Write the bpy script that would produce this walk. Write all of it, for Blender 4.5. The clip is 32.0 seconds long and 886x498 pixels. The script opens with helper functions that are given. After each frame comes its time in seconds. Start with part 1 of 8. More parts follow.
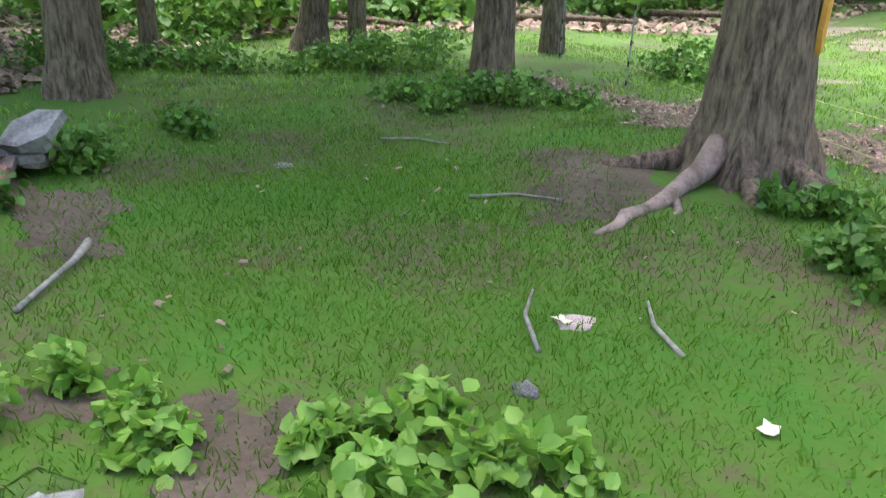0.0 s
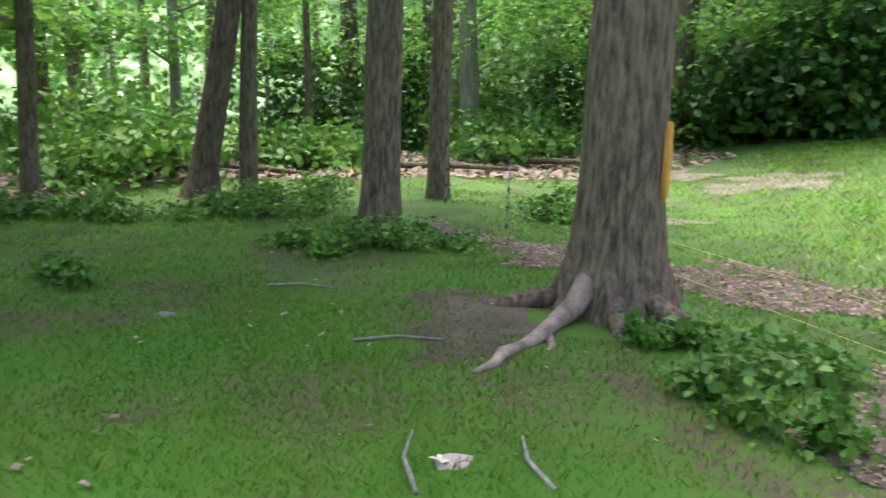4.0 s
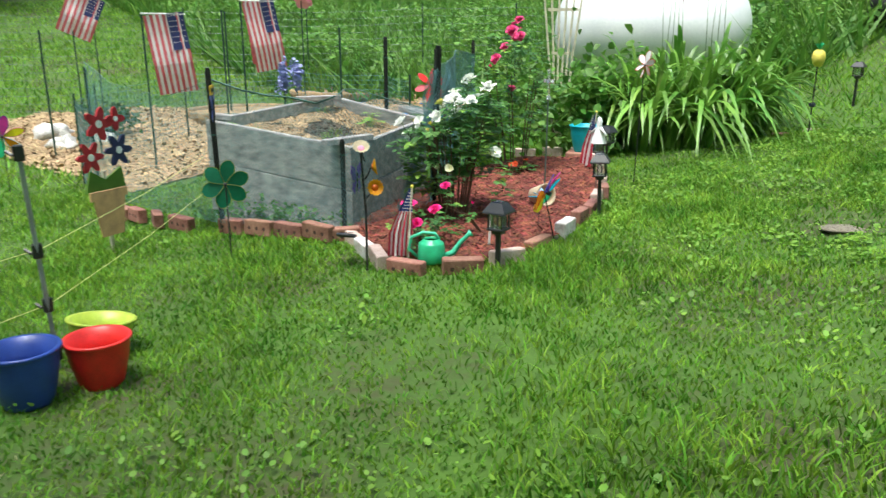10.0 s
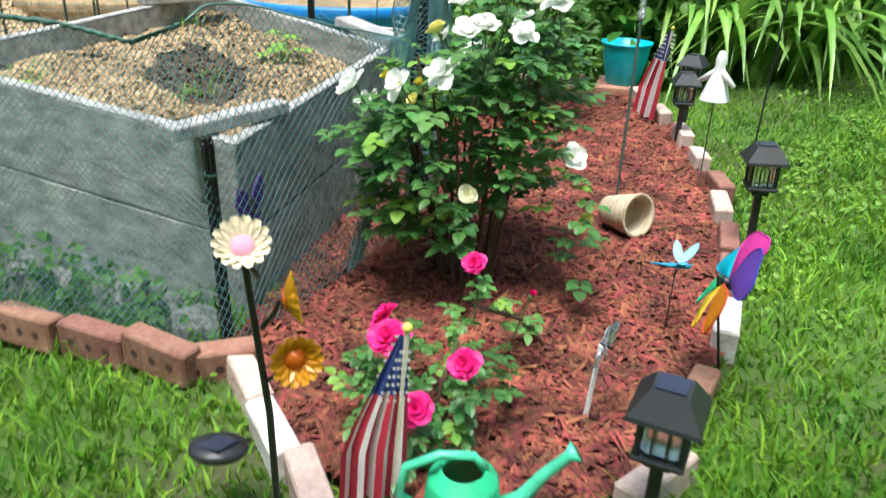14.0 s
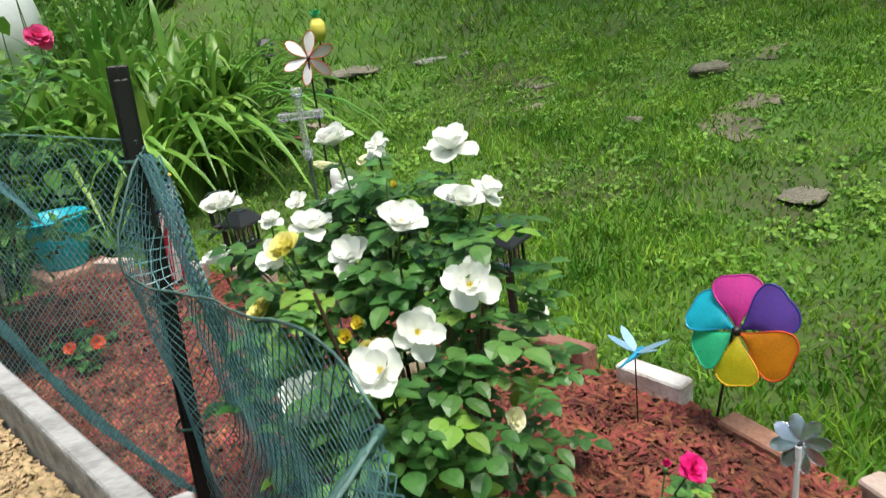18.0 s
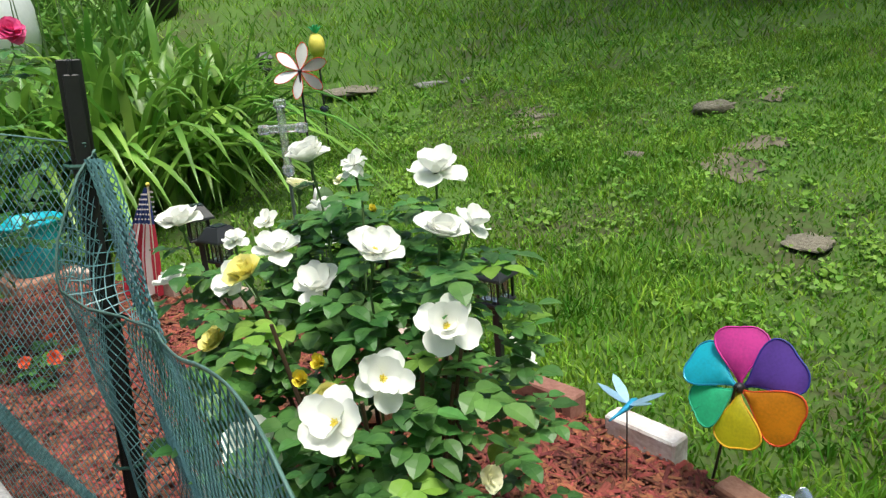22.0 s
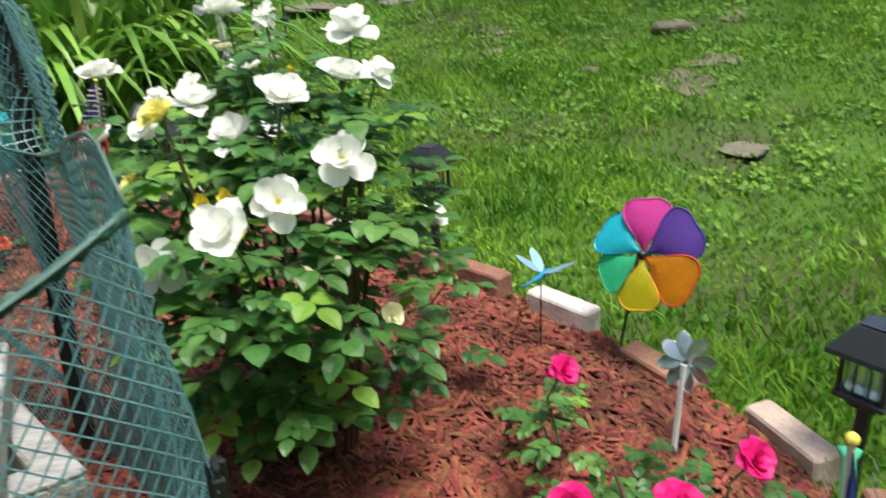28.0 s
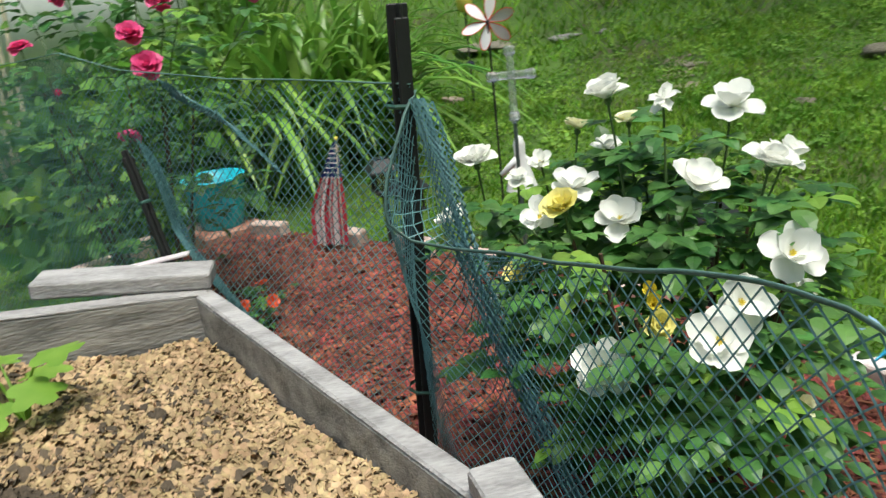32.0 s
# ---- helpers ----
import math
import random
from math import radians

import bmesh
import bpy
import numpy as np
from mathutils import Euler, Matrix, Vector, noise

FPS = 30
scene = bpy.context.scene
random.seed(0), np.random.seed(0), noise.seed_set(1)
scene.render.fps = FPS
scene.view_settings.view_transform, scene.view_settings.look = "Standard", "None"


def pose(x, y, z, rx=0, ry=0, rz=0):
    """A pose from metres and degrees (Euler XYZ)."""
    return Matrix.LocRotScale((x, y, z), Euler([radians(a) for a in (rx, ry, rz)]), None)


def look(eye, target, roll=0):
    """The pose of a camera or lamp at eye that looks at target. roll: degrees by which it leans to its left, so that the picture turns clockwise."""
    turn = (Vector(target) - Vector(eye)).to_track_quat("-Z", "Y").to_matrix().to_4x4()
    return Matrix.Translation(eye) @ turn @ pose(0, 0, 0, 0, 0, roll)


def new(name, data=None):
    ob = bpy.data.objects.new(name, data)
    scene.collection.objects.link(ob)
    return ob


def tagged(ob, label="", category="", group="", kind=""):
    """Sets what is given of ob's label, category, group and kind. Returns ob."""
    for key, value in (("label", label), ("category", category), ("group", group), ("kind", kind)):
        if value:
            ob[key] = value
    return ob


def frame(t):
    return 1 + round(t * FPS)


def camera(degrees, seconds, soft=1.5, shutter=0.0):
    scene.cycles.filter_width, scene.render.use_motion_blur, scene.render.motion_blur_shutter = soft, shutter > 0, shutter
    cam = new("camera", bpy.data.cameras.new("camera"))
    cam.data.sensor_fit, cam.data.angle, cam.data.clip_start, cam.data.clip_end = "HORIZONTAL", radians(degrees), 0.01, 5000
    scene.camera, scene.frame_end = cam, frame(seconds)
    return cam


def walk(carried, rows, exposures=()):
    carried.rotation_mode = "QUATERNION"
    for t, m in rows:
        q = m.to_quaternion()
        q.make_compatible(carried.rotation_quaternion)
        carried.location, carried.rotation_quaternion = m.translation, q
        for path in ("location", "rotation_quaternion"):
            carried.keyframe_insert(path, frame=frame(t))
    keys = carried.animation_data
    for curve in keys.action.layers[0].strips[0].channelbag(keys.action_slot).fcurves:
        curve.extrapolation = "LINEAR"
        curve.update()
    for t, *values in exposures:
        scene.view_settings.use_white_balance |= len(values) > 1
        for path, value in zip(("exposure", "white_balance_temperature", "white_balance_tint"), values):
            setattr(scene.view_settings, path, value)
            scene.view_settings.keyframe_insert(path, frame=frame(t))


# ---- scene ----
SOFT, SHUTTER = 1.25, 0.25
SKY_STRENGTH, SUN_STRENGTH = 0.11, 2.5
EXPOSURES = ((0.0, 2.65, 6100, 24), (2.5, 2.65, 6100, 24), (5.0, 2.1, 6100, 16), (6.0, 1.78, 6400, 8), (7.0, 1.4, 6200, 4), (9.0, 1.25, 6200, 4), (12.0, 1.1, 6000, 4), (14.5, 1.3, 6100, 4), (17.0, 0.8, 6400, 4), (18.5, 0.8, 6400, 4), (26.5, 0.78, 6500, 4), (28.0, 0.9, 6500, 4), (29.0, 1.25, 6500, 4), (30.0, 1.45, 6400, 4), (30.9, 0.75, 6400, 4), (32.0, 0.62, 6400, 4))
cam = camera(62.5, 32.0, SOFT, SHUTTER)
PATH = [
    (0, (-0.982, -1.836, 1.016), (-1.604, -0.089, 0.268), 1.1),
    (0.5, (-1.023, -1.898, 1.026), (-1.688, -0.104, 0.446), 2.5),
    (1, (-1.059, -1.914, 1.035), (-1.775, -0.110, 0.552), 3.3),
    (1.5, (-1.080, -1.924, 1.048), (-1.862, -0.144, 0.581), 3.0),
    (2, (-1.103, -1.927, 1.047), (-1.993, -0.203, 0.561), 2.4),
    (2.5, (-1.108, -1.948, 1.037), (-2.035, -0.238, 0.572), 3.0),
    (4.5, (-0.724, -1.909, 1.085), (-0.700, 0.058, 0.722), 1.6),
    (5, (-0.586, -1.897, 1.096), (-0.073, 0.009, 0.773), 2.5),
    (5.5, (-0.479, -1.850, 1.098), (0.461, -0.111, 0.792), 2.8),
    (6, (-0.464, -1.879, 1.090), (0.937, -0.481, 0.798), 1.7),
    (6.5, (-0.446, -1.922, 1.081), (1.244, -0.896, 0.781), 1.8),
    (7, (-0.329, -2.043, 1.067), (1.543, -1.417, 0.746), 2.4),
    (7.5, (-0.260, -2.175, 1.092), (1.700, -2.035, 0.720), 1.7),
    (8, (-0.204, -2.271, 1.080), (1.711, -2.598, 0.606), 1.4),
    (8.5, (-0.124, -2.323, 1.077), (1.725, -2.935, 0.620), 1.6),
    (9, (0.024, -2.450, 1.070), (1.798, -3.252, 0.613), -0.1),
    (9.5, (0.178, -2.720, 1.057), (1.828, -3.756, 0.603), 0.6),
    (10, (0.344, -2.985, 1.089), (1.862, -4.169, 0.546), 0.2),
    (10.5, (0.552, -3.188, 1.085), (1.966, -4.484, 0.518), -0.8),
    (11, (0.765, -3.459, 1.101), (2.153, -4.790, 0.548), -1.9),
    (11.5, (0.948, -3.725, 1.150), (2.391, -4.998, 0.605), 0.2),
    (12, (1.213, -3.893, 1.127), (2.706, -5.107, 0.583), 0.2),
    (12.5, (1.503, -4.044, 1.134), (3.050, -5.194, 0.600), -0.3),
    (13, (1.793, -4.220, 1.104), (3.465, -5.233, 0.681), 0.7),
    (13.5, (2.040, -4.319, 1.109), (3.554, -5.299, 0.246), 0.1),
    (14, (2.424, -4.340, 1.036), (3.724, -5.606, 0.195), 1.9),
    (14.5, (2.641, -4.392, 1.060), (3.997, -5.710, 0.415), -0.9),
    (16.5, (3.571, -4.506, 1.019), (4.327, -6.228, 0.341), -6.8),
    (17, (3.750, -4.499, 1.033), (3.941, -6.357, 0.318), -8.9),
    (17.5, (3.906, -4.482, 1.030), (3.534, -6.291, 0.256), -6.3),
    (18, (3.969, -4.514, 1.130), (3.498, -6.339, 0.460), -7.7),
    (18.5, (3.947, -4.581, 1.147), (3.405, -6.416, 0.565), -7.3),
    (19, (3.928, -4.617, 1.144), (3.366, -6.454, 0.590), -6.7),
    (19.5, (3.922, -4.636, 1.127), (3.394, -6.472, 0.537), -5.7),
    (20, (3.932, -4.653, 1.104), (3.480, -6.493, 0.463), -5.2),
    (20.5, (3.922, -4.651, 1.097), (3.479, -6.483, 0.429), -5.5),
    (21, (3.907, -4.642, 1.091), (3.436, -6.467, 0.420), -5.5),
    (21.5, (3.911, -4.639, 1.092), (3.436, -6.473, 0.453), -5.2),
    (22, (3.912, -4.633, 1.097), (3.412, -6.472, 0.490), -4.3),
    (22.5, (3.912, -4.620, 1.104), (3.424, -6.478, 0.547), -4.0),
    (23, (3.898, -4.618, 1.102), (3.425, -6.481, 0.548), -4.0),
    (23.5, (3.910, -4.611, 1.085), (3.541, -6.495, 0.525), -4.2),
    (24, (3.918, -4.602, 1.086), (3.630, -6.504, 0.541), -4.4),
    (24.5, (3.914, -4.585, 1.088), (3.627, -6.494, 0.564), -3.9),
    (26.5, (3.861, -4.566, 1.076), (3.609, -6.471, 0.522), -4.3),
    (27, (3.876, -4.572, 1.041), (3.612, -6.481, 0.506), -3.8),
    (27.5, (3.876, -4.549, 1.015), (3.558, -6.441, 0.453), -3.3),
    (28, (3.836, -4.485, 0.971), (3.306, -6.256, 0.208), -3.0),
    (28.5, (3.794, -4.495, 0.958), (3.083, -6.109, 0.015), -3.4),
    (29, (3.795, -4.507, 0.957), (3.037, -6.015, -0.115), -3.6),
    (29.5, (3.795, -4.510, 0.959), (3.056, -6.027, -0.115), -4.1),
    (30, (3.842, -4.558, 1.004), (3.255, -6.203, 0.031), -5.1),
    (30.5, (3.907, -4.616, 1.050), (3.628, -6.422, 0.235), -6.5),
    (31, (3.968, -4.645, 1.046), (3.997, -6.504, 0.308), -7.3),
    (31.5, (4.089, -4.644, 1.061), (4.133, -6.512, 0.347), -6.9),
    (32, (4.275, -4.667, 1.098), (4.026, -6.530, 0.416), -7.0),
]
walk(cam, [(t, look(eye, target, roll)) for t, eye, target, roll in PATH], EXPOSURES)

# ---- light ----
world = bpy.data.worlds.new("overcast_sky")
scene.world = world
world.use_nodes = True
_n, _l = world.node_tree.nodes, world.node_tree.links
sky = _n.new("ShaderNodeTexSky")
sky.sky_type, sky.sun_disc, sky.sun_elevation, sky.sun_rotation = "NISHITA", False, radians(74), radians(340)
sky.air_density, sky.dust_density, sky.ozone_density = 1.0, 4.0, 1.0
_l.new(sky.outputs[0], _n["Background"].inputs[0])
_n["Background"].inputs[1].default_value = SKY_STRENGTH
sun = new("sun", bpy.data.lights.new("sun", "SUN"))
sun.data.energy, sun.data.angle, sun.data.color = SUN_STRENGTH, radians(22), (1.0, 0.96, 0.9)
sun.matrix_world = look((-2.8, 7.6, 30), (0, 0, 0))


# ---- materials ----
def mat(name, c1, c2, scale=8.0, rough=0.8, bump=0.2, metal=0.0, fine=60.0, thin=0.0, spec=0.5, vary=0.0, stretch=None, c3=None, island=False):
    """A surface that mixes two or three colours by coarse and fine noise; thin lets light through a leaf or cloth."""
    m = bpy.data.materials.new(name)
    m.use_nodes = True
    n, l = m.node_tree.nodes, m.node_tree.links
    b = n["Principled BSDF"]
    co = n.new("ShaderNodeTexCoord")
    src = co.outputs["Object"]
    if stretch:
        mp = n.new("ShaderNodeMapping")
        mp.inputs["Scale"].default_value = stretch
        l.new(src, mp.inputs["Vector"])
        src = mp.outputs[0]
    big, small = n.new("ShaderNodeTexNoise"), n.new("ShaderNodeTexNoise")
    big.inputs["Scale"].default_value, big.inputs["Detail"].default_value = scale, 4
    small.inputs["Scale"].default_value, small.inputs["Detail"].default_value = fine, 3
    l.new(src, big.inputs["Vector"]), l.new(src, small.inputs["Vector"])
    mixf = n.new("ShaderNodeMath")
    mixf.operation = "MULTIPLY_ADD"
    l.new(small.outputs[0], mixf.inputs[0])
    mixf.inputs[1].default_value = 0.45
    l.new(big.outputs[0], mixf.inputs[2])
    ramp = n.new("ShaderNodeValToRGB")
    ramp.color_ramp.elements[0].position, ramp.color_ramp.elements[1].position = 0.52, 0.92
    ramp.color_ramp.elements[0].color, ramp.color_ramp.elements[1].color = (*c1, 1), (*c2, 1)
    if c3:
        e = ramp.color_ramp.elements.new(0.72)
        e.color = (*c3, 1)
    l.new(mixf.outputs[0], ramp.inputs[0])
    col = ramp.outputs[0]
    if vary:
        if island:
            g = n.new("ShaderNodeNewGeometry")
            rnd = g.outputs["Random Per Island"]
        else:
            g = n.new("ShaderNodeObjectInfo")
            rnd = g.outputs["Random"]
        mr = n.new("ShaderNodeMapRange")
        mr.inputs["To Min"].default_value, mr.inputs["To Max"].default_value = 1 - vary, 1 + vary
        l.new(rnd, mr.inputs["Value"])
        hs = n.new("ShaderNodeHueSaturation")
        l.new(mr.outputs[0], hs.inputs["Value"])
        l.new(col, hs.inputs["Color"])
        mh = n.new("ShaderNodeMapRange")
        mh.inputs["To Min"].default_value, mh.inputs["To Max"].default_value = 0.5 - vary * 0.05, 0.5 + vary * 0.05
        sub = n.new("ShaderNodeMath")
        sub.operation = "FRACT"
        mul = n.new("ShaderNodeMath")
        mul.operation, mul.inputs[1].default_value = "MULTIPLY", 7.31
        l.new(rnd, mul.inputs[0]), l.new(mul.outputs[0], sub.inputs[0]), l.new(sub.outputs[0], mh.inputs["Value"])
        l.new(mh.outputs[0], hs.inputs["Hue"])
        col = hs.outputs[0]
    l.new(col, b.inputs["Base Color"])
    b.inputs["Roughness"].default_value, b.inputs["Metallic"].default_value = rough, metal
    b.inputs["Specular IOR Level"].default_value = spec
    if bump:
        bp = n.new("ShaderNodeBump")
        bp.inputs["Strength"].default_value, bp.inputs["Distance"].default_value = bump, 0.02
        l.new(mixf.outputs[0], bp.inputs["Height"])
        l.new(bp.outputs[0], b.inputs["Normal"])
    if thin:
        tr = n.new("ShaderNodeBsdfTranslucent")
        l.new(col, tr.inputs["Color"])
        mx = n.new("ShaderNodeMixShader")
        mx.inputs[0].default_value = thin
        l.new(b.outputs[0], mx.inputs[1]), l.new(tr.outputs[0], mx.inputs[2])
        l.new(mx.outputs[0], n["Material Output"].inputs["Surface"])
    return m


def plain(name, c, rough=0.45, metal=0.0, thin=0.0, bump=0.03, v=0.25):
    """A plain painted, moulded or dyed surface with faint soiling."""
    return mat(name, tuple(x * (1 - v) for x in c), tuple(min(1, x * (1 + v * 0.5)) for x in c), 14, rough, bump, metal, 180, thin)


def glass(name, tint=(1, 1, 1), rough=0.05):
    m = bpy.data.materials.new(name)
    m.use_nodes = True
    b = m.node_tree.nodes["Principled BSDF"]
    b.inputs["Base Color"].default_value = (*tint, 1)
    b.inputs["Roughness"].default_value, b.inputs["Transmission Weight"].default_value, b.inputs["IOR"].default_value = rough, 0.8, 1.45
    return m


M_LAWN = mat("lawn_soil", (0.065, 0.065, 0.026), (0.08, 0.16, 0.018), 1.3, 0.95, 0.5, fine=24, c3=(0.06, 0.12, 0.015))
M_MOSS = mat("mossy_woodland_floor", (0.11, 0.078, 0.045), (0.045, 0.150, 0.005), 1.0, 0.95, 0.5, fine=16, c3=(0.065, 0.14, 0.008))
M_ROOT = mat("stripped_root_wood", (0.14, 0.095, 0.07), (0.40, 0.29, 0.24), 6, 0.85, 0.6, fine=30)
M_GRASS = mat("grass_blades", (0.066, 0.188, 0.011), (0.245, 0.425, 0.040), 4.0, 0.6, 0.0, fine=23, thin=0.35, spec=0.3, vary=0.42, island=True)
# woodland grass: a deep green, with the trees' shade put into the colour
M_SHADEGRASS = mat("shade_tinted_woodland_grass", (0.058, 0.165, 0.006), (0.115, 0.245, 0.012), 0.9, 0.65, 0.0, fine=6, thin=0.55, spec=0.25, vary=0.3, island=True)
M_DRYGRASS = mat("dry_pale_grass", (0.36, 0.36, 0.16), (0.66, 0.64, 0.36), 0.8, 0.7, 0.0, fine=6, thin=0.3, spec=0.25, vary=0.3, island=True)
M_CLOVER = mat("clover_leaf", (0.095, 0.24, 0.02), (0.25, 0.43, 0.05), 2, 0.55, 0.0, fine=12, thin=0.35, vary=0.25, island=True)
M_DIRT = mat("bare_dirt", (0.11, 0.095, 0.062), (0.225, 0.195, 0.135), 3, 0.95, 0.5, fine=40)
# darker brown than the yard's bare dirt
M_WOODSOIL = mat("dark_forest_soil", (0.07, 0.051, 0.033), (0.16, 0.118, 0.08), 2, 0.95, 0.6, fine=30)
M_LITTER = mat("dry_leaf_litter", (0.16, 0.105, 0.075), (0.40, 0.285, 0.21), 6, 0.85, 0.2, vary=0.45, island=True, thin=0.1)
M_MULCH = mat("red_bark_mulch", (0.075, 0.019, 0.012), (0.29, 0.082, 0.05), 9, 0.9, 0.3, fine=70, vary=0.5, island=True)
M_MULCHBASE = mat("mulch_bed_soil", (0.045, 0.012, 0.008), (0.13, 0.036, 0.022), 14, 0.95, 0.8, fine=70)
M_CHIP = mat("pale_wood_chips", (0.25, 0.17, 0.085), (0.52, 0.375, 0.21), 8, 0.85, 0.3, fine=60, vary=0.28, island=True)
M_CHIPBASE = mat("wood_chip_soil", (0.19, 0.13, 0.065), (0.40, 0.285, 0.155), 12, 0.95, 0.8, fine=60)
M_SOIL = mat("dark_planter_soil", (0.05, 0.038, 0.025), (0.12, 0.09, 0.06), 9, 0.95, 0.8, fine=60)
M_GREYWOOD = mat("weathered_grey_board", (0.16, 0.16, 0.155), (0.42, 0.41, 0.39), 3, 0.85, 0.4, fine=26, stretch=(1, 9, 9), vary=0.08)
M_RIMWOOD = mat("sunbleached_board_edge", (0.24, 0.23, 0.225), (0.45, 0.435, 0.43), 5, 0.85, 0.4, fine=40, stretch=(1.5, 5, 5))
M_BARK = mat("tree_bark", (0.050, 0.034, 0.024), (0.26, 0.185, 0.128), 7, 0.95, 1.2, fine=26, stretch=(3.8, 3.8, 0.8), vary=0.15)
M_PALEBARK = mat("pale_tree_bark", (0.16, 0.145, 0.12), (0.36, 0.33, 0.28), 5, 0.95, 0.7, fine=22, stretch=(3, 3, 0.5), vary=0.15)
M_SCAR = mat("bare_orange_wood", (0.65, 0.27, 0.03), (0.85, 0.42, 0.08), 10, 0.7, 0.1)
M_TREELEAF = mat("tree_leaf", (0.08, 0.21, 0.03), (0.22, 0.42, 0.07), 0.5, 0.5, 0.0, fine=3, thin=0.55, vary=0.35, island=True)
# woodland shade put into the leaf colour; also used on naturally dark shrubs
M_DARKLEAF = mat("dark_shade_tinted_leaf", (0.024, 0.075, 0.012), (0.085, 0.19, 0.032), 0.5, 0.5, 0.0, fine=3, thin=0.3, vary=0.35, island=True)
M_WEED = mat("weed_leaf", (0.06, 0.17, 0.022), (0.17, 0.33, 0.05), 1.2, 0.55, 0.0, fine=5, thin=0.35, vary=0.3, island=True)
M_LILY = mat("daylily_leaf", (0.09, 0.23, 0.03), (0.25, 0.44, 0.07), 1.5, 0.38, 0.0, fine=6, thin=0.3, vary=0.25)
M_ROSELEAF = mat("rose_leaf", (0.036, 0.120, 0.028), (0.125, 0.28, 0.062), 4, 0.42, 0.05, fine=30, thin=0.28, vary=0.3, island=True)
M_YOUNGLEAF = mat("young_bright_leaf", (0.16, 0.34, 0.04), (0.30, 0.50, 0.08), 4, 0.5, 0.0, fine=20, thin=0.4, vary=0.2, island=True)
M_STEM = plain("rose_stem", (0.085, 0.15, 0.045), 0.6)
M_CANE = plain("brown_rose_cane", (0.10, 0.055, 0.035), 0.7)
M_WHITEPETAL = plain("white_petal", (0.94, 0.94, 0.89), 0.6, thin=0.28, v=0.02)
M_CREAMPETAL = plain("cream_petal", (0.93, 0.91, 0.66), 0.6, thin=0.3, v=0.06)
M_YELLOWPETAL = plain("pale_yellow_petal", (0.90, 0.83, 0.30), 0.6, thin=0.15, v=0.1)
M_BUDYELLOW = plain("yellow_bud", (0.88, 0.74, 0.08), 0.5, thin=0.2)
M_PINKPETAL = plain("hot_pink_petal", (0.86, 0.012, 0.24), 0.55, thin=0.15, v=0.15)
M_PALEPINK = plain("pink_peony_petal", (0.92, 0.42, 0.60), 0.5, thin=0.2, v=0.15)
M_ROSEPINK = plain("deep_pink_rose_petal", (0.84, 0.09, 0.30), 0.5, thin=0.2, v=0.2)
M_DARKRED = plain("dark_red_painted_board", (0.42, 0.02, 0.03), 0.6)
M_NAVYBOARD = plain("navy_painted_board", (0.02, 0.025, 0.09), 0.6)
M_HEM = plain("grey_green_hem_ribbon", (0.10, 0.19, 0.17), 0.6, v=0.3)
M_ORANGEPETAL = plain("orange_red_petal", (0.85, 0.13, 0.04), 0.5, thin=0.25)
M_STAMEN = plain("yellow_stamen", (0.84, 0.70, 0.12), 0.7)
M_BRICK = mat("red_clay_brick", (0.21, 0.080, 0.058), (0.42, 0.215, 0.16), 9, 0.9, 0.35, fine=80, vary=0.25)
M_PALEBRICK = mat("pale_weathered_brick", (0.42, 0.29, 0.24), (0.66, 0.52, 0.46), 9, 0.9, 0.35, fine=80, vary=0.12)
M_WHITEBRICK = mat("white_painted_brick", (0.50, 0.40, 0.38), (0.84, 0.82, 0.80), 12, 0.85, 0.35, fine=70)
M_HOLE = plain("core_hole_shade", (0.07, 0.035, 0.028), 0.95)
M_STONE = mat("grey_field_stone", (0.13, 0.125, 0.115), (0.33, 0.315, 0.295), 5, 0.9, 0.5, fine=40, vary=0.2)
M_RUBBLE = mat("dark_broken_rubble", (0.06, 0.045, 0.035), (0.22, 0.17, 0.14), 6, 0.9, 0.5, fine=40, vary=0.3)
M_FLATSTONE = mat("earthy_flat_stone", (0.12, 0.105, 0.075), (0.27, 0.24, 0.18), 7, 0.95, 0.5, fine=40, vary=0.2)
M_PALESTONE = mat("pale_stone", (0.45, 0.44, 0.41), (0.72, 0.71, 0.67), 6, 0.9, 0.4, fine=40, vary=0.12)
M_BLACK = plain("black_plastic", (0.018, 0.018, 0.02), 0.4)
M_BLACKROUGH = plain("black_steel_stake", (0.014, 0.015, 0.015), 0.55, v=0.3)
M_GREENSTAKE = plain("dark_green_stake", (0.015, 0.05, 0.035), 0.5)
M_NET = plain("green_plastic_net", (0.11, 0.24, 0.26), 0.4, v=0.3)
M_NETCORD = plain("dark_green_net_cord", (0.035, 0.11, 0.085), 0.6)
M_WIRE = plain("galvanised_wire", (0.13, 0.17, 0.16), 0.5, 0.4)
M_ROPE = plain("yellow_electric_twine", (0.52, 0.55, 0.18), 0.6)
M_INSUL = plain("yellow_insulator_spring_cover", (0.85, 0.50, 0.02), 0.4)
M_WHITE = plain("white_plastic", (0.80, 0.80, 0.80), 0.4, v=0.08)
M_POSTGREY = plain("grey_fibreglass_post", (0.30, 0.33, 0.33), 0.5)
M_TANK = mat("white_tank_paint", (0.70, 0.72, 0.74), (0.84, 0.85, 0.86), 2, 0.38, 0.04, fine=40)
M_SOLAR = plain("dark_solar_panel", (0.03, 0.035, 0.06), 0.2)
M_LAMPBLACK = plain("black_lantern_plastic", (0.025, 0.026, 0.03), 0.42)
M_GLASS = glass("lantern_glass", (0.9, 0.93, 0.9), 0.15)
M_CRYSTAL = glass("clear_acrylic", (0.95, 0.97, 1.0), 0.03)
M_RED = plain("red_plastic", (0.72, 0.025, 0.02), 0.4)
M_BLUE = plain("navy_blue_plastic", (0.025, 0.06, 0.30), 0.35)
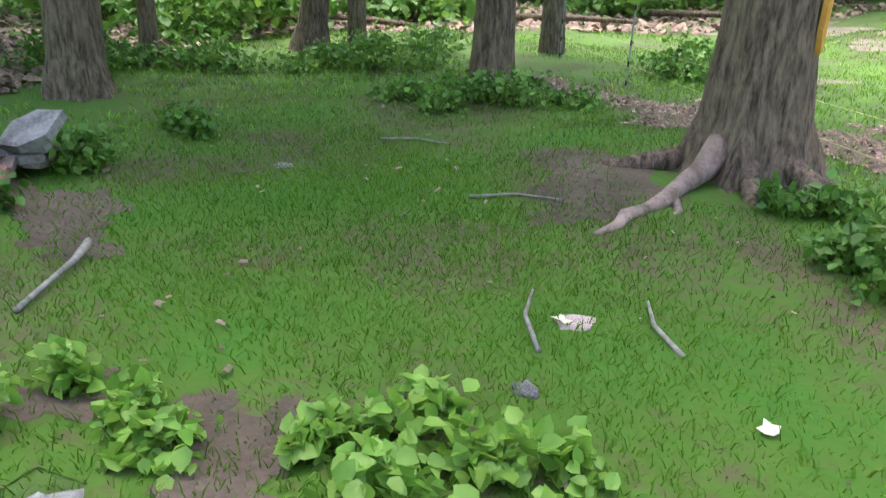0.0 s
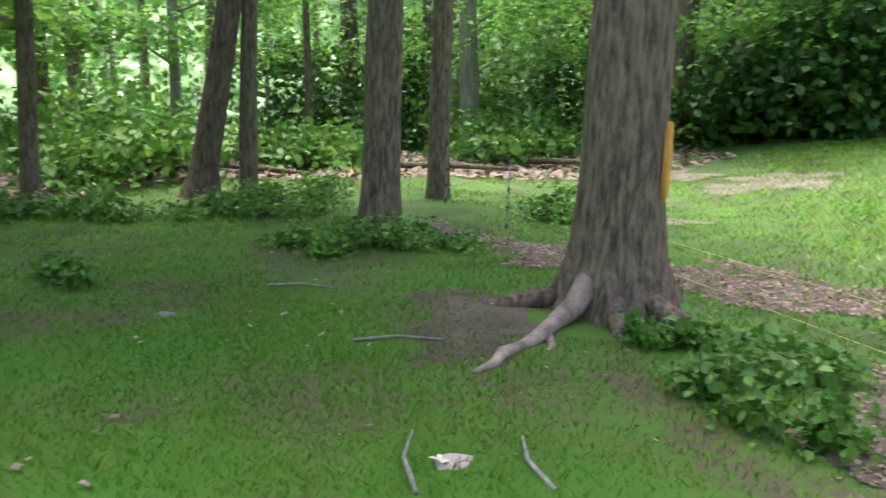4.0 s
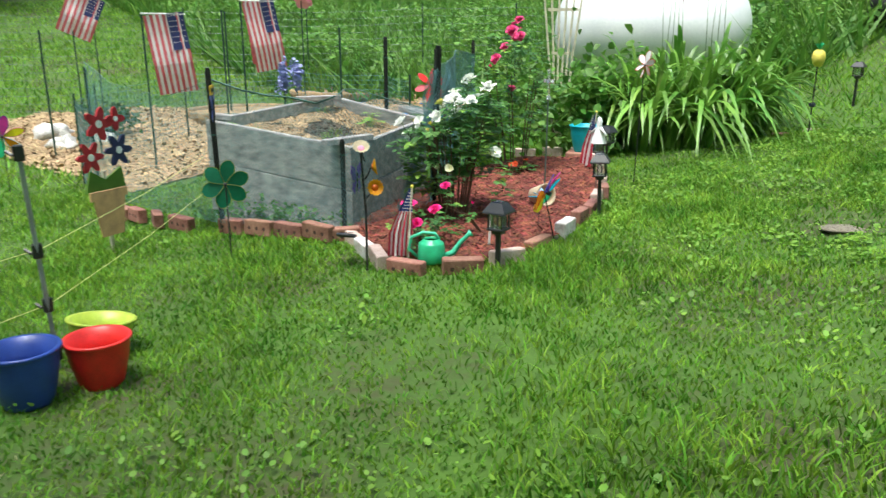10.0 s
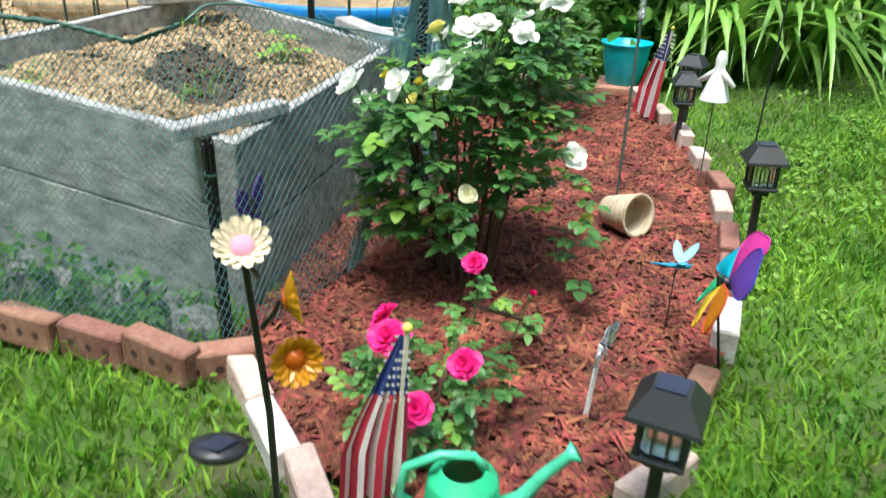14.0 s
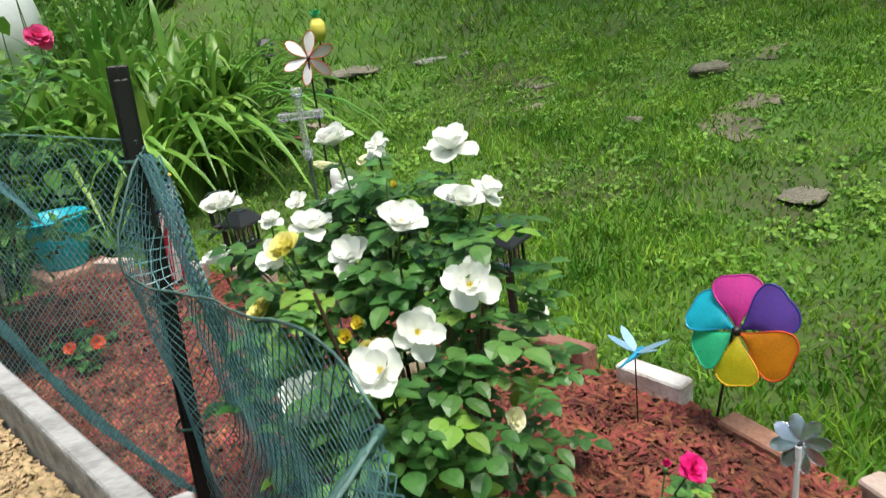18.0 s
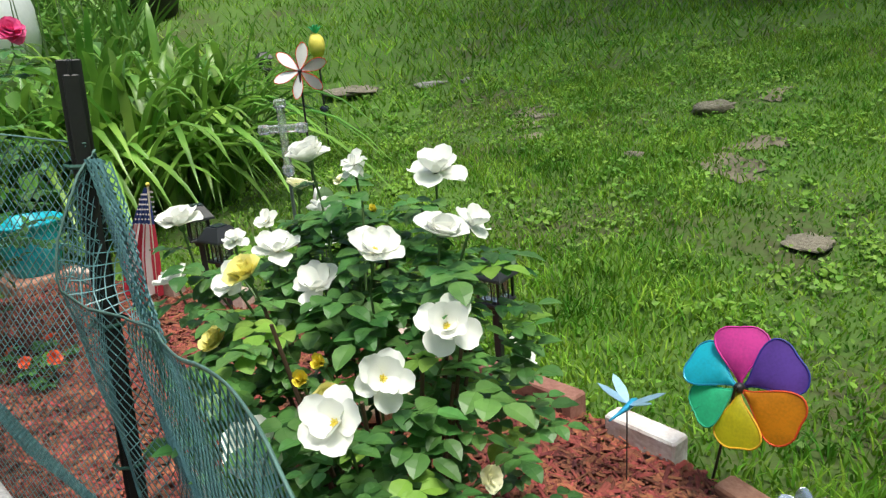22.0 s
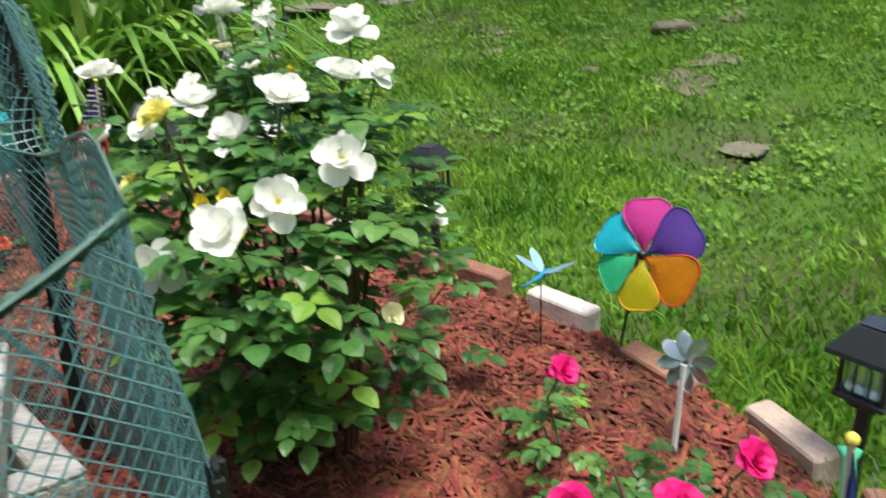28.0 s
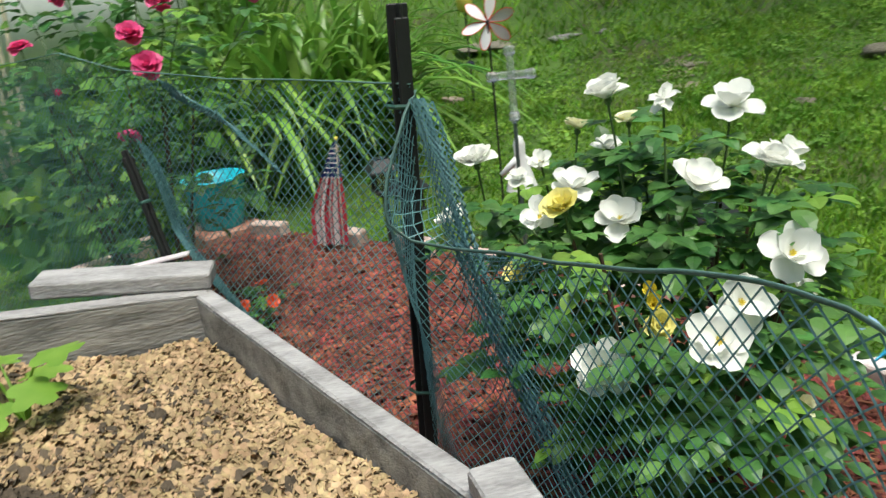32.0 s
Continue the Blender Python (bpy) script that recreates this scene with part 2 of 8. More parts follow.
M_LIME = plain("yellow_green_plastic", (0.50, 0.62, 0.07), 0.4)
M_TEAL = plain("teal_bucket_plastic", (0.02, 0.48, 0.62), 0.4)
M_CANGREEN = plain("mint_green_can_plastic", (0.05, 0.50, 0.24), 0.35)
M_MINT = plain("pale_mint_spout_plastic", (0.10, 0.58, 0.36), 0.35)
M_TERRA = plain("tan_painted_board", (0.62, 0.36, 0.18), 0.7)
M_NAVYCLOTH = plain("navy_flag_cloth", (0.03, 0.04, 0.15), 0.8, thin=0.15)
M_REDCLOTH = plain("red_stripe_cloth", (0.64, 0.13, 0.16), 0.8, thin=0.2)
M_WHITECLOTH = plain("white_stripe_cloth", (0.80, 0.72, 0.74), 0.8, thin=0.2, v=0.08)
M_FLAGRED = plain("red_flag_cloth", (0.50, 0.03, 0.06), 0.8, thin=0.15)
M_FLAGNAVY = plain("navy_starred_cloth", (0.03, 0.055, 0.22), 0.8, thin=0.15)
M_SHEDGREEN = mat("green_painted_wall", (0.010, 0.115, 0.055), (0.025, 0.20, 0.11), 1.4, 0.6, 0.1, fine=20, stretch=(1, 1, 0.4))
M_SHEDRED = mat("faded_red_door", (0.26, 0.018, 0.014), (0.46, 0.045, 0.032), 3, 0.7, 0.15, fine=30)
M_SIDING = mat("dirty_white_siding", (0.22, 0.22, 0.215), (0.46, 0.46, 0.45), 2, 0.8, 0.2, fine=20)
M_BLOCK = mat("whitewashed_block", (0.50, 0.49, 0.47), (0.82, 0.81, 0.79), 3, 0.85, 0.3, fine=24, vary=0.08)
M_POST = mat("grey_timber_post", (0.16, 0.13, 0.10), (0.38, 0.32, 0.26), 4, 0.9, 0.4, fine=30, stretch=(4, 4, 0.6))
M_LOG = mat("bark_slab_rail", (0.10, 0.08, 0.05), (0.34, 0.29, 0.19), 4, 0.9, 0.5, fine=30, stretch=(0.7, 5, 5))
M_ROOF = mat("roof_felt", (0.06, 0.055, 0.05), (0.16, 0.15, 0.13), 3, 0.9, 0.2)
M_RUST = mat("rusty_steel", (0.05, 0.028, 0.018), (0.17, 0.085, 0.05), 7, 0.85, 0.4, fine=40)
M_AVNET = plain("black_bird_net", (0.022, 0.024, 0.03), 0.7)
M_CREAM = plain("cream_resin", (0.80, 0.70, 0.50), 0.5)
M_TANPOT = mat("tan_moulded_pot", (0.40, 0.30, 0.19), (0.66, 0.56, 0.42), 10, 0.7, 0.3, fine=60, stretch=(1, 1, 6))
M_AMBER = plain("amber_acrylic_petal", (0.82, 0.40, 0.02), 0.25, thin=0.45)
M_DEEPORANGE = plain("deep_orange_flower_heart", (0.75, 0.16, 0.01), 0.35, thin=0.3)
M_PWPINK = plain("magenta_pinwheel_cloth", (0.75, 0.05, 0.38), 0.6, thin=0.4)
M_PWPURPLE = plain("purple_pinwheel_cloth", (0.14, 0.06, 0.42), 0.6, thin=0.35)
M_PWORANGE = plain("orange_pinwheel_cloth", (0.88, 0.30, 0.01), 0.6, thin=0.4)
M_PWYELLOW = plain("yellow_pinwheel_cloth", (0.72, 0.62, 0.02), 0.6, thin=0.4)
M_PWGREEN = plain("green_pinwheel_cloth", (0.05, 0.58, 0.28), 0.6, thin=0.4)
M_PWBLUE = plain("sky_blue_pinwheel_cloth", (0.02, 0.52, 0.72), 0.6, thin=0.4)
M_PWDEEP = plain("deep_green_pinwheel_film", (0.012, 0.15, 0.075), 0.4, thin=0.3)
M_PWSTRIPE = plain("olive_striped_pinwheel_film", (0.22, 0.27, 0.05), 0.4, thin=0.3)
M_BEE = plain("yellow_black_striped_film", (0.80, 0.66, 0.16), 0.5)


def bee_stripes():
    """Black bands across a yellow petal, along its length."""
    n, l = M_BEE.node_tree.nodes, M_BEE.node_tree.links
    co, wv, rp = n.new("ShaderNodeTexCoord"), n.new("ShaderNodeTexWave"), n.new("ShaderNodeValToRGB")
    wv.inputs["Scale"].default_value = 8.0
    rp.color_ramp.elements[0].position, rp.color_ramp.elements[0].color = 0.42, (0.02, 0.02, 0.02, 1)
    rp.color_ramp.elements[1].position, rp.color_ramp.elements[1].color = 0.5, (0.80, 0.66, 0.16, 1)
    l.new(co.outputs["Object"], wv.inputs["Vector"]), l.new(wv.outputs["Fac"], rp.inputs[0]), l.new(rp.outputs[0], n["Principled BSDF"].inputs["Base Color"])


bee_stripes()
M_PWDARK = plain("dark_red_pinwheel_edge", (0.35, 0.02, 0.10), 0.6)
M_PWDEEPBLUE = plain("deep_blue_hem", (0.03, 0.03, 0.30), 0.6)
M_PWMAGENTA = plain("dark_magenta_hem", (0.55, 0.02, 0.28), 0.6)
M_PWJADE = plain("jade_hem", (0.02, 0.36, 0.20), 0.6)
M_PWGOLD = plain("gold_hem", (0.75, 0.42, 0.02), 0.6)
M_PWFLAME = plain("flame_red_hem", (0.70, 0.07, 0.01), 0.6)
M_VIOLET = plain("lilac_foil", (0.42, 0.30, 0.62), 0.5)
M_FOIL = plain("silver_foil_blade", (0.62, 0.68, 0.72), 0.2, 0.85)
M_LAV = plain("lavender_spike", (0.36, 0.38, 0.72), 0.8)
M_POOL = plain("blue_pool_rim", (0.02, 0.22, 0.68), 0.4)
M_GLITTER = plain("silver_glitter_wing", (0.30, 0.48, 0.64), 0.3, 0.3)
M_CERULEAN = plain("blue_wire_body", (0.03, 0.32, 0.55), 0.35, 0.3)
M_CANVAS = plain("yellow_table_plastic", (0.78, 0.62, 0.16), 0.5)
M_TRELLIS = plain("cream_trellis_wood", (0.66, 0.60, 0.46), 0.7)
M_LEAFBACK = mat("glowing_distant_woodland", (0.04, 0.09, 0.02), (0.2, 0.36, 0.08), 0.5, 0.9, 0.4, fine=1.6)


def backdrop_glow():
    """Emission that stands in for daylight through the far trees: pale gaps among green."""
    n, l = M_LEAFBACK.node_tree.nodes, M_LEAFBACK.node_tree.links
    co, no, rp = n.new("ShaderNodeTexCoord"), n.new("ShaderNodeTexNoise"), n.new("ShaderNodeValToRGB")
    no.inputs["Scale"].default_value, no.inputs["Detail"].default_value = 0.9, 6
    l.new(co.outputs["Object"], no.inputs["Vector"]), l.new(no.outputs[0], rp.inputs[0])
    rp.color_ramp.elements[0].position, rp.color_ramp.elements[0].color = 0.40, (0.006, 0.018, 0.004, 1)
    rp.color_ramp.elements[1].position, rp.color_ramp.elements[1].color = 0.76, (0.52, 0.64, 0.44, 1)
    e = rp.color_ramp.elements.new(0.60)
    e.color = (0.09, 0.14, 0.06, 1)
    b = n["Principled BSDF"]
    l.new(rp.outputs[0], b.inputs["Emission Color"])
    # the added glow is strong towards -x and faint elsewhere
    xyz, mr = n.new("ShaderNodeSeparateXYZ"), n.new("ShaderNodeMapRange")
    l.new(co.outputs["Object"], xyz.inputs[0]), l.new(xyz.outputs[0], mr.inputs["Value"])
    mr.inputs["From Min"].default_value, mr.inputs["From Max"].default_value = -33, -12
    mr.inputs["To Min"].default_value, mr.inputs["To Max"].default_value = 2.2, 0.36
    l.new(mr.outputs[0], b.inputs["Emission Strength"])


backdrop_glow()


# ---- geometry helpers ----
class Geo:
    """Collects vertices and faces of one mesh."""

    def __init__(self):
        self.v, self.f = [], []

    def add(self, vs, fs, m=None):
        k = len(self.v)
        self.v += [tuple(m @ Vector(p)) if m else tuple(p) for p in vs]
        self.f += [tuple(i + k for i in f) for f in fs]
        return self

    def box(self, sx, sy, sz, m=None, bevel=0.0):
        """A box on its base, centred in x and y, with chamfered upright and top edges."""
        x, y, b = sx / 2, sy / 2, min(bevel, sx / 3, sy / 3, sz / 3)
        if b <= 0:
            vs = [(a, c, d) for d in (0, sz) for a, c in ((-x, -y), (x, -y), (x, y), (-x, y))]
            return self.add(vs, [(3, 2, 1, 0), (4, 5, 6, 7), (0, 1, 5, 4), (1, 2, 6, 5), (2, 3, 7, 6), (3, 0, 4, 7)], m)

        def ring(i, z):
            a, c = x - i, y - i
            return [(-a + b, -c, z), (a - b, -c, z), (a, -c + b, z), (a, c - b, z), (a - b, c, z), (-a + b, c, z), (-a, c - b, z), (-a, -c + b, z)]

        vs = ring(b * 0.7, 0) + ring(0, b) + ring(0, sz - b) + ring(b * 0.7, sz)
        fs = [tuple(range(7, -1, -1)), tuple(range(24, 32))]
        for r in range(3):
            fs += [(r * 8 + i, r * 8 + (i + 1) % 8, r * 8 + 8 + (i + 1) % 8, r * 8 + 8 + i) for i in range(8)]
        return self.add(vs, fs, m)

    def tube(self, pts, radii, seg=8, m=None, cap=True, flat=1.0):
        """A tube through points; radii one number or one for each point; flat squashes it."""
        pts = [Vector(p) for p in pts]
        if not hasattr(radii, "__len__"):
            radii = [radii] * len(pts)
        vs, up = [], None
        for i, p in enumerate(pts):
            d = (pts[min(i + 1, len(pts) - 1)] - pts[max(i - 1, 0)]).normalized()
            ref = Vector((0, 0, 1)) if abs(d.z) < 0.9 else Vector((1, 0, 0))
            if up is not None and (up - d * up.dot(d)).length > 1e-3:
                ref = up
            a = (ref - d * ref.dot(d)).normalized()
            up = a
            b = d.cross(a)
            vs += [p + (a * math.cos(t) * flat + b * math.sin(t)) * radii[i] for t in (2 * math.pi * k / seg for k in range(seg))]
        n = len(pts)
        fs = [(i * seg + k, i * seg + (k + 1) % seg, (i + 1) * seg + (k + 1) % seg, (i + 1) * seg + k) for i in range(n - 1) for k in range(seg)]
        if cap:
            fs += [tuple(range(seg - 1, -1, -1)), tuple(range((n - 1) * seg, n * seg))]
        return self.add(vs, fs, m)

    def lathe(self, prof, seg=20, m=None, close=False):
        """A turned shape from (radius, height) pairs."""
        vs = [(r * math.cos(2 * math.pi * k / seg), r * math.sin(2 * math.pi * k / seg), z) for r, z in prof for k in range(seg)]
        fs = [(i * seg + k, i * seg + (k + 1) % seg, (i + 1) * seg + (k + 1) % seg, (i + 1) * seg + k) for i in range(len(prof) - 1) for k in range(seg)]
        if close:
            fs.append(tuple(range(seg - 1, -1, -1)))
        return self.add(vs, fs, m)

    def blob(self, r, m=None, seg=10, rings=7, rough=0.0, seed=0):
        """A rounded lump with an uneven skin."""
        vs, fs = [], []
        for i in range(rings + 1):
            t = math.pi * i / rings
            for k in range(seg):
                a = 2 * math.pi * k / seg
                p = Vector((math.sin(t) * math.cos(a), math.sin(t) * math.sin(a), math.cos(t)))
                w = 1 + rough * noise.noise(p * 1.7 + Vector((seed * 3.1, seed * 1.7, seed)))
                vs.append(p * r * w)
        for i in range(rings):
            fs += [(i * seg + k, (i + 1) * seg + k, (i + 1) * seg + (k + 1) % seg, i * seg + (k + 1) % seg) for k in range(seg)]
        return self.add(vs, fs, m)

    def slab(self, outline, thick, m=None):
        """A flat board of any outline (x, y) standing in its own plane, of a thickness along z."""
        n = len(outline)
        vs = [(x, y, -thick / 2) for x, y in outline] + [(x, y, thick / 2) for x, y in outline]
        fs = [tuple(range(n - 1, -1, -1)), tuple(range(n, 2 * n))] + [(i, (i + 1) % n, n + (i + 1) % n, n + i) for i in range(n)]
        return self.add(vs, fs, m)

    def mesh(self, name, material, smooth=False):
        me = bpy.data.meshes.new(name)
        me.from_pydata(self.v, [], self.f)
        me.materials.append(material)
        if smooth:
            me.polygons.foreach_set("use_smooth", [True] * len(me.polygons))
        me.update()
        return me


def arrays_mesh(name, v, f, material, smooth=False):
    """A large mesh from number arrays; all faces have the same count of corners."""
    me = bpy.data.meshes.new(name)
    v, f = np.asarray(v, np.float32), np.asarray(f, np.int32)
    me.vertices.add(len(v))
    me.vertices.foreach_set("co", v.ravel())
    me.loops.add(f.size)
    me.loops.foreach_set("vertex_index", f.ravel())
    me.polygons.add(len(f))
    me.polygons.foreach_set("loop_start", np.arange(0, f.size, f.shape[1], dtype=np.int32))
    if smooth:
        me.polygons.foreach_set("use_smooth", np.ones(len(f), bool))
    me.materials.append(material)
    me.update(calc_edges=True)
    return me


def thing(name, label, category, m=None, group="", kind=""):
    """An empty at a thing's base, under which its parts hang."""
    ob = tagged(new(name), label, category, group, kind)
    ob.empty_display_size = 0.1
    if m:
        ob.matrix_basis = m
    return ob


def part(name, geo, material, parent, label="", smooth=False, m=None):
    """One mesh object under a thing or under a part."""
    me = geo.mesh(name, material, smooth) if isinstance(geo, Geo) else geo
    ob = new(name, me)
    ob.parent = parent
    if m:
        ob.matrix_basis = m
    return tagged(ob, label)


def single(name, geo, material, label, category, group="", kind="", smooth=False, m=None):
    """A thing that is one mesh."""
    me = geo.mesh(name, material, smooth) if isinstance(geo, Geo) else geo
    ob = new(name, me)
    if m:
        ob.matrix_basis = m
    return tagged(ob, label, category, group, kind)


def T(x, y, z, rx=0, ry=0, rz=0, s=1.0):
    return pose(x, y, z, rx, ry, rz) @ Matrix.Scale(s, 4)


def smooth_step(a, b, x):
    t = np.clip((x - a) / (b - a), 0, 1)
    return t * t * (3 - 2 * t)


def soft_plus(x, w=0.6):
    return w * np.logaddexp(0, np.asarray(x) / w)


def ground_z(x, y):
    """The lie of the land: a dip towards the woods, rises to the shed, the pen, the upper lawn and the weedy bank."""
    x, y = np.asarray(x, float), np.asarray(y, float)
    z = 0.02 - 0.14 * smooth_step(-5.0, -3.6, y + 0.15 * (x - 3)) - 0.11 * smooth_step(-1.2, 1.4, -0.6 * x + 0.8 * y) * smooth_step(3.5, 0.5, x)
    z = z + 0.15 * soft_plus(0.86 * (x - 4) + 0.5 * (y + 1) - 3)
    z = z + 0.17 * soft_plus(-0.7 * (x - 2.5) - 0.71 * (y + 6), 0.4)
    z = z + 0.14 * soft_plus(0.45 * (x - 5) - 0.9 * (y + 9) - 0.5)
    bumps = 0.03 * np.sin(1.3 * x + 0.4) * np.sin(1.1 * y + 1.3) + 0.012 * np.sin(3.7 * x - 1) * np.sin(4.3 * y)
    z = z + bumps * smooth_step(1.2, 3.0, np.hypot(x - 3.6, y + 6))
    far = np.hypot(x - 4, y)
    return np.where(far > 26, z * 0 + np.minimum(z, 3.2 + 0 * z), np.minimum(z, 3.2))


def gz(x, y):
    return float(ground_z(x, y))


# ---- ground ----
def ground_sheet():
    inner = np.concatenate([-np.geomspace(13, 900, 26)[::-1] + 4, np.arange(-8.8, 17, 0.2), np.geomspace(13, 900, 26) + 4.2])
    xs, ys = inner, inner - 4
    gx, gy = np.meshgrid(xs, ys, indexing="ij")
    v = np.stack([gx, gy, ground_z(gx, gy)], -1).reshape(-1, 3)
    n, k = len(ys), np.arange(len(xs) * len(ys)).reshape(len(xs), len(ys))
    f = np.stack([k[:-1, :-1], k[1:, :-1], k[1:, 1:], k[:-1, 1:]], -1).reshape(-1, 4)
    ob = new("ground", arrays_mesh("ground", v, f, M_LAWN, True))
    tagged(ob, "uneven grassy yard soil under lawn and woods", "ground", kind="structure")


ground_sheet()


def ragged(x, y, o, a=0.22):
    """Inside a polygon whose edge wanders."""
    dx = a * (np.sin(2.9 * x + 1.7 * np.sin(2.3 * y)) + 0.6 * np.sin(7.1 * y + 2 * np.sin(5 * x)) + 0.35 * np.sin(17 * x + 3 * np.sin(13 * y)))
    dy = a * (np.sin(3.1 * y + 1.5 * np.sin(2.7 * x) + 1) + 0.6 * np.sin(6.7 * x + 2 * np.sin(5.5 * y)) + 0.35 * np.sin(16 * y + 3 * np.sin(12 * x)))
    return inside(x + dx, y + dy, o)


def patch(name, outline, material, lift, label, step=0.12, wobble=0.0, rag=0.0):
    """A thin sheet that follows the ground inside a polygon."""
    o = np.array(outline, float)
    m = 2 * rag
    xs = np.arange(o[:, 0].min() - m, o[:, 0].max() + step + m, step)
    ys = np.arange(o[:, 1].min() - m, o[:, 1].max() + step + m, step)
    gx, gy = np.meshgrid(xs, ys, indexing="ij")
    ins = ragged(gx, gy, o, rag)
    k = np.full(gx.shape, -1)
    k[ins] = np.arange(ins.sum())
    zz = ground_z(gx, gy) + lift + wobble * np.sin(9 * gx + 3 * np.sin(5 * gy)) * np.sin(8 * gy + 2)
    v = np.stack([gx[ins], gy[ins], zz[ins]], -1)
    q = np.stack([k[:-1, :-1], k[1:, :-1], k[1:, 1:], k[:-1, 1:]], -1).reshape(-1, 4)
    q = q[(q >= 0).all(1)]
    return tagged(new(name, arrays_mesh(name, v, q, material, True)), label, "ground", kind="structure")


def inside(x, y, o):
    o = np.asarray(o, float)
    res = np.zeros(np.shape(x), bool)
    for i in range(len(o)):
        (x0, y0), (x1, y1) = o[i - 1], o[i]
        c = (y0 > y) != (y1 > y)
        with np.errstate(divide="ignore", invalid="ignore"):
            res ^= c & (x < (x1 - x0) * (y - y0) / (y1 - y0) + x0)
    return res

# ---- plan ----
BED_F, BED_R, BED_B, BED_L = (4.02, -5.17), (4.575, -6.13), (5.64, -5.98), (5.04, -4.70)
MULCH = [(3.40, -4.92), (3.08, -5.06), (2.92, -5.28), (2.94, -5.56), (3.03, -5.86), (3.14, -6.12), (3.30, -6.42), (3.52, -6.80),
         (3.85, -7.25), (4.25, -7.70), (4.75, -8.10), (5.25, -7.75), (5.05, -7.0), (4.85, -6.3), (4.52, -5.92), (3.84, -5.0)]
BEDPOLY = [BED_F, BED_R, BED_B, BED_L]
CHIPS = [(6.3, -4.6), (7.6, -4.4), (9.2, -4.0), (10.6, -3.6), (11.6, -5.0), (11.0, -6.6), (9.6, -7.6), (8.6, -6.9), (7.4, -6.4), (6.5, -5.6)]
POOL = (8.2, -8.6)
TRACK = [(9.6, 10.6), (11.2, 10.8), (12.6, 9.4), (11.6, 7.2), (9.8, 5.0), (8.4, 4.0), (7.9, 4.6), (9.0, 6.0), (10.2, 8.0), (9.4, 9.4)]
WORN = [(7.4, 1.2), (9.5, 2.2), (11.8, 1.4), (12.2, 0.2), (10.2, -0.4), (8.0, -0.2), (7.0, 0.4)]
LITTER = [(-0.4, 3.7), (1.05, 3.05), (1.7, 3.5), (1.65, 4.2), (-0.3, 4.75), (-1.2, 5.4), (-2.6, 6.6), (-3.0, 6.0), (-1.4, 4.4)]
LITTER2 = [(0.7, 2.3), (1.6, 1.8), (1.7, 1.0), (1.3, 0.5), (0.5, 0.2), (0.15, 0.5), (0.3, 1.2)]


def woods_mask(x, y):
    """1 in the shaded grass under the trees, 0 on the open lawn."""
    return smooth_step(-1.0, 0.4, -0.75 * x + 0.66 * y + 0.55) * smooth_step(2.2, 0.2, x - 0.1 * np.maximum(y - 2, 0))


patch("mulch_bed_soil", MULCH, M_MULCHBASE, 0.03, "dark red bark mulch bed", 0.06, 0.012)
patch("dirt_track", TRACK, M_DIRT, 0.012, "trodden bare earth track to the shed", 0.12, 0, 0.25)
patch("worn_ground", WORN, M_DIRT, 0.003, "worn dry earth in the grass", 0.07, 0, 0.5)
patch("leaf_litter_ground", LITTER, M_WOODSOIL, 0.008, "brown soil under fallen leaves", 0.07, 0, 0.2)
patch("leaf_litter_ground", LITTER2, M_WOODSOIL, 0.008, "brown soil under fallen leaves", 0.06, 0, 0.2)
patch("moss_floor", [(-6.5, -1.6), (-2.0, -1.5), (0.6, -0.6), (0.5, 1.2), (-0.4, 3.4), (-2.0, 5.0), (-5.0, 5.0), (-7.0, 2.5)], M_MOSS, 0.006, "mossy green and bare brown woodland floor", 0.08, 0, 0.35)
BARE = ((-4.1, 0.4, 0.55), (-1.45, 2.35, 0.6), (-0.35, 0.15, 0.6), (-2.3, -0.45, 0.45), (-3.4, 2.02, 0.16))
for x, y, q in BARE:
    if x > -1.0:
        continue
    patch("bare_soil", [(x + q * math.cos(k * 0.785), y + q * math.sin(k * 0.785)) for k in range(8)], M_WOODSOIL, 0.010, "bare brown soil under the trees", 0.035, 0, 0.26)
for x, y, q in ((0.1, 12.6, 0.9), (2.0, 10.9, 0.8), (0.0, 7.3, 0.6)):
    patch("bare_soil", [(x + 1.5 * q * math.cos(k * 0.785), y + q * math.sin(k * 0.785)) for k in range(8)], M_DIRT, 0.010, "sandy bare patch in rough grass", 0.06, 0, 0.3)
patch("chip_path", CHIPS, M_CHIPBASE, 0.012, "pale wood chip garden path", 0.1, 0.01, 0.12)


LAWNBARE = ((1.66, -7.50, 0.20), (1.30, -7.72, 0.15), (0.85, -8.3, 0.16), (2.15, -8.7, 0.12), (1.95, -9.05, 0.14))
for x, y, q in LAWNBARE:
    patch("bare_soil", [(x + 1.3 * q * math.cos(k * 0.785), y + q * math.sin(k * 0.785)) for k in range(8)], M_DIRT, 0.008, "small worn bare patch in the upper lawn", 0.03, 0, 0.12)


# ---- grass ----
rng = np.random.default_rng(4)


def fbm(x, y, s):
    return (np.sin(x * s + 1.7 * np.sin(y * s * 0.7)) * np.sin(y * s * 1.1 + 1.3 * np.sin(x * s * 0.6 + 2)) + 0.5 * np.sin(2.3 * s * x + 1) * np.sin(2.1 * s * y + 2 + np.sin(x * s)))


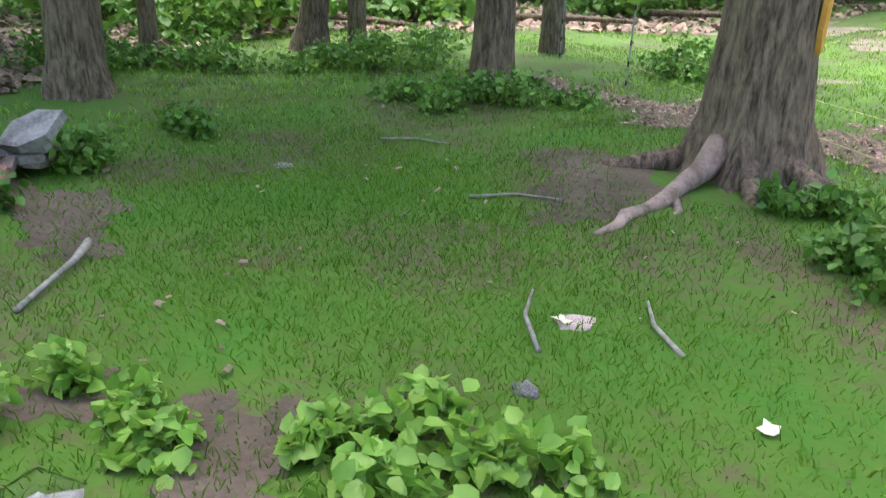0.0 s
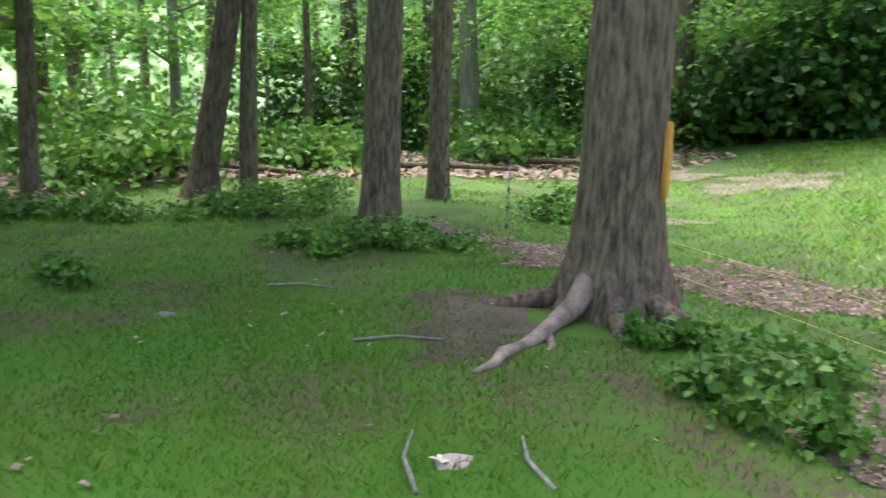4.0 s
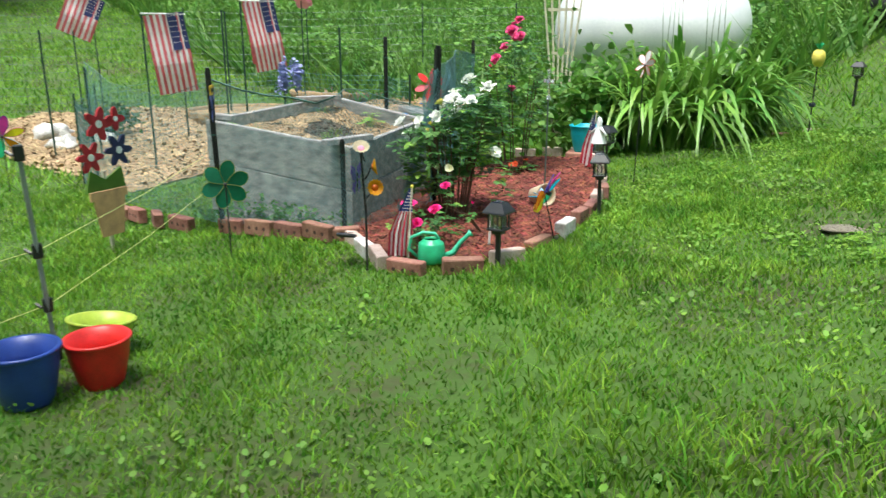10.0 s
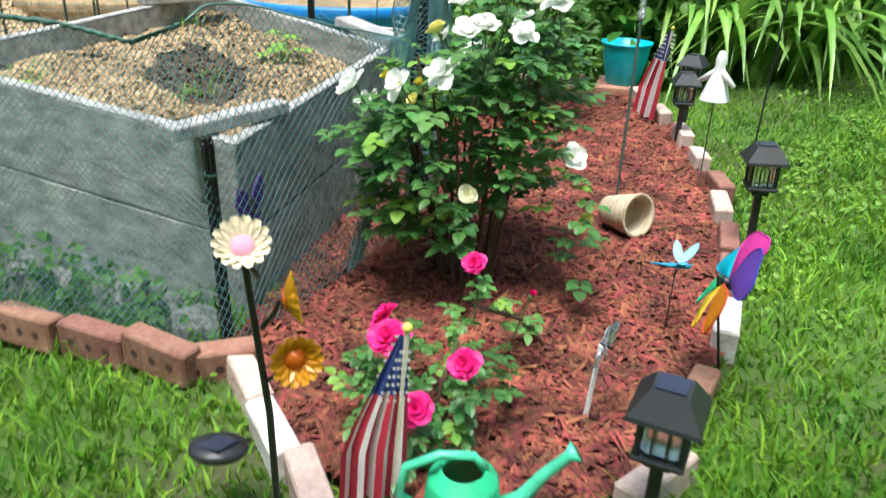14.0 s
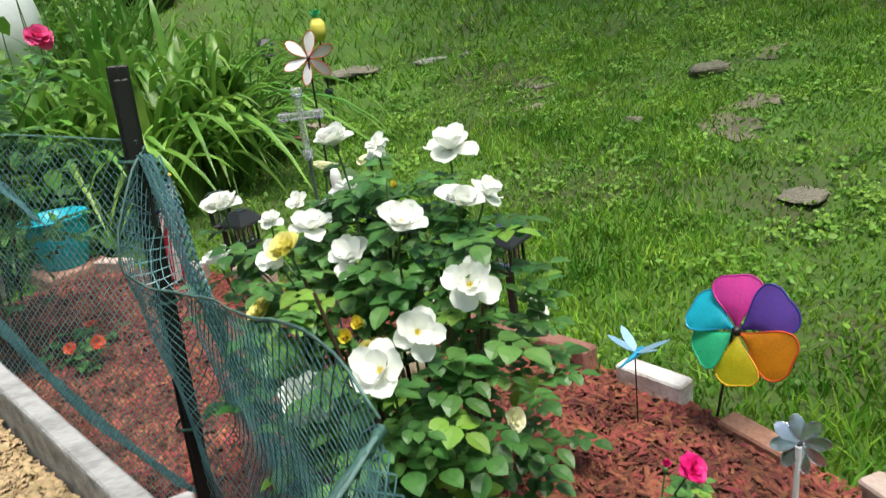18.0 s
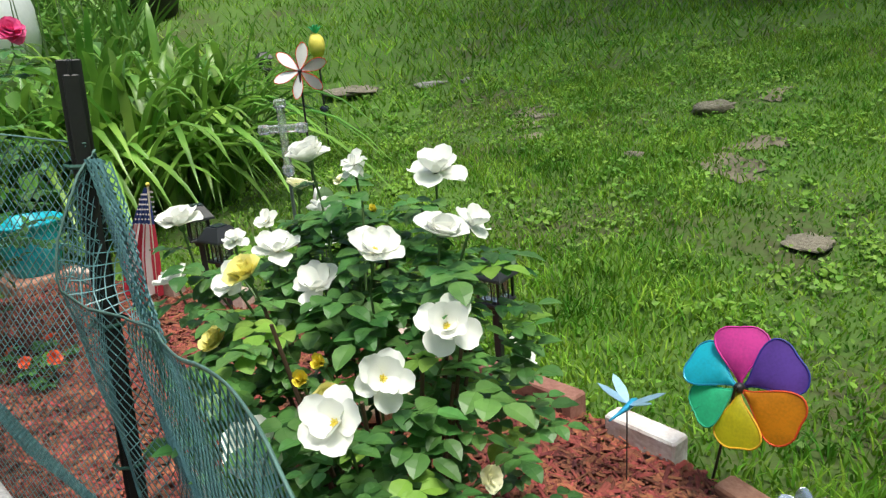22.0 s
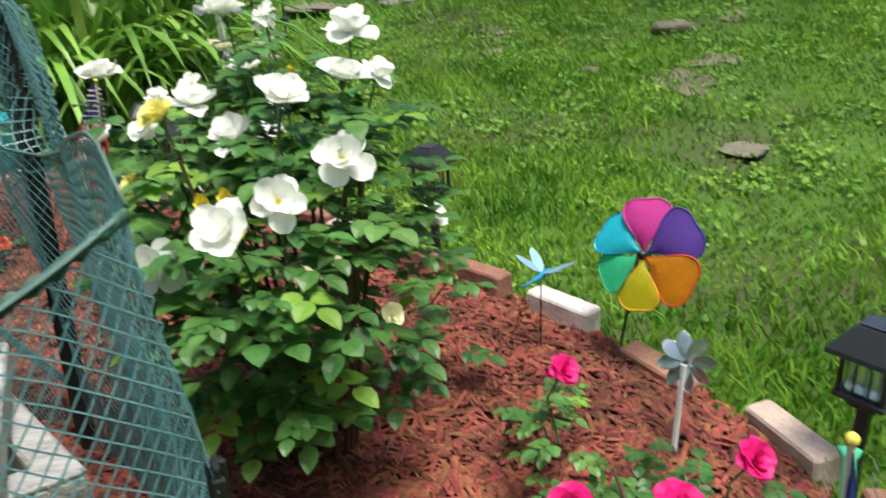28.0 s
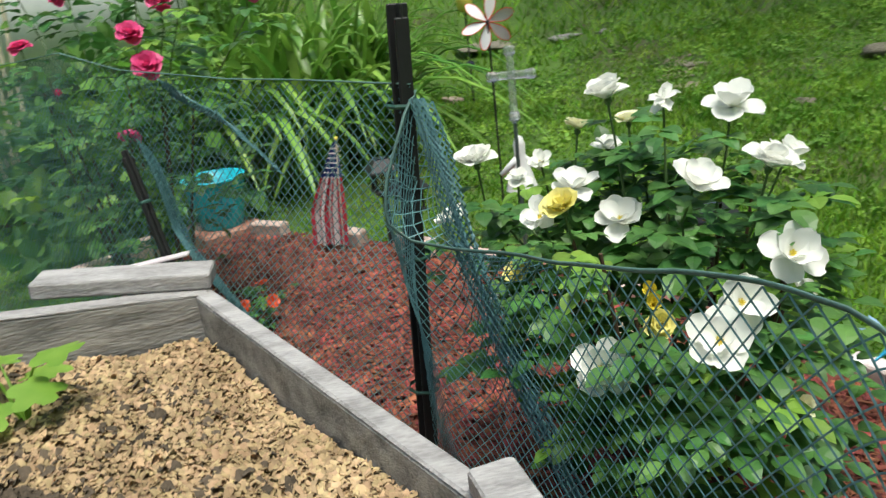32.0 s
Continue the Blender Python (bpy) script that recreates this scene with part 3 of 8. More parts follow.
def blades(name, x, y, h, w, material, label, category="grass", lift=0.0, simple=False):
    n = len(x)
    a = rng.uniform(0, 2 * np.pi, n)
    lean = rng.uniform(0.25, 1.25, n) * h
    la = rng.uniform(0, 2 * np.pi, n)
    z = ground_z(x, y) + lift - 0.004
    dx, dy = np.cos(a) * w / 2, np.sin(a) * w / 2
    lx, ly = np.cos(la) * lean, np.sin(la) * lean
    v = np.empty((n, 5, 3), np.float32)
    v[:, 0] = np.stack([x - dx, y - dy, z], -1)
    v[:, 1] = np.stack([x + dx, y + dy, z], -1)
    v[:, 2] = np.stack([x + dx * 0.8 + lx * 0.35, y + dy * 0.8 + ly * 0.35, z + h * 0.6], -1)
    v[:, 3] = np.stack([x - dx * 0.8 + lx * 0.35, y - dy * 0.8 + ly * 0.35, z + h * 0.6], -1)
    v[:, 4] = np.stack([x + lx, y + ly, z + h * 0.95], -1)
    k = np.arange(n)[:, None] * 5
    f = np.concatenate([k + [0, 1, 2], k + [0, 2, 3], k + [3, 2, 4]], 0)
    if simple:
        v, k = v[:, [0, 1, 4]], np.arange(n)[:, None] * 3
        f = k + [0, 1, 2]
    ob = new(name, arrays_mesh(name, v.reshape(-1, 3), f, material))
    return tagged(ob, label, category, kind="stuff")


def scatter(n, x0, x1, y0, y1):
    return rng.uniform(x0, x1, n), rng.uniform(y0, y1, n)


def keep_off(x, y):
    ok = ~inside(x, y, MULCH) & ~inside(x, y, BEDPOLY)
    ok &= ~(ragged(x, y, TRACK, 0.25) & (rng.random(len(x)) < 0.93)) & ~ragged(x, y, CHIPS, 0.12)
    ok &= np.hypot(x - POOL[0], y - POOL[1]) > 1.05
    return ok


def lawn():
    x, y = scatter(520000, -2.5, 7.2, -9.6, 1.8)
    near = np.maximum(np.exp(-((x - 2.6) ** 2 + (y + 5.4) ** 2) / 18), np.exp(-((x - 1.4) ** 2 + (y + 3.4) ** 2) / 12))
    wm = woods_mask(x, y)
    ok = keep_off(x, y) & (rng.random(len(x)) < 0.45 + 0.55 * near)
    bare = fbm(x, y, 1.4) + 0.4 * fbm(x + 5, y, 4)
    ok &= rng.random(len(x)) < np.clip(1.15 - 0.7 * smooth_step(0.6, 1.2, bare), 0.05, 1)
    ok &= ~((ragged(x, y, LITTER, 0.2) | ragged(x, y, LITTER2, 0.2)) & (rng.random(len(x)) < 0.55))
    for bx, by, q in LAWNBARE:
        ok &= rng.random(len(x)) > 0.85 * np.exp(-((x - bx) ** 2 + (y - by) ** 2) / (q * q * 1.2))
    lawnish = ok & (rng.random(len(x)) > wm)
    dry = smooth_step(0.1, 0.9, fbm(x + 2, y - 1, 0.8) + 0.35 * fbm(x, y, 3)) * smooth_step(1.5, 4.0, x + y + 3.5) * smooth_step(-3.5, -0.8, y)
    dry = np.maximum(dry, 0.9 * np.exp(-(((x - 4.2) / 3.2) ** 2 + ((y - 2.0) / 2.4) ** 2)) * (0.6 + 0.4 * fbm(x, y, 2.4)))
    dry = np.maximum(dry, 0.95 * np.exp(-(((x - 3.5) / 0.42) ** 2 + ((y + 0.77) / 0.34) ** 2)))
    isdry = lawnish & (rng.random(len(x)) < 0.85 * dry)
    g = lawnish & ~isdry
    tuft = np.clip(fbm(x, y, 2.2), -0.4, 1)
    h = (0.025 + 0.027 * rng.random(len(x)) ** 2) * (1 + 0.7 * tuft)
    blades("grass", x[g], y[g], h[g], 0.0055 + 0.004 * rng.random(g.sum()), M_GRASS, "bright green mown lawn grass")
    blades("dry_grass", x[isdry], y[isdry], h[isdry], 0.006 + 0 * x[isdry], M_DRYGRASS, "pale dry straw-coloured lawn grass")
    xs, ys = scatter(250000, -9, 4, -3.5, 12)
    wm = woods_mask(xs, ys)
    m = fbm(xs, ys, 0.9) + 0.35 * fbm(xs, ys, 3.1)
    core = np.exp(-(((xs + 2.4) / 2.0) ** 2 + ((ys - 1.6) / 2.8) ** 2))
    ok = (rng.random(len(xs)) < wm) & (rng.random(len(xs)) < np.clip(0.30 + 1.0 * core - 0.45 * smooth_step(0.2, 1, m), 0.03, 1)) & ~((ragged(xs, ys, LITTER, 0.2) | ragged(xs, ys, LITTER2, 0.2)) & (rng.random(len(xs)) < 0.8))
    ok &= np.hypot(xs + 0.9, ys - 2.7) > 0.55
    for bx, by, q in BARE:
        ok &= rng.random(len(xs)) > 0.5 * np.exp(-((xs - bx) ** 2 + (ys - by) ** 2) / (q * q * 0.6))
    hh = 0.03 + 0.045 * rng.random(len(xs)) ** 2
    # deep blades take the colour with shade in it, the rest the lawn's
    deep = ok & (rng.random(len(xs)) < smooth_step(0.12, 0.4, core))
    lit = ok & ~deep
    blades("shaded_grass", xs[deep], ys[deep], hh[deep], 0.005 + 0 * xs[deep], M_SHADEGRASS, "dense grass under trees, shade put into its dark green")
    blades("grass", xs[lit], ys[lit], hh[lit], 0.010 + 0 * xs[lit], M_GRASS, "thin green grass at the wood's edge")
    xs, ys = scatter(200000, -5.0, 0.8, -1.3, 4.6)
    patchy = fbm(xs, ys, 1.1) + 0.5 * fbm(xs, ys, 3.3)
    ok = (rng.random(len(xs)) < woods_mask(xs, ys)) & (rng.random(len(xs)) < np.clip(0.9 - 0.8 * smooth_step(0.1, 0.9, patchy), 0.1, 1) * (0.22 + 0.78 * np.exp(-(((xs + 2.1) / 1.5) ** 2 + ((ys - 1.7) / 2.0) ** 2)))) & (np.hypot(xs + 0.74, ys - 2.9) > 0.7) & (np.hypot(xs + 4.8, ys - 0.9) > 0.9)
    for bx, by, q in BARE:
        ok &= rng.random(len(xs)) > 0.5 * np.exp(-((xs - bx) ** 2 + (ys - by) ** 2) / (q * q * 0.6))
    hh = 0.018 + 0.03 * rng.random(len(xs)) ** 2
    blades("shaded_grass", xs[ok], ys[ok], hh[ok], 0.006 + 0 * xs[ok], M_SHADEGRASS, "short dense grass under trees, shade put into its dark green", simple=True)
    x, y = scatter(400000, -7, 22, -15, 14.5)
    ok = keep_off(x, y) & ~((x > -2.5) & (x < 7.2) & (y > -9.6) & (y < 1.8)) & (rng.random(len(x)) > woods_mask(x, y)) & ~(ragged(x, y, WORN, 0.35) & (rng.random(len(x)) < 0.02))
    ok &= rng.random(len(x)) < np.clip(0.75 - 0.4 * fbm(x, y, 0.7), 0.1, 1)
    isdry = ok & (rng.random(len(x)) < (0.35 * smooth_step(-0.4, 0.8, fbm(x + 2, y - 1, 0.8)) + 0.9 * np.exp(-(((x - 6.6) / 4.4) ** 2 + ((y - 2.2) / 3.2) ** 2)))) & (x > 1) & (y > -2) & (x + y < 16)
    g = ok & ~isdry
    hh = 0.06 + 0.07 * rng.random(len(x)) ** 2
    blades("grass", x[g], y[g], hh[g], 0.02 + 0 * x[g], M_GRASS, "green rough grass further off", simple=True)
    blades("dry_grass", x[isdry], y[isdry], hh[isdry], 0.018 + 0 * x[isdry], M_DRYGRASS, "pale dry grass on the rise", simple=True)


lawn()


def leaf_cards(n, centre, radii, size, clumps=24, squash=1.0, flat=0.0, seed=1, shape=1.0, shell=0.0):
    """Corners and faces of many small folded leaves gathered in clumps inside an ellipsoid."""
    r = np.random.default_rng(seed)
    c = r.normal(size=(clumps, 3))
    c /= np.linalg.norm(c, axis=1)[:, None]
    c *= (shell + (1 - shell) * r.random((clumps, 1)) ** 0.5)
    which = r.integers(0, clumps, n)
    p = c[which] + r.normal(size=(n, 3)) * (0.28 * (0.5 + r.random((clumps, 1))[which]))
    p = p * np.array(radii) + np.array(centre)
    d = r.normal(size=(n, 3)) * np.array([1, 1, 1 - flat])
    d /= np.linalg.norm(d, axis=1)[:, None]
    up = r.normal(size=(n, 3)) * 0.6 + np.array([0, 0, 1.0])
    s = np.cross(d, up)
    s /= np.linalg.norm(s, axis=1)[:, None] + 1e-6
    ll = size * (0.6 + 0.8 * r.random((n, 1)))
    w = ll * 0.34 * shape
    nrm = np.cross(s, d)
    bow = nrm * ll * 0.12
    v = np.stack([p, p + d * ll * 0.28 + s * w * 0.85 + nrm * w * 0.3, p + d * ll * 0.66 + s * w * 0.75 + nrm * w * 0.25 - bow * 0.4, p + d * ll - bow, p + d * ll * 0.66 - s * w * 0.75 + nrm * w * 0.25 - bow * 0.4, p + d * ll * 0.28 - s * w * 0.85 + nrm * w * 0.3], 1)
    k = np.arange(n)[:, None] * 6
    f = np.concatenate([k + [0, 1, 2, 3], k + [0, 3, 4, 5]], 0)
    return v.reshape(-1, 3), f


# ---- trees ----
def trunk_geo(h, r, lean=(0, 0), flare=1.7, roots=7, seed=0, seg=18):
    g, prof = Geo(), []
    rr = random.Random(seed)
    ph = [rr.uniform(0, 6.28) for _ in range(3)]
    for i in range(15):
        z = h * (i / 14) ** 1.7
        t = z / h
        base = r * ((1 - 0.55 * t) + (flare - 1) * math.exp(-z / (r * 1.1)))
        ring = []
        for k in range(seg):
            a = 2 * math.pi * k / seg
            lobe = 1 + (0.30 if flare > 1.3 else 0.1) * math.exp(-z / (r * 1.6)) * math.sin(roots * a + ph[0]) + 0.05 * math.sin(5 * a + ph[1] + 2 * z) + 0.03 * math.sin(9 * a + ph[2])
            ring.append((base * lobe * math.cos(a) + lean[0] * z + 0.03 * math.sin(z * 0.7 + ph[0]), base * lobe * math.sin(a) + lean[1] * z, z - 0.12))
        prof.append(ring)
    vs = [p for ring in prof for p in ring]
    fs = [(i * seg + k, i * seg + (k + 1) % seg, (i + 1) * seg + (k + 1) % seg, (i + 1) * seg + k) for i in range(14) for k in range(seg)]
    return g.add(vs, fs)


CROWNS = []
for i in range(4):
    v, f = leaf_cards(480 if i else 1000, (0, 0, 0), (3.4, 3.4, 2.4), 0.34, 34, seed=20 + i, shape=1.3, shell=0.35)
    CROWNS.append(arrays_mesh("crown", v, f, M_TREELEAF))
LOWS = []
for i in range(3):
    v, f = leaf_cards(850, (0, 0, 0), (1.7, 1.7, 0.7), 0.16, 16, seed=60 + i, shape=1.3, flat=0.6)
    LOWS.append(arrays_mesh("low_branch_leaves", v, f, M_TREELEAF))


def tree(x, y, r, h=11.0, lean=(0, 0), flare=1.7, seed=0, bark=None, crown=True, label="", low=None):
    t = thing("tree", label or "grey-brown forest tree with a leafy crown", "tree", T(x, y, gz(x, y)), group="woodland trees")
    part("trunk", trunk_geo(h, r, lean, flare, seed=seed), bark or M_BARK, t, smooth=True)
    rr = random.Random(seed + 5)
    limbs = 4 if crown else 0
    for i in range(limbs):
        a, z0 = rr.uniform(0, 6.28), h * rr.uniform(0.55, 0.85)
        p0 = Vector((lean[0] * z0, lean[1] * z0, z0))
        d = Vector((math.cos(a), math.sin(a), 0.55)) * rr.uniform(1.6, 3.0)
        part("limb", Geo().tube([p0, p0 + d * 0.5 + Vector((0, 0, 0.1)), p0 + d], [r * 0.3, r * 0.2, r * 0.06], 7), bark or M_BARK, t, smooth=True)
    if crown:
        top = Vector((lean[0] * h, lean[1] * h, h * 0.95))
        part("crown", CROWNS[1 + seed % 3 if abs(x) + abs(y) > 12 else 0], M_TREELEAF, t, m=T(top.x, top.y, top.z, 0, 0, rr.uniform(0, 360), 0.85 + 0.4 * rr.random()))
    for z in low or ():
        a = rr.uniform(0, 6.28)
        tip = Vector((math.cos(a) * 1.6 + lean[0] * z, math.sin(a) * 1.6 + lean[1] * z, z + 0.2))
        part("low_branch", Geo().tube([(lean[0] * z, lean[1] * z, z - 0.3), tip * 0.6 + Vector((0, 0, z * 0.4)), tip], [0.05, 0.03, 0.01], 6), bark or M_BARK, t)
        part("low_leaves", LOWS[seed % 3], M_TREELEAF, t, m=T(tip.x, tip.y, tip.z, 0, 0, math.degrees(a)))
    return t


# unseen trees added to cast shade on the upper lawn
tree(-3.4, -8.5, 0.2, 8.0, (0.12, -0.06), 1.4, 43)
tree(-3.6, -12.6, 0.22, 8.5, (0.14, 0.05), 1.4, 46)
# the big scarred tree beside the start
big = tree(-0.74, 2.98, 0.275, 13, (0.012, -0.01), 1.75, 3, label="large brown tree with flared roots and an orange scar")
part("scar", Geo().slab([(-0.05, 0), (-0.015, -0.14), (0.03, -0.10), (0.05, 0.12), (0.03, 0.34), (-0.02, 0.36)], 0.03, T(0.305, -0.12, 0.88, 90, 0, 70)), M_SCAR, big, "bare orange wood where bark is torn")
for i, (pts, rad) in enumerate((([(-0.12, -0.20, 0.20), (-0.21, -0.42, 0.085), (-0.31, -0.60, 0.035), (-0.36, -0.76, 0.025), (-0.37, -0.88, 0.03), (-0.46, -1.04, 0.008), (-0.55, -1.2, 0.012), (-0.57, -1.33, 0.0), (-0.66, -1.47, -0.012)], [0.10, 0.072, 0.056, 0.047, 0.052, 0.036, 0.041, 0.030, 0.016]),
                                ([(-0.35, -0.80, 0.02), (-0.30, -0.98, 0.0), (-0.33, -1.10, -0.02)], [0.035, 0.026, 0.012]),
                                ([(0.25, -0.25, 0.10), (0.5, -0.45, 0.0), (0.62, -0.6, -0.05)], [0.09, 0.06, 0.03]),
                                ([(-0.3, -0.1, 0.08), (-0.75, -0.25, 0.0), (-1.2, -0.2, -0.03)], [0.09, 0.055, 0.03]),
                                ([(0.05, -0.32, 0.1), (0.06, -0.6, 0.0), (0.1, -0.8, -0.04)], [0.07, 0.045, 0.02]))):
    part("root", Geo().tube(pts, rad, 9), M_ROOT if i < 2 else M_BARK, big, "stripped pinkish root" if i < 2 else "", smooth=True)
tree(-6.15, 3.1, 0.19, 13, (0.01, 0.02), 1.9, 1, label="brown tree with a buttressed base", low=(2.3, 3.2))
tree(-6.55, 3.75, 0.10, 9, (0.02, 0.03), 1.3, 2)
tree(-6.33, 7.35, 0.19, 13, (0.16, 0.10), 1.8, 4, label="leaning brown tree with a mossy base")
tree(-5.75, 7.8, 0.13, 11, (0.03, 0.0), 1.3, 5)
tree(-3.18, 5.85, 0.215, 12, (0.005, 0.0), 1.25, 6)
tree(-3.18, 8.65, 0.165, 11, (0.02, 0.0), 1.3, 7)
for i, (x, y, r, pale) in enumerate(((-8.66, 3.6, 0.17, 1), (-7.62, 5.7, 0.12, 0), (-12.4, 7.5, 0.17, 0), (-10.6, 4.2, 0.15, 0), (-10.75, 14.0, 0.15, 1), (-13.1, 12.5, 0.26, 0), (-8.9, 21.5, 0.34, 0),
                                   (-4.2, 17.5, 0.30, 1), (-1.2, 19.5, 0.28, 0), (-2.6, 23.0, 0.24, 1), (1.2, 18.2, 0.22, 0), (2.3, 17.0, 0.20, 1), (3.3, 20.5, 0.26, 0), (4.6, 16.4, 0.17, 0),
                                   (0.2, 24.0, 0.25, 0), (5.6, 21.0, 0.2, 0), (-15.5, 9.5, 0.24, 0), (-17, 14.5, 0.27, 0), (-6.4, 21.5, 0.23, 0), (-12.5, 19.0, 0.25, 0), (7.25, 11.7, 0.27, 0), (11.5, 17.5, 0.24, 0),
                                   (15.0, 15.2, 0.22, 1), (17.5, 12.6, 0.22, 1), (19.3, 14.0, 0.26, 0), (22.5, 9.0, 0.24, 0), (24.0, 5.0, 0.27, 1), (21.4, -2.4, 0.34, 1), (24.5, 1.0, 0.24, 0),
                                   (25.5, -6.0, 0.26, 0), (20.0, 18.0, 0.25, 0), (14.0, 20.0, 0.24, 0), (8.0, 22.0, 0.26, 0), (-20, 6, 0.27, 0), (-18, 20, 0.28, 0), (22, -11, 0.28, 0), (19, -16, 0.25, 0), (12, -21, 0.3, 0))):
    tree(x, y, r * 0.9, 12 + (i * 37 % 50) / 10, ((i * 13 % 7 - 3) * 0.012, (i * 5 % 7 - 3) * 0.01), 1.35, i, M_PALEBARK if pale else M_BARK, True, low=() if i == 20 else (2.4, 3.6) if i < 20 else (1.8, 3.0, 4.2, 5.4) if i % 2 else (2.4, 3.6, 4.8))
for i in range(26):
    rr = random.Random(i + 900)
    tree(rr.uniform(-30, 1), rr.uniform(15, 38), rr.uniform(0.09, 0.19), 11, (rr.uniform(-0.03, 0.03), 0), 1.2, i, M_PALEBARK if i % 3 == 0 else M_BARK, i % 3 == 1, "slender woodland tree trunk far off")


def bush(x, y, rx, rz, n, size, material, label, seed, name="bush", clumps=18, lift=0.0):
    t = thing(name, label, "bush", T(x, y, gz(x, y) + lift))
    v, f = leaf_cards(n, (0, 0, rz * 0.75), (rx, rx, rz), size, clumps, seed=seed, shape=1.25)
    tagged(part("leaves", arrays_mesh("leaves", v, f, material), material, t), kind="stuff")
    rr = random.Random(seed)
    for i in range(5 if rx > 0.5 else 3):
        a = rr.uniform(0, 6.28)
        g = Geo().tube([(0, 0, -0.05), (math.cos(a) * rx * 0.3, math.sin(a) * rx * 0.3, rz * 0.5), (math.cos(a) * rx * 0.6, math.sin(a) * rx * 0.6, rz)], [0.012 * min(1, 0.2 + rx), 0.008 * min(1, 0.2 + rx), 0.003], 5)
        part("stem", g, M_CANE, t)
    return t


# undergrowth at the wood's edge and behind the pen
for i, (x, y, rx, rz, m) in enumerate(((-8.5, 8.5, 1.6, 1.0, 0), (-10.5, 11, 2.0, 1.3, 0), (-6.8, 12.5, 1.6, 1.0, 0), (-3.0, 16, 2.0, 1.2, 0), (-13, 9, 2.0, 1.2, 0), (0.5, 17.5, 2.0, 1.5, 1), (4.0, 18.5, 2.2, 1.6, 1), (-14, 16, 2.6, 2.0, 1), (-8, 22, 2.6, 2.2, 1), (-1, 26, 3, 2.4, 1),
                                       (13.5, 12.2, 1.7, 1.6, 0), (15.5, 11.0, 1.8, 1.7, 0), (18.5, 10.5, 2.0, 2.0, 0), (21.0, 7.5, 2.2, 2.0, 0), (23, 3.0, 2.4, 2.2, 1), (23.5, -1.0, 2.4, 2.4, 1), (24, -4.5, 2.4, 2.2, 1), (17, 15.5, 2.4, 2.4, 1), (11, 16.5, 2.4, 2.6, 1), (20.3, -3.4, 1.2, 1.0, 0))):
    # bushes behind the pen get leaves coloured dark for the woods' shade
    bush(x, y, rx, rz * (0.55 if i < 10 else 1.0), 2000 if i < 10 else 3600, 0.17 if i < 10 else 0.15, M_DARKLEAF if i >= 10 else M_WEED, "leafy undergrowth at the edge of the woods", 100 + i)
for i, (x, y, rx, rz) in enumerate(((-6.5, 20.5, 2.4, 2.4), (-3.8, 19.6, 2.0, 1.9), (-1.4, 20.6, 2.2, 2.4), (0.8, 20.2, 2.0, 1.8), (2.8, 19.4, 2.0, 2.2), (4.6, 18.4, 1.8, 2.4), (-9.5, 19.0, 2.4, 1.8), (3.6, 16.6, 1.1, 1.0), (3.9, 15.4, 1.3, 1.9), (2.2, 16.2, 1.4, 1.6), (5.0, 16.2, 1.2, 2.0))):
    # most thickets use the leaf colour that has shade in it
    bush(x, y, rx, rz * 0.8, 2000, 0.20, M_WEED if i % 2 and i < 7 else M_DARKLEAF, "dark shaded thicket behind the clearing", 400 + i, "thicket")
for x, y, rx, rz in ((-1.82, -0.44, 0.09, 0.06), (-1.62, -0.30, 0.13, 0.11), (-1.38, -0.35, 0.11, 0.09), (-1.17, -0.29, 0.08, 0.06)):
    bush(x, y, rx, rz, int(60 + 900 * rx), 0.055, M_YOUNGLEAF, "low bright green woodland seedlings", 160 + int(100 * rx), "woodland_plant", 8)
for i, (x, y, rx, rz) in enumerate(((-2.62, -0.45, 0.08, 0.08), (-2.36, -0.52, 0.10, 0.07), (-1.56, -0.60, 0.14, 0.09), (-0.2, 1.28, 0.26, 0.20), (-2.2, -0.62, 0.1, 0.06), (-1.2, -0.72, 0.14, 0.08), (-2.75, -0.75, 0.14, 0.1), (-4.38, 1.42, 0.24, 0.17), (-4.1, 0.5, 0.14, 0.1), (-4.5, 2.46, 0.16, 0.14), (-3.2, 4.15, 0.34, 0.15), (-2.75, 4.6, 0.36, 0.14), (-3.6, 4.4, 0.24, 0.12), (-2.2, 4.8, 0.26, 0.10), (-0.5, 2.22, 0.16, 0.12), (-0.25, 2.3, 0.14, 0.1),
                                    (0.08, 0.98, 0.14, 0.12), (-0.35, 1.6, 0.14, 0.1), (-4.69, 2.69, 0.2, 0.10), (-7.2, 4.9, 0.7, 0.16), (-6.4, 5.0, 0.6, 0.16), (-5.2, 5.6, 0.6, 0.16), (-4.4, 6.2, 0.6, 0.18), (-4.9, 7.6, 0.6, 0.2), (-8.2, 7.2, 0.8, 0.34), (-1.4, 7.0, 0.6, 0.25), (-7.2, 3.9, 0.5, 0.3), (0.2, 2.0, 0.3, 0.12), (1.2, 2.6, 0.3, 0.12))):
    bush(x, y, rx, rz, int(40 + 1500 * rx), 0.05 + 0.02 * min(1, rx), M_YOUNGLEAF if i < 7 and i != 3 else M_WEED, "low green woodland plant", 140 + i, "woodland_plant", 9)


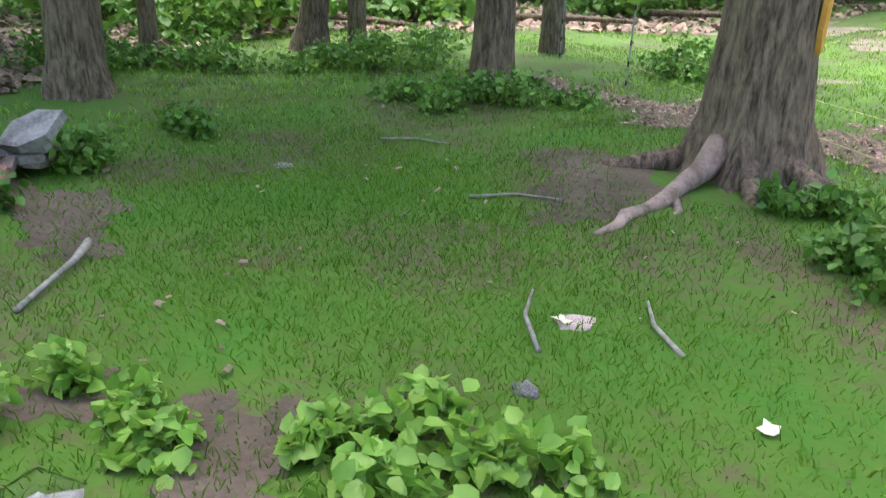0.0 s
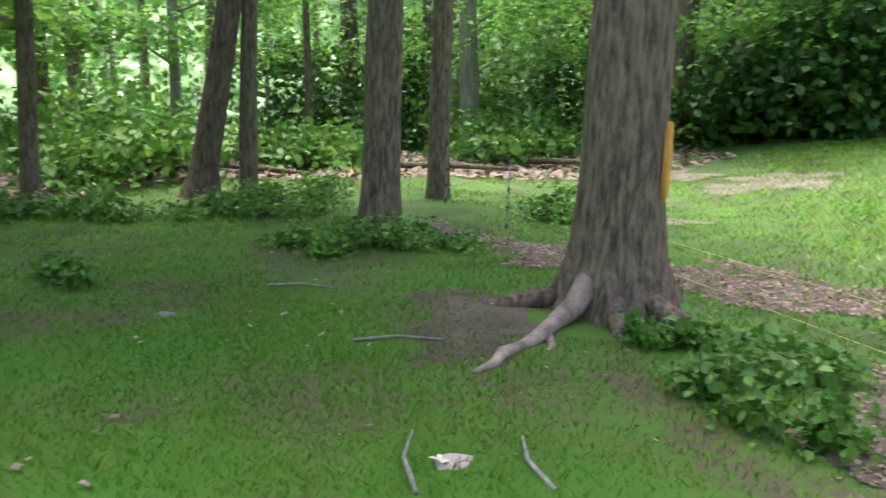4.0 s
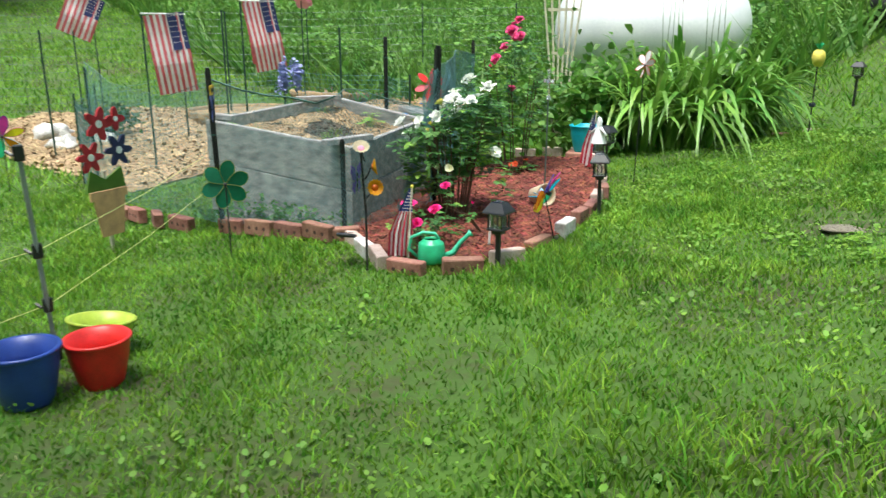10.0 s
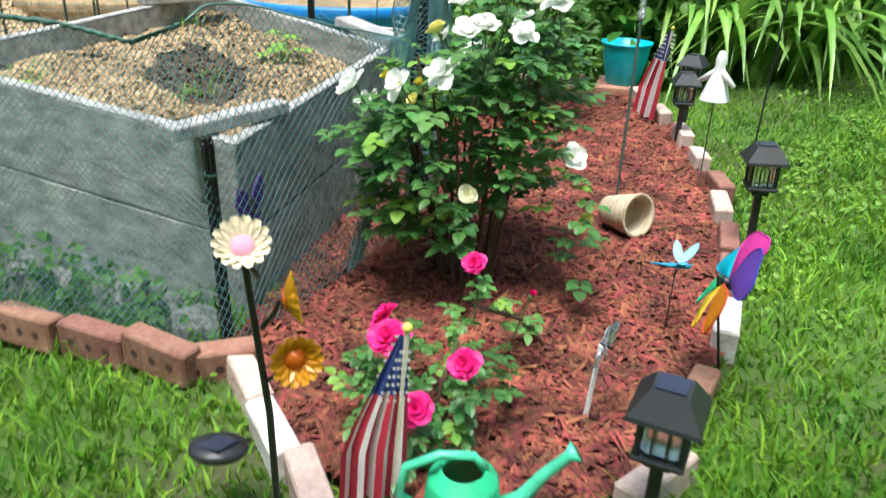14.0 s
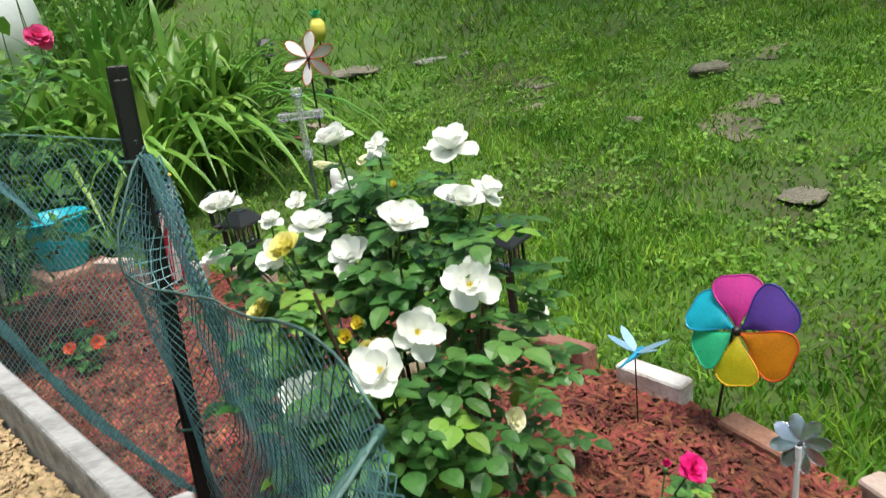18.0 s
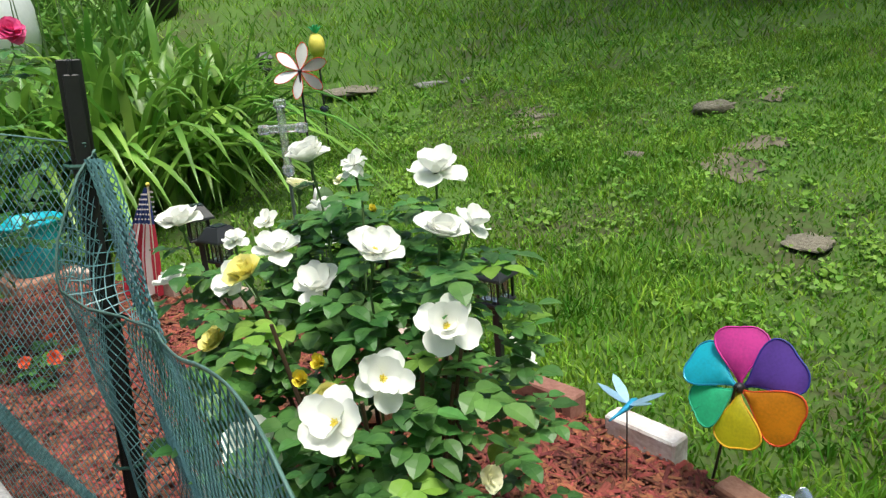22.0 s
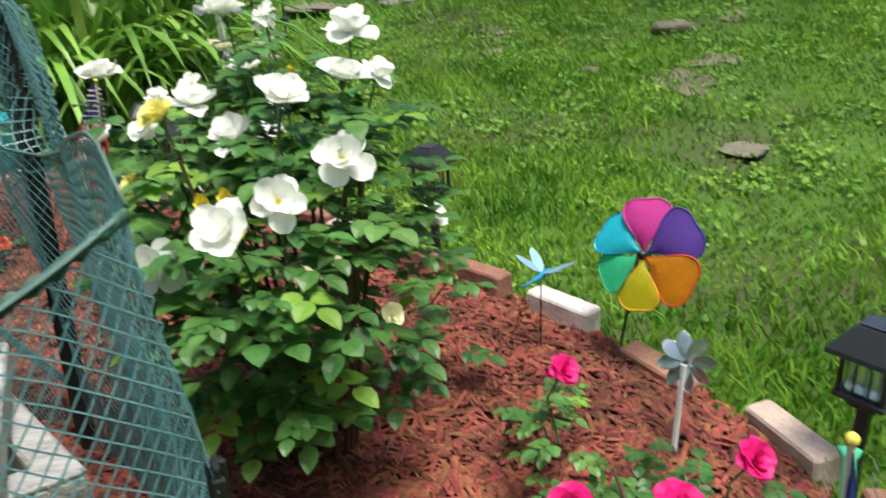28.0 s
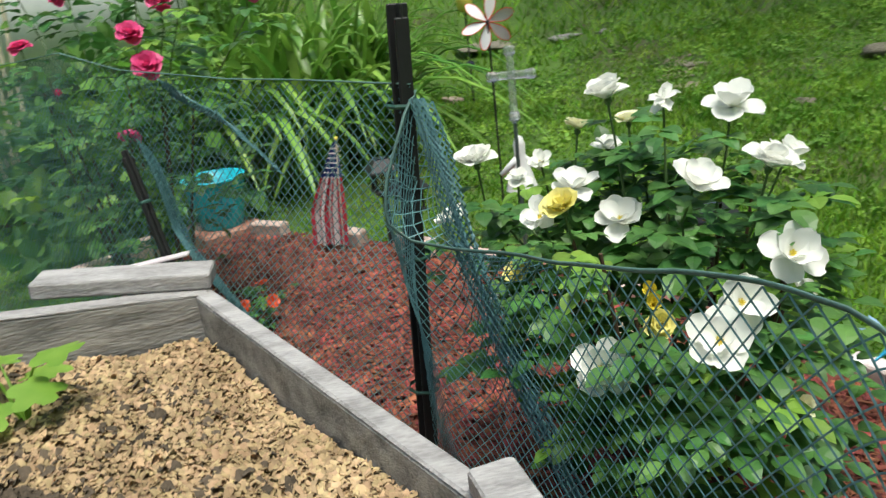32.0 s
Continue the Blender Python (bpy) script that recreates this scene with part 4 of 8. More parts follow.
def far_woods():
    """A closed ring of woodland far behind everything, with a glow of its own."""
    seg, rings = 220, 10
    vs, fs = [], []
    for k in range(seg):
        a = 2 * math.pi * k / seg
        for j in range(rings):
            z = -2 + j * 2.2
            q = noise.noise(Vector((math.cos(a) * 9, math.sin(a) * 9, z * 0.25)))
            rr = 52 + 5 * q + 2 * noise.noise(Vector((math.cos(a) * 40, math.sin(a) * 40, z)))
            top = 1 if j < rings - 1 else 0
            vs.append((4 + rr * math.cos(a), rr * math.sin(a), z + (0 if top else 4 * q)))
    for k in range(seg):
        for j in range(rings - 1):
            n2 = (k + 1) % seg
            fs.append((k * rings + j, n2 * rings + j, n2 * rings + j + 1, k * rings + j + 1))
    tagged(new("backdrop", Geo().add(vs, fs).mesh("backdrop", M_LEAFBACK, True)), "green woodland all round in the distance, glowing in place of daylight", "woods", kind="structure")


far_woods()

# ---- raised planter ----
def rim_z(x, y):
    """The planter's rim climbs gently with the land."""
    return 0.505 + 0.105 * (x - 4.02) - 0.006 * (y + 5.17)


def plank(a, b, drop0, drop1, t, inset=0.0):
    """A board on edge from a to b, its outer face on the line, between two depths under the rim."""
    a, b = Vector((*a, 0)), Vector((*b, 0))
    d = (b - a).normalized()
    n = Vector((-d.y, d.x, 0)) * -1
    vs = []
    steps = 10
    for i in range(steps + 1):
        p = a.lerp(b, i / steps) + d * (0.002 if i == 0 else -0.002 if i == steps else 0)
        w = 0.0025 * noise.noise(Vector((p.x * 4, p.y * 4, drop0 * 9)))
        top, low = rim_z(p.x, p.y) - drop0 + w, rim_z(p.x, p.y) - drop1 - w
        o, q = p + n * (inset + w), p + n * (t + inset)
        e = 0.004
        vs += [(o.x, o.y, low), (o.x, o.y, top - e), (o.x + n.x * e, o.y + n.y * e, top), (q.x - n.x * e, q.y - n.y * e, top), (q.x, q.y, top - e), (q.x, q.y, low)]
    fs = [(i * 6 + k, (i + 1) * 6 + k, (i + 1) * 6 + (k + 1) % 6, i * 6 + (k + 1) % 6) for i in range(steps) for k in range(6)]
    fs += [(0, 1, 2, 3, 4, 5), tuple(range(steps * 6 + 5, steps * 6 - 1, -1))]
    return Geo().add(vs, fs)


def soil_z(x, y):
    p = Vector((x, y, 0))
    return float(rim_z(x, y)) - 0.095 + 0.03 * noise.noise(p * 3) + 0.016 * noise.noise(p * 11)


def planter():
    t = thing("raised_planter", "weathered grey board planter filled with soil and chips", "planter")
    order = [BED_F, BED_L, BED_B, BED_R]
    for i in range(4):
        a, b = order[i], order[(i + 1) % 4]
        part("board", plank(a, b, 0.265 + 0.002 * i, 0.66, 0.036), M_GREYWOOD, t)
        part("board", plank(a, b, 0.008, 0.258, 0.037), M_GREYWOOD, t)
        part("board_edge", plank(a, b, 0.0005 * i, 0.007, 0.038, -0.0005 * i), M_RIMWOOD, t, "sun-bleached board edge")
        d = Vector((b[0] - a[0], b[1] - a[1], 0)).normalized()
        for j in range(4):
            u = 0.04 if j < 2 else 0.96
            p = Vector((a[0] + (b[0] - a[0]) * u, a[1] + (b[1] - a[1]) * u, 0))
            part("screw_head", Geo().lathe([(0.001, 0.002), (0.005, 0.0015), (0.006, -0.001)], 8, Matrix.Translation((p.x + d.y * 0.0012, p.y - d.x * 0.0012, rim_z(p.x, p.y) - (0.06 if j % 2 else 0.2))) @ Vector((d.y, -d.x, 0)).to_track_quat("Z", "Y").to_matrix().to_4x4()), M_RUST, t)
    cen = Vector((sum(p[0] for p in order) / 4, sum(p[1] for p in order) / 4, 0))
    for x, y, a, q, w in ((4.125, -5.215, 99, 0.36, 0.062), (4.735, -6.150, -1, 0.345, 0.085), (5.455, -5.75, 88, 0.36, 0.08), (5.00, -4.80, 40, 0.16, 0.07)):
        slope = -math.degrees(math.atan(0.105 * math.cos(radians(a))))
        part("corner_plank", Geo().box(q, w, 0.034, T(x, y, rim_z(x, y) + 0.002, 0, slope, a), 0.004), M_RIMWOOD, t, "loose grey board across a corner")
    inner = [Vector((*p, 0)) + (cen - Vector((*p, 0))).normalized() * 0.06 for p in order]
    n, vs = 44, []
    for i in range(n + 1):
        for j in range(n + 1):
            u, w = i / n, j / n
            p = inner[0] * (1 - u) * (1 - w) + inner[1] * u * (1 - w) + inner[2] * u * w + inner[3] * (1 - u) * w
            vs.append((p.x, p.y, soil_z(p.x, p.y)))
    fs = [(i * (n + 1) + j, (i + 1) * (n + 1) + j, (i + 1) * (n + 1) + j + 1, i * (n + 1) + j + 1) for i in range(n) for j in range(n)]
    part("soil", Geo().add(vs, fs), M_CHIPBASE, t, "chip-covered planting soil", True)
    return inner


INNER = planter()


def chips(name, pts, material, label, size, lift, flat=0.35, category="mulch", aspect=3.0, zs=None):
    """Many small splinters lying on a surface."""
    x, y = pts[:, 0], pts[:, 1]
    n = len(x)
    z = (ground_z(x, y) if zs is None else zs) + lift
    a = rng.uniform(0, 2 * np.pi, n)
    ll = size * (0.4 + rng.random(n) ** 1.5 * 1.2)
    w = ll / aspect * (0.6 + 0.8 * rng.random(n))
    tilt = rng.normal(0, flat, n)
    roll = rng.normal(0, flat, n)
    d = np.stack([np.cos(a), np.sin(a), tilt], -1) * ll[:, None] / 2
    s = np.stack([-np.sin(a), np.cos(a), roll], -1) * w[:, None] / 2
    c = np.stack([x, y, z + np.abs(tilt) * ll / 2 * 0.7 + 0.004], -1)
    up = np.array([0, 0, 1.0]) * (w * 0.35)[:, None]
    v = np.stack([c - d - s, c + d * 0.9 - s, c + d * 1.1 + s, c - d * 0.85 + s, c - d * 0.8 + up, c + d * 0.8 + up], 1)
    k = np.arange(n)[:, None] * 6
    f = np.concatenate([k + [0, 1, 5, 4], k + [2, 3, 4, 5]], 0)
    me = arrays_mesh(name, v.reshape(-1, 3), f, material)
    return tagged(new(name, me), label, category, kind="stuff")


def in_poly(n, poly):
    o = np.array(poly)
    x, y = scatter(n, o[:, 0].min(), o[:, 0].max(), o[:, 1].min(), o[:, 1].max())
    ok = inside(x, y, o)
    return np.stack([x[ok], y[ok]], -1)


def rag_poly(n, poly):
    o = np.array(poly)
    x, y = scatter(n, o[:, 0].min() - 0.4, o[:, 0].max() + 0.4, o[:, 1].min() - 0.4, o[:, 1].max() + 0.4)
    ok = ragged(x, y, o, 0.2) & (fbm(x, y, 6.0) > -1.0)
    return np.stack([x[ok], y[ok]], -1)


chips("bark_mulch", in_poly(95000, MULCH), M_MULCH, "shredded red-brown bark mulch", 0.036, 0.034, 0.2, aspect=5.0)
bedpts = in_poly(80000, [(p.x, p.y) for p in INNER])
bz = np.array([soil_z(x, y) for x, y in bedpts])
dark = fbm(bedpts[:, 0] + 0.4, bedpts[:, 1], 3.0) + 0.4 * fbm(bedpts[:, 0], bedpts[:, 1], 8)
off_r = np.hypot(bedpts[:, 0] - 4.95, bedpts[:, 1] + 5.15)
sel = (dark < -0.1) | (off_r > 0.5) & (rng.random(len(bz)) < 0.93)
chips("wood_chips", bedpts[sel], M_CHIP, "pale tan wood chips on planter soil", 0.0098, 0.0, 0.35, aspect=1.5, zs=bz[sel])
chips("soil_crumbs", bedpts[~sel], M_SOIL, "dark crumbly planting soil", 0.013, 0.0, 0.35, "soil", aspect=1.3, zs=bz[~sel])
chips("wood_chips", in_poly(22000, CHIPS), M_CHIP, "pale wood chips on the garden path", 0.04, 0.012, 0.3, aspect=1.8)
chips("fallen_leaves", rag_poly(24000, LITTER), M_LITTER, "dry brown fallen leaves", 0.027, 0.008, 0.3, "leaf litter", 1.5)
chips("fallen_leaves", rag_poly(6500, LITTER2), M_LITTER, "dry brown fallen leaves", 0.019, 0.008, 0.3, "leaf litter", 1.5)
chips("fallen_leaves", in_poly(16000, [(-14, 1.5), (-6.5, 3.0), (-7.5, 4.6), (-7.5, 9), (-4, 11), (2, 14), (0, 20), (-14, 18)]), M_LITTER, "brown leaf litter under far trees", 0.12, 0.02, 0.3, "leaf litter", 1.5)
chips("fallen_leaves", in_poly(26000, [(-14.5, 1.0), (-6.6, 1.2), (-6.5, 2.8), (-9.0, 5.2), (-14, 7.0)]), M_LITTER, "brown leaf litter behind the rubble", 0.075, 0.02, 0.3, "leaf litter", 1.5)
chips("fallen_leaves", in_poly(190, [(-5, -1), (2.4, -0.8), (2.6, 1.4), (-1, 4), (-5, 4)]), M_LITTER, "scattered dry leaves in grass", 0.032, 0.02, 0.25, "leaf litter", 1.6)


# ---- brick edging ----
def brick_mesh(material):
    return Geo().box(0.198, 0.062, 0.092, None, 0.006).mesh("brick", material)


EDGE = [(5.60, -4.28, 8), (5.40, -4.31, 4), (5.16, -4.37, -12), (4.93, -4.45, 18), (4.50, -4.62, 20), (4.30, -4.70, 24), (4.11, -4.80, 25), (3.92, -4.88, 20),
        (3.83, -4.985, 60), (3.71, -4.985, 165), (3.50, -4.93, 165), (3.32, -4.895, 160), (3.11, -4.92, 22), (2.93, -5.12, 60), (2.895, -5.38, 88), (2.985, -5.69, 104), (3.075, -5.99, 114), (3.205, -6.25, 116),
        (3.33, -6.49, 118), (3.47, -6.72, 124), (3.58, -6.92, 132), (3.80, -7.16, 128), (4.02, -7.40, 132), (4.28, -7.66, 135), (4.62, -7.98, 140), (4.92, -8.14, 160), (5.22, -8.12, 15), (5.42, -7.95, 40)]
edging = thing("brick_edging", "curved edging of worn cored bricks round the flower bed", "edging")
BRICKS = [brick_mesh(m) for m in (M_BRICK, M_PALEBRICK, M_WHITEBRICK)]
# flat disc on the brick face; the hole's inner shade is its colour
HOLE = Geo().lathe([(0.0, 0.0), (0.011, 0.0), (0.011, -0.004)], 8).mesh("core_hole", M_HOLE)
for i, (x, y, a) in enumerate(EDGE):
    pale = i in (9, 14, 19, 21, 22) or i >= 23
    me = BRICKS[2 if i in (16, 10) else 1 if pale or i == 11 else 0]
    b = part("brick", me, None, edging, m=T(x, y, gz(x, y) + (0.012 if i % 3 else 0.0) - (0.03 if 8 <= i <= 15 else 0.012 if i <= 20 and i > 15 else 0.0), (i * 7 % 9) - 4, (i * 5 % 7) - 3, a))
    for k in (-0.055, 0.0, 0.055):
        for sgn in ((1, -1) if me is BRICKS[0] else ()):
            part("core_hole", HOLE, None, b, m=T(k, 0.0313 * sgn, 0.046, -90 * sgn, 0, 0))


# ---- stones ----
def stone(x, y, r, h, material, label, seed, name="stone", rz=0, sx=1.4, sink=0.6):
    g = Geo().blob(1.0, None, 16, 9, 0.55, seed)
    return single(name, g, material, label, "stone", smooth=True, m=T(x, y, gz(x, y) + h * (1 - sink) * 0.5, 0, 0, rz) @ Matrix.Diagonal((r * sx, r, h, 1)))


for i, a in enumerate(((1.14, -8.42, 0.10, 0.045, M_FLATSTONE), (1.91, -6.77, 0.085, 0.018, M_FLATSTONE), (2.96, -10.62, 0.22, 0.03, M_FLATSTONE), (1.93, -8.0, 0.05, 0.02, M_FLATSTONE), (1.99, -8.97, 0.08, 0.015, M_FLATSTONE), (2.35, -10.35, 0.10, 0.025, M_STONE), (2.09, -10.2, 0.08, 0.02, M_STONE),
                       (7.42, 7.3, 0.16, 0.12, M_PALESTONE), (8.9, 3.5, 0.17, 0.09, M_STONE), (10.6, 7.6, 0.35, 0.3, M_STONE), (12.0, 5.4, 0.3, 0.26, M_STONE), (10.7, -1.4, 0.22, 0.05, M_PALESTONE), (9.8, -1.65, 0.2, 0.05, M_STONE), (9.3, -1.9, 0.12, 0.04, M_PALESTONE), (-1.32, 0.6, 0.055, 0.025, M_PALEBRICK), (-2.72, -0.95, 0.13, 0.06, M_STONE), (-2.2, -0.98, 0.12, 0.05, M_STONE), (-1.38, 0.08, 0.035, 0.03, M_STONE), (-3.42, 2.02, 0.05, 0.02, M_STONE))):
    stone(*a, "weathered grey stone half sunk in grass" if a[4] is M_STONE else "pale stone lying in grass", i + 3, rz=i * 41)
for i in range(16):
    rr = random.Random(i)
    stone(4.02 + 0.045 * i + rr.uniform(-0.03, 0.03), -5.07 + 0.02 * i + rr.uniform(-0.04, 0.04), rr.uniform(0.03, 0.055), rr.uniform(0.04, 0.08), M_STONE, "rough grey rubble stone at the planter foot", 40 + i, rz=i * 50)
for i in range(26):
    rr = random.Random(i + 90)
    x = 15.2 + i * 0.145
    stone(x, 2.9 - i * 0.17, rr.uniform(0.08, 0.17), rr.uniform(0.07, 0.13), M_PALESTONE if i % 4 == 0 else M_STONE, "stone in the pen's rough border", 70 + i, rz=i * 37)
for i in range(14):
    rr = random.Random(i + 190)
    stone(9.9 + rr.uniform(-0.5, 0.5), -4.9 + rr.uniform(-0.4, 0.4), rr.uniform(0.06, 0.12), rr.uniform(0.08, 0.14), M_PALESTONE, "white stone heaped on wood chips", 120 + i, rz=i * 37)


# ---- rubble pile ----
rub = thing("rubble_pile", "heap of broken slabs, bricks and boards on forest soil", "rubble", T(-4.82, 0.5, gz(-4.82, 0.5)))
def shard(seed, sx, sy, sz):
    """A broken slab with an uneven outline and chipped edges."""
    rr = random.Random(seed)
    n = rr.randint(5, 7)
    out = [(sx * rr.uniform(0.75, 1.1) * math.cos(6.283 * k / n + rr.uniform(-0.25, 0.25)), sy * rr.uniform(0.75, 1.1) * math.sin(6.283 * k / n + rr.uniform(-0.25, 0.25))) for k in range(n)]
    vs = [(x * q, y * q, z) for z, q in ((-sz, 0.88), (-sz * 0.8, 1.0), (sz * 0.75, 1.0), (sz, 0.86)) for x, y in out]
    fs = [tuple(range(n - 1, -1, -1)), tuple(range(3 * n, 4 * n))] + [(r * n + k, r * n + (k + 1) % n, (r + 1) * n + (k + 1) % n, (r + 1) * n + k) for r in range(3) for k in range(n)]
    return Geo().add(vs, fs)


for i in range(84):
    rr = random.Random(300 + i)
    a, q = rr.uniform(0, 6.28), math.sqrt(rr.random())
    x, y = math.cos(a) * q * 0.52, 0.05 + math.sin(a) * q * 0.80
    z = max(0.0, 0.24 - 0.24 * q) * rr.uniform(0.4, 1.0) + 0.03
    e = rr.uniform(0.06, 0.17)
    geo = shard(i, e * rr.uniform(0.9, 1.4), e * rr.uniform(0.6, 0.9), rr.uniform(0.02, 0.05))
    part("slab", geo, (M_STONE, M_RUBBLE, M_RUBBLE, M_BRICK, M_RUBBLE)[i % 5], rub, m=T(x, y, z, rr.uniform(-28, 28), rr.uniform(-28, 28), rr.uniform(0, 180)))
part("slab", shard(901, 0.20, 0.15, 0.035), M_STONE, rub, "broken grey concrete slab", m=T(0.40, 0.60, 0.20, 24, -22, 35))
part("slab", shard(902, 0.20, 0.13, 0.045), M_STONE, rub, "broken grey concrete slab", m=T(0.44, 0.12, 0.18, -10, 24, 70))
part("slab", shard(903, 0.11, 0.07, 0.02), M_PALESTONE, rub, "broken pale slab", m=T(0.36, 0.18, 0.29, 6, 14, 20))
part("slab", shard(904, 0.16, 0.11, 0.03), M_BRICK, rub, "broken red-brown slab", m=T(0.22, 0.22, 0.27, 18, -10, 50))
for i in range(10):
    part("brick", BRICKS[0], None, rub, m=T(-0.22 + 0.075 * (i % 5), -0.42 + 0.20 * (i % 5) * 0.5 + 0.22 * (i // 5), 0.24 + 0.045 * (i % 3), 6 * (i % 3) - 6, 4, 100 + 7 * (i % 4)))
part("board", Geo().box(1.5, 0.17, 0.04, T(0.46, -0.46, 0.285, 8, -6, 106), 0.004), M_RIMWOOD, rub, "bleached grey board")
part("board", Geo().box(0.5, 0.12, 0.03, T(0.20, 0.12, 0.33, 4, -4, 100), 0.004), M_RIMWOOD, rub, "short bleached board")

single("fallen_stick", Geo().tube([(0, 0, 0.02), (-0.08, 0.24, 0.03), (-0.14, 0.40, 0.03), (-0.2, 0.55, 0.05)], [0.012, 0.011, 0.014, 0.02], 8), M_PALEBARK, "bleached grey stick lying in the grass", "stick", smooth=True, m=T(-3.14, -0.2, gz(-3.2, -0.1)))
single("fallen_leaf", Geo().slab([(0, 0), (0.03, 0.015), (0.05, 0.05), (0.02, 0.06), (0, 0.1), (-0.02, 0.06), (-0.05, 0.05), (-0.03, 0.015)], 0.002), M_CREAM, "pale fallen leaf on the forest floor", "leaf", m=T(-1.33, 0.60, gz(-1.33, 0.60) + 0.02, 10, 5, 110, 0.9))
single("fallen_leaf", Geo().slab([(0, 0), (0.03, 0.015), (0.05, 0.05), (0.02, 0.06), (0, 0.1), (-0.02, 0.06), (-0.05, 0.05), (-0.03, 0.015)], 0.002), M_CREAM, "pale fallen leaf on the forest floor", "leaf", m=T(-0.68, 0.04, gz(-0.68, 0.04) + 0.02, 8, -6, 20, 0.7))
for i, (x, y, a, l) in enumerate(((-1.48, 0.58, 108, 0.5), (-1.02, 0.65, 114, 0.42), (-2.9, 2.9, 10, 0.5), (-1.9, 1.9, 20, 0.5))):
    single("twig", Geo().tube([(-l / 2, 0, 0.02), (0, 0.03, 0.03), (l / 2, -0.02, 0.02)], [0.011, 0.009, 0.006], 6), M_PALEBARK, "thin pale twig on the ground", "twig", smooth=True, m=T(x, y, gz(x, y), 0, 0, a))
for i, (x, y, a, l) in enumerate(((-8.2, 9.8, 10, 2.6), (-6.9, 10.6, -15, 2.2), (-10, 12, 20, 3.0), (-3.6, 12.6, 5, 2.4), (-1.2, 14.2, -10, 2.6))):
    single("fallen_log", Geo().tube([(-l / 2, 0, 0.12), (0, 0.05, 0.15), (l / 2, -0.05, 0.12)], [0.07, 0.06, 0.04], 9), M_BARK, "fallen grey log in the undergrowth", "log", smooth=True, m=T(x, y, gz(x, y), 0, 0, a))


# ---- shed ----
def shed():
    a, b = Vector((5.62, 13.0)), Vector((11.75, 11.35))
    d = b - a
    ang, w = math.degrees(math.atan2(d.y, d.x)), d.length
    z = 0.86
    t = thing("shed", "lean-to shed with green wall, red door and log rails", "shed", T(a.x, a.y, z, 0, 0, ang))
    hl, hr, dep, climb = 2.18, 2.74, 3.2, 0.50 / w

    def lay(name, geo, *rest, **more):
        """A part whose foot climbs with the land."""
        geo.v = [(x, y, h + climb * x) for x, y, h in geo.v]
        return part(name, geo, *rest, **more)

    wall = lambda x0, x1, h0, h1, y, th: Geo().add([(x0, y, 0), (x1, y, 0), (x1, y, h1), (x0, y, h0), (x0, y + th, 0), (x1, y + th, 0), (x1, y + th, h1), (x0, y + th, h0)], [(0, 1, 2, 3), (7, 6, 5, 4), (0, 4, 5, 1), (1, 5, 6, 2), (2, 6, 7, 3), (3, 7, 4, 0)])
    hh = lambda x: hl + (hr - hl) * x / w
    xd, x0, x1, x2 = 2.55, 0.34, 0.64, 1.92
    lay("siding_wall", wall(x0, x1, hh(x0), hh(x1), 0, 0.1), M_SIDING, t, "dirty white board siding")
    lay("siding_wall", wall(x1, x2, hh(x1), hh(x2), 0.012, 0.05), M_SIDING, t, "dirty white board siding")
    for k in range(9):
        lay("siding_board", Geo().box(x1 - x0, 0.02, 0.2, T((x0 + x1) / 2, -0.008, 0.05 + 0.222 * k, -3, 0, 0)), M_SIDING, t)
    lay("siding_wall", wall(x2, xd, hh(x2), hh(xd), 0, 0.1), M_SIDING, t, "dirty white board siding")
    lay("red_door", Geo().box(x2 - x1, 0.05, 1.72, T((x1 + x2) / 2, -0.012, 0.03), 0.006), M_SHEDRED, t, "faded red plank door")
    for k in range(5):
        lay("door_board", Geo().box(0.235, 0.012, 1.66, T(x1 + 0.13 + 0.255 * k, -0.043, 0.06), 0.003), M_SHEDRED, t)
    lay("door_latch", Geo().box(0.16, 0.03, 0.05, T(1.7, -0.06, 1.0), 0.005), M_RUST, t, "rusty door latch")
    lay("green_wall", wall(xd, w, hh(xd), hh(w), 0.25, 0.06), M_SHEDGREEN, t, "deep green sheet wall")
    for k in range(7):
        lay("log_rail", Geo().tube([(xd - 0.05, 0.16, 0.12 + 0.13 * k), (xd + (w - xd) * 0.5, 0.14, 0.10 + 0.13 * k + 0.02 * (k % 3 - 1)), (w + 0.02, 0.16, 0.09 + 0.13 * k)], [0.05 + 0.014 * (k % 3), 0.075 - 0.012 * (k % 2), 0.05], 8, flat=0.7), M_LOG, t, "bark-edged slab rail", True)
    for x in (w - 0.05, xd):
        lay("corner_post", Geo().box(0.2, 0.2, hh(x), T(x, 0.08, 0), 0.02), M_POST, t, "square grey timber post")
    lay("side_wall", Geo().box(0.08, 1.6, hr - 0.25, T(w + 0.14, 1.0, 0)), M_SHEDGREEN, t, "deep green sheet wall")
    lay("recess_wall", Geo().box(0.62, 0.05, hr - 0.05, T(w + 0.48, 0.55, 0)), M_SHEDGREEN, t, "deep green sheet wall")
    for k in range(6):
        lay("log_rail", Geo().tube([(w + 0.12, 0.46, 0.25 + 0.17 * k), (w + 0.5, 0.44, 0.27 + 0.17 * k), (w + 0.82, 0.46, 0.25 + 0.17 * k)], [0.05, 0.06, 0.045], 7), M_LOG, t, "bark-edged slab rail")
    lay("corner_post", Geo().box(0.17, 0.17, hr - 0.05, T(w + 0.86, 0.36, 0), 0.02), M_POST, t, "square grey timber post")
    for k in range(12):
        lay("pillar_block", Geo().box(0.50, 0.42, 0.212, T(w + 1.24, 0.42, 0.218 * k), 0.012), M_BLOCK, t, "whitewashed concrete block")
    lay("back_wall", wall(x0, w, hh(x0), hr, dep, 0.08), M_SIDING, t)
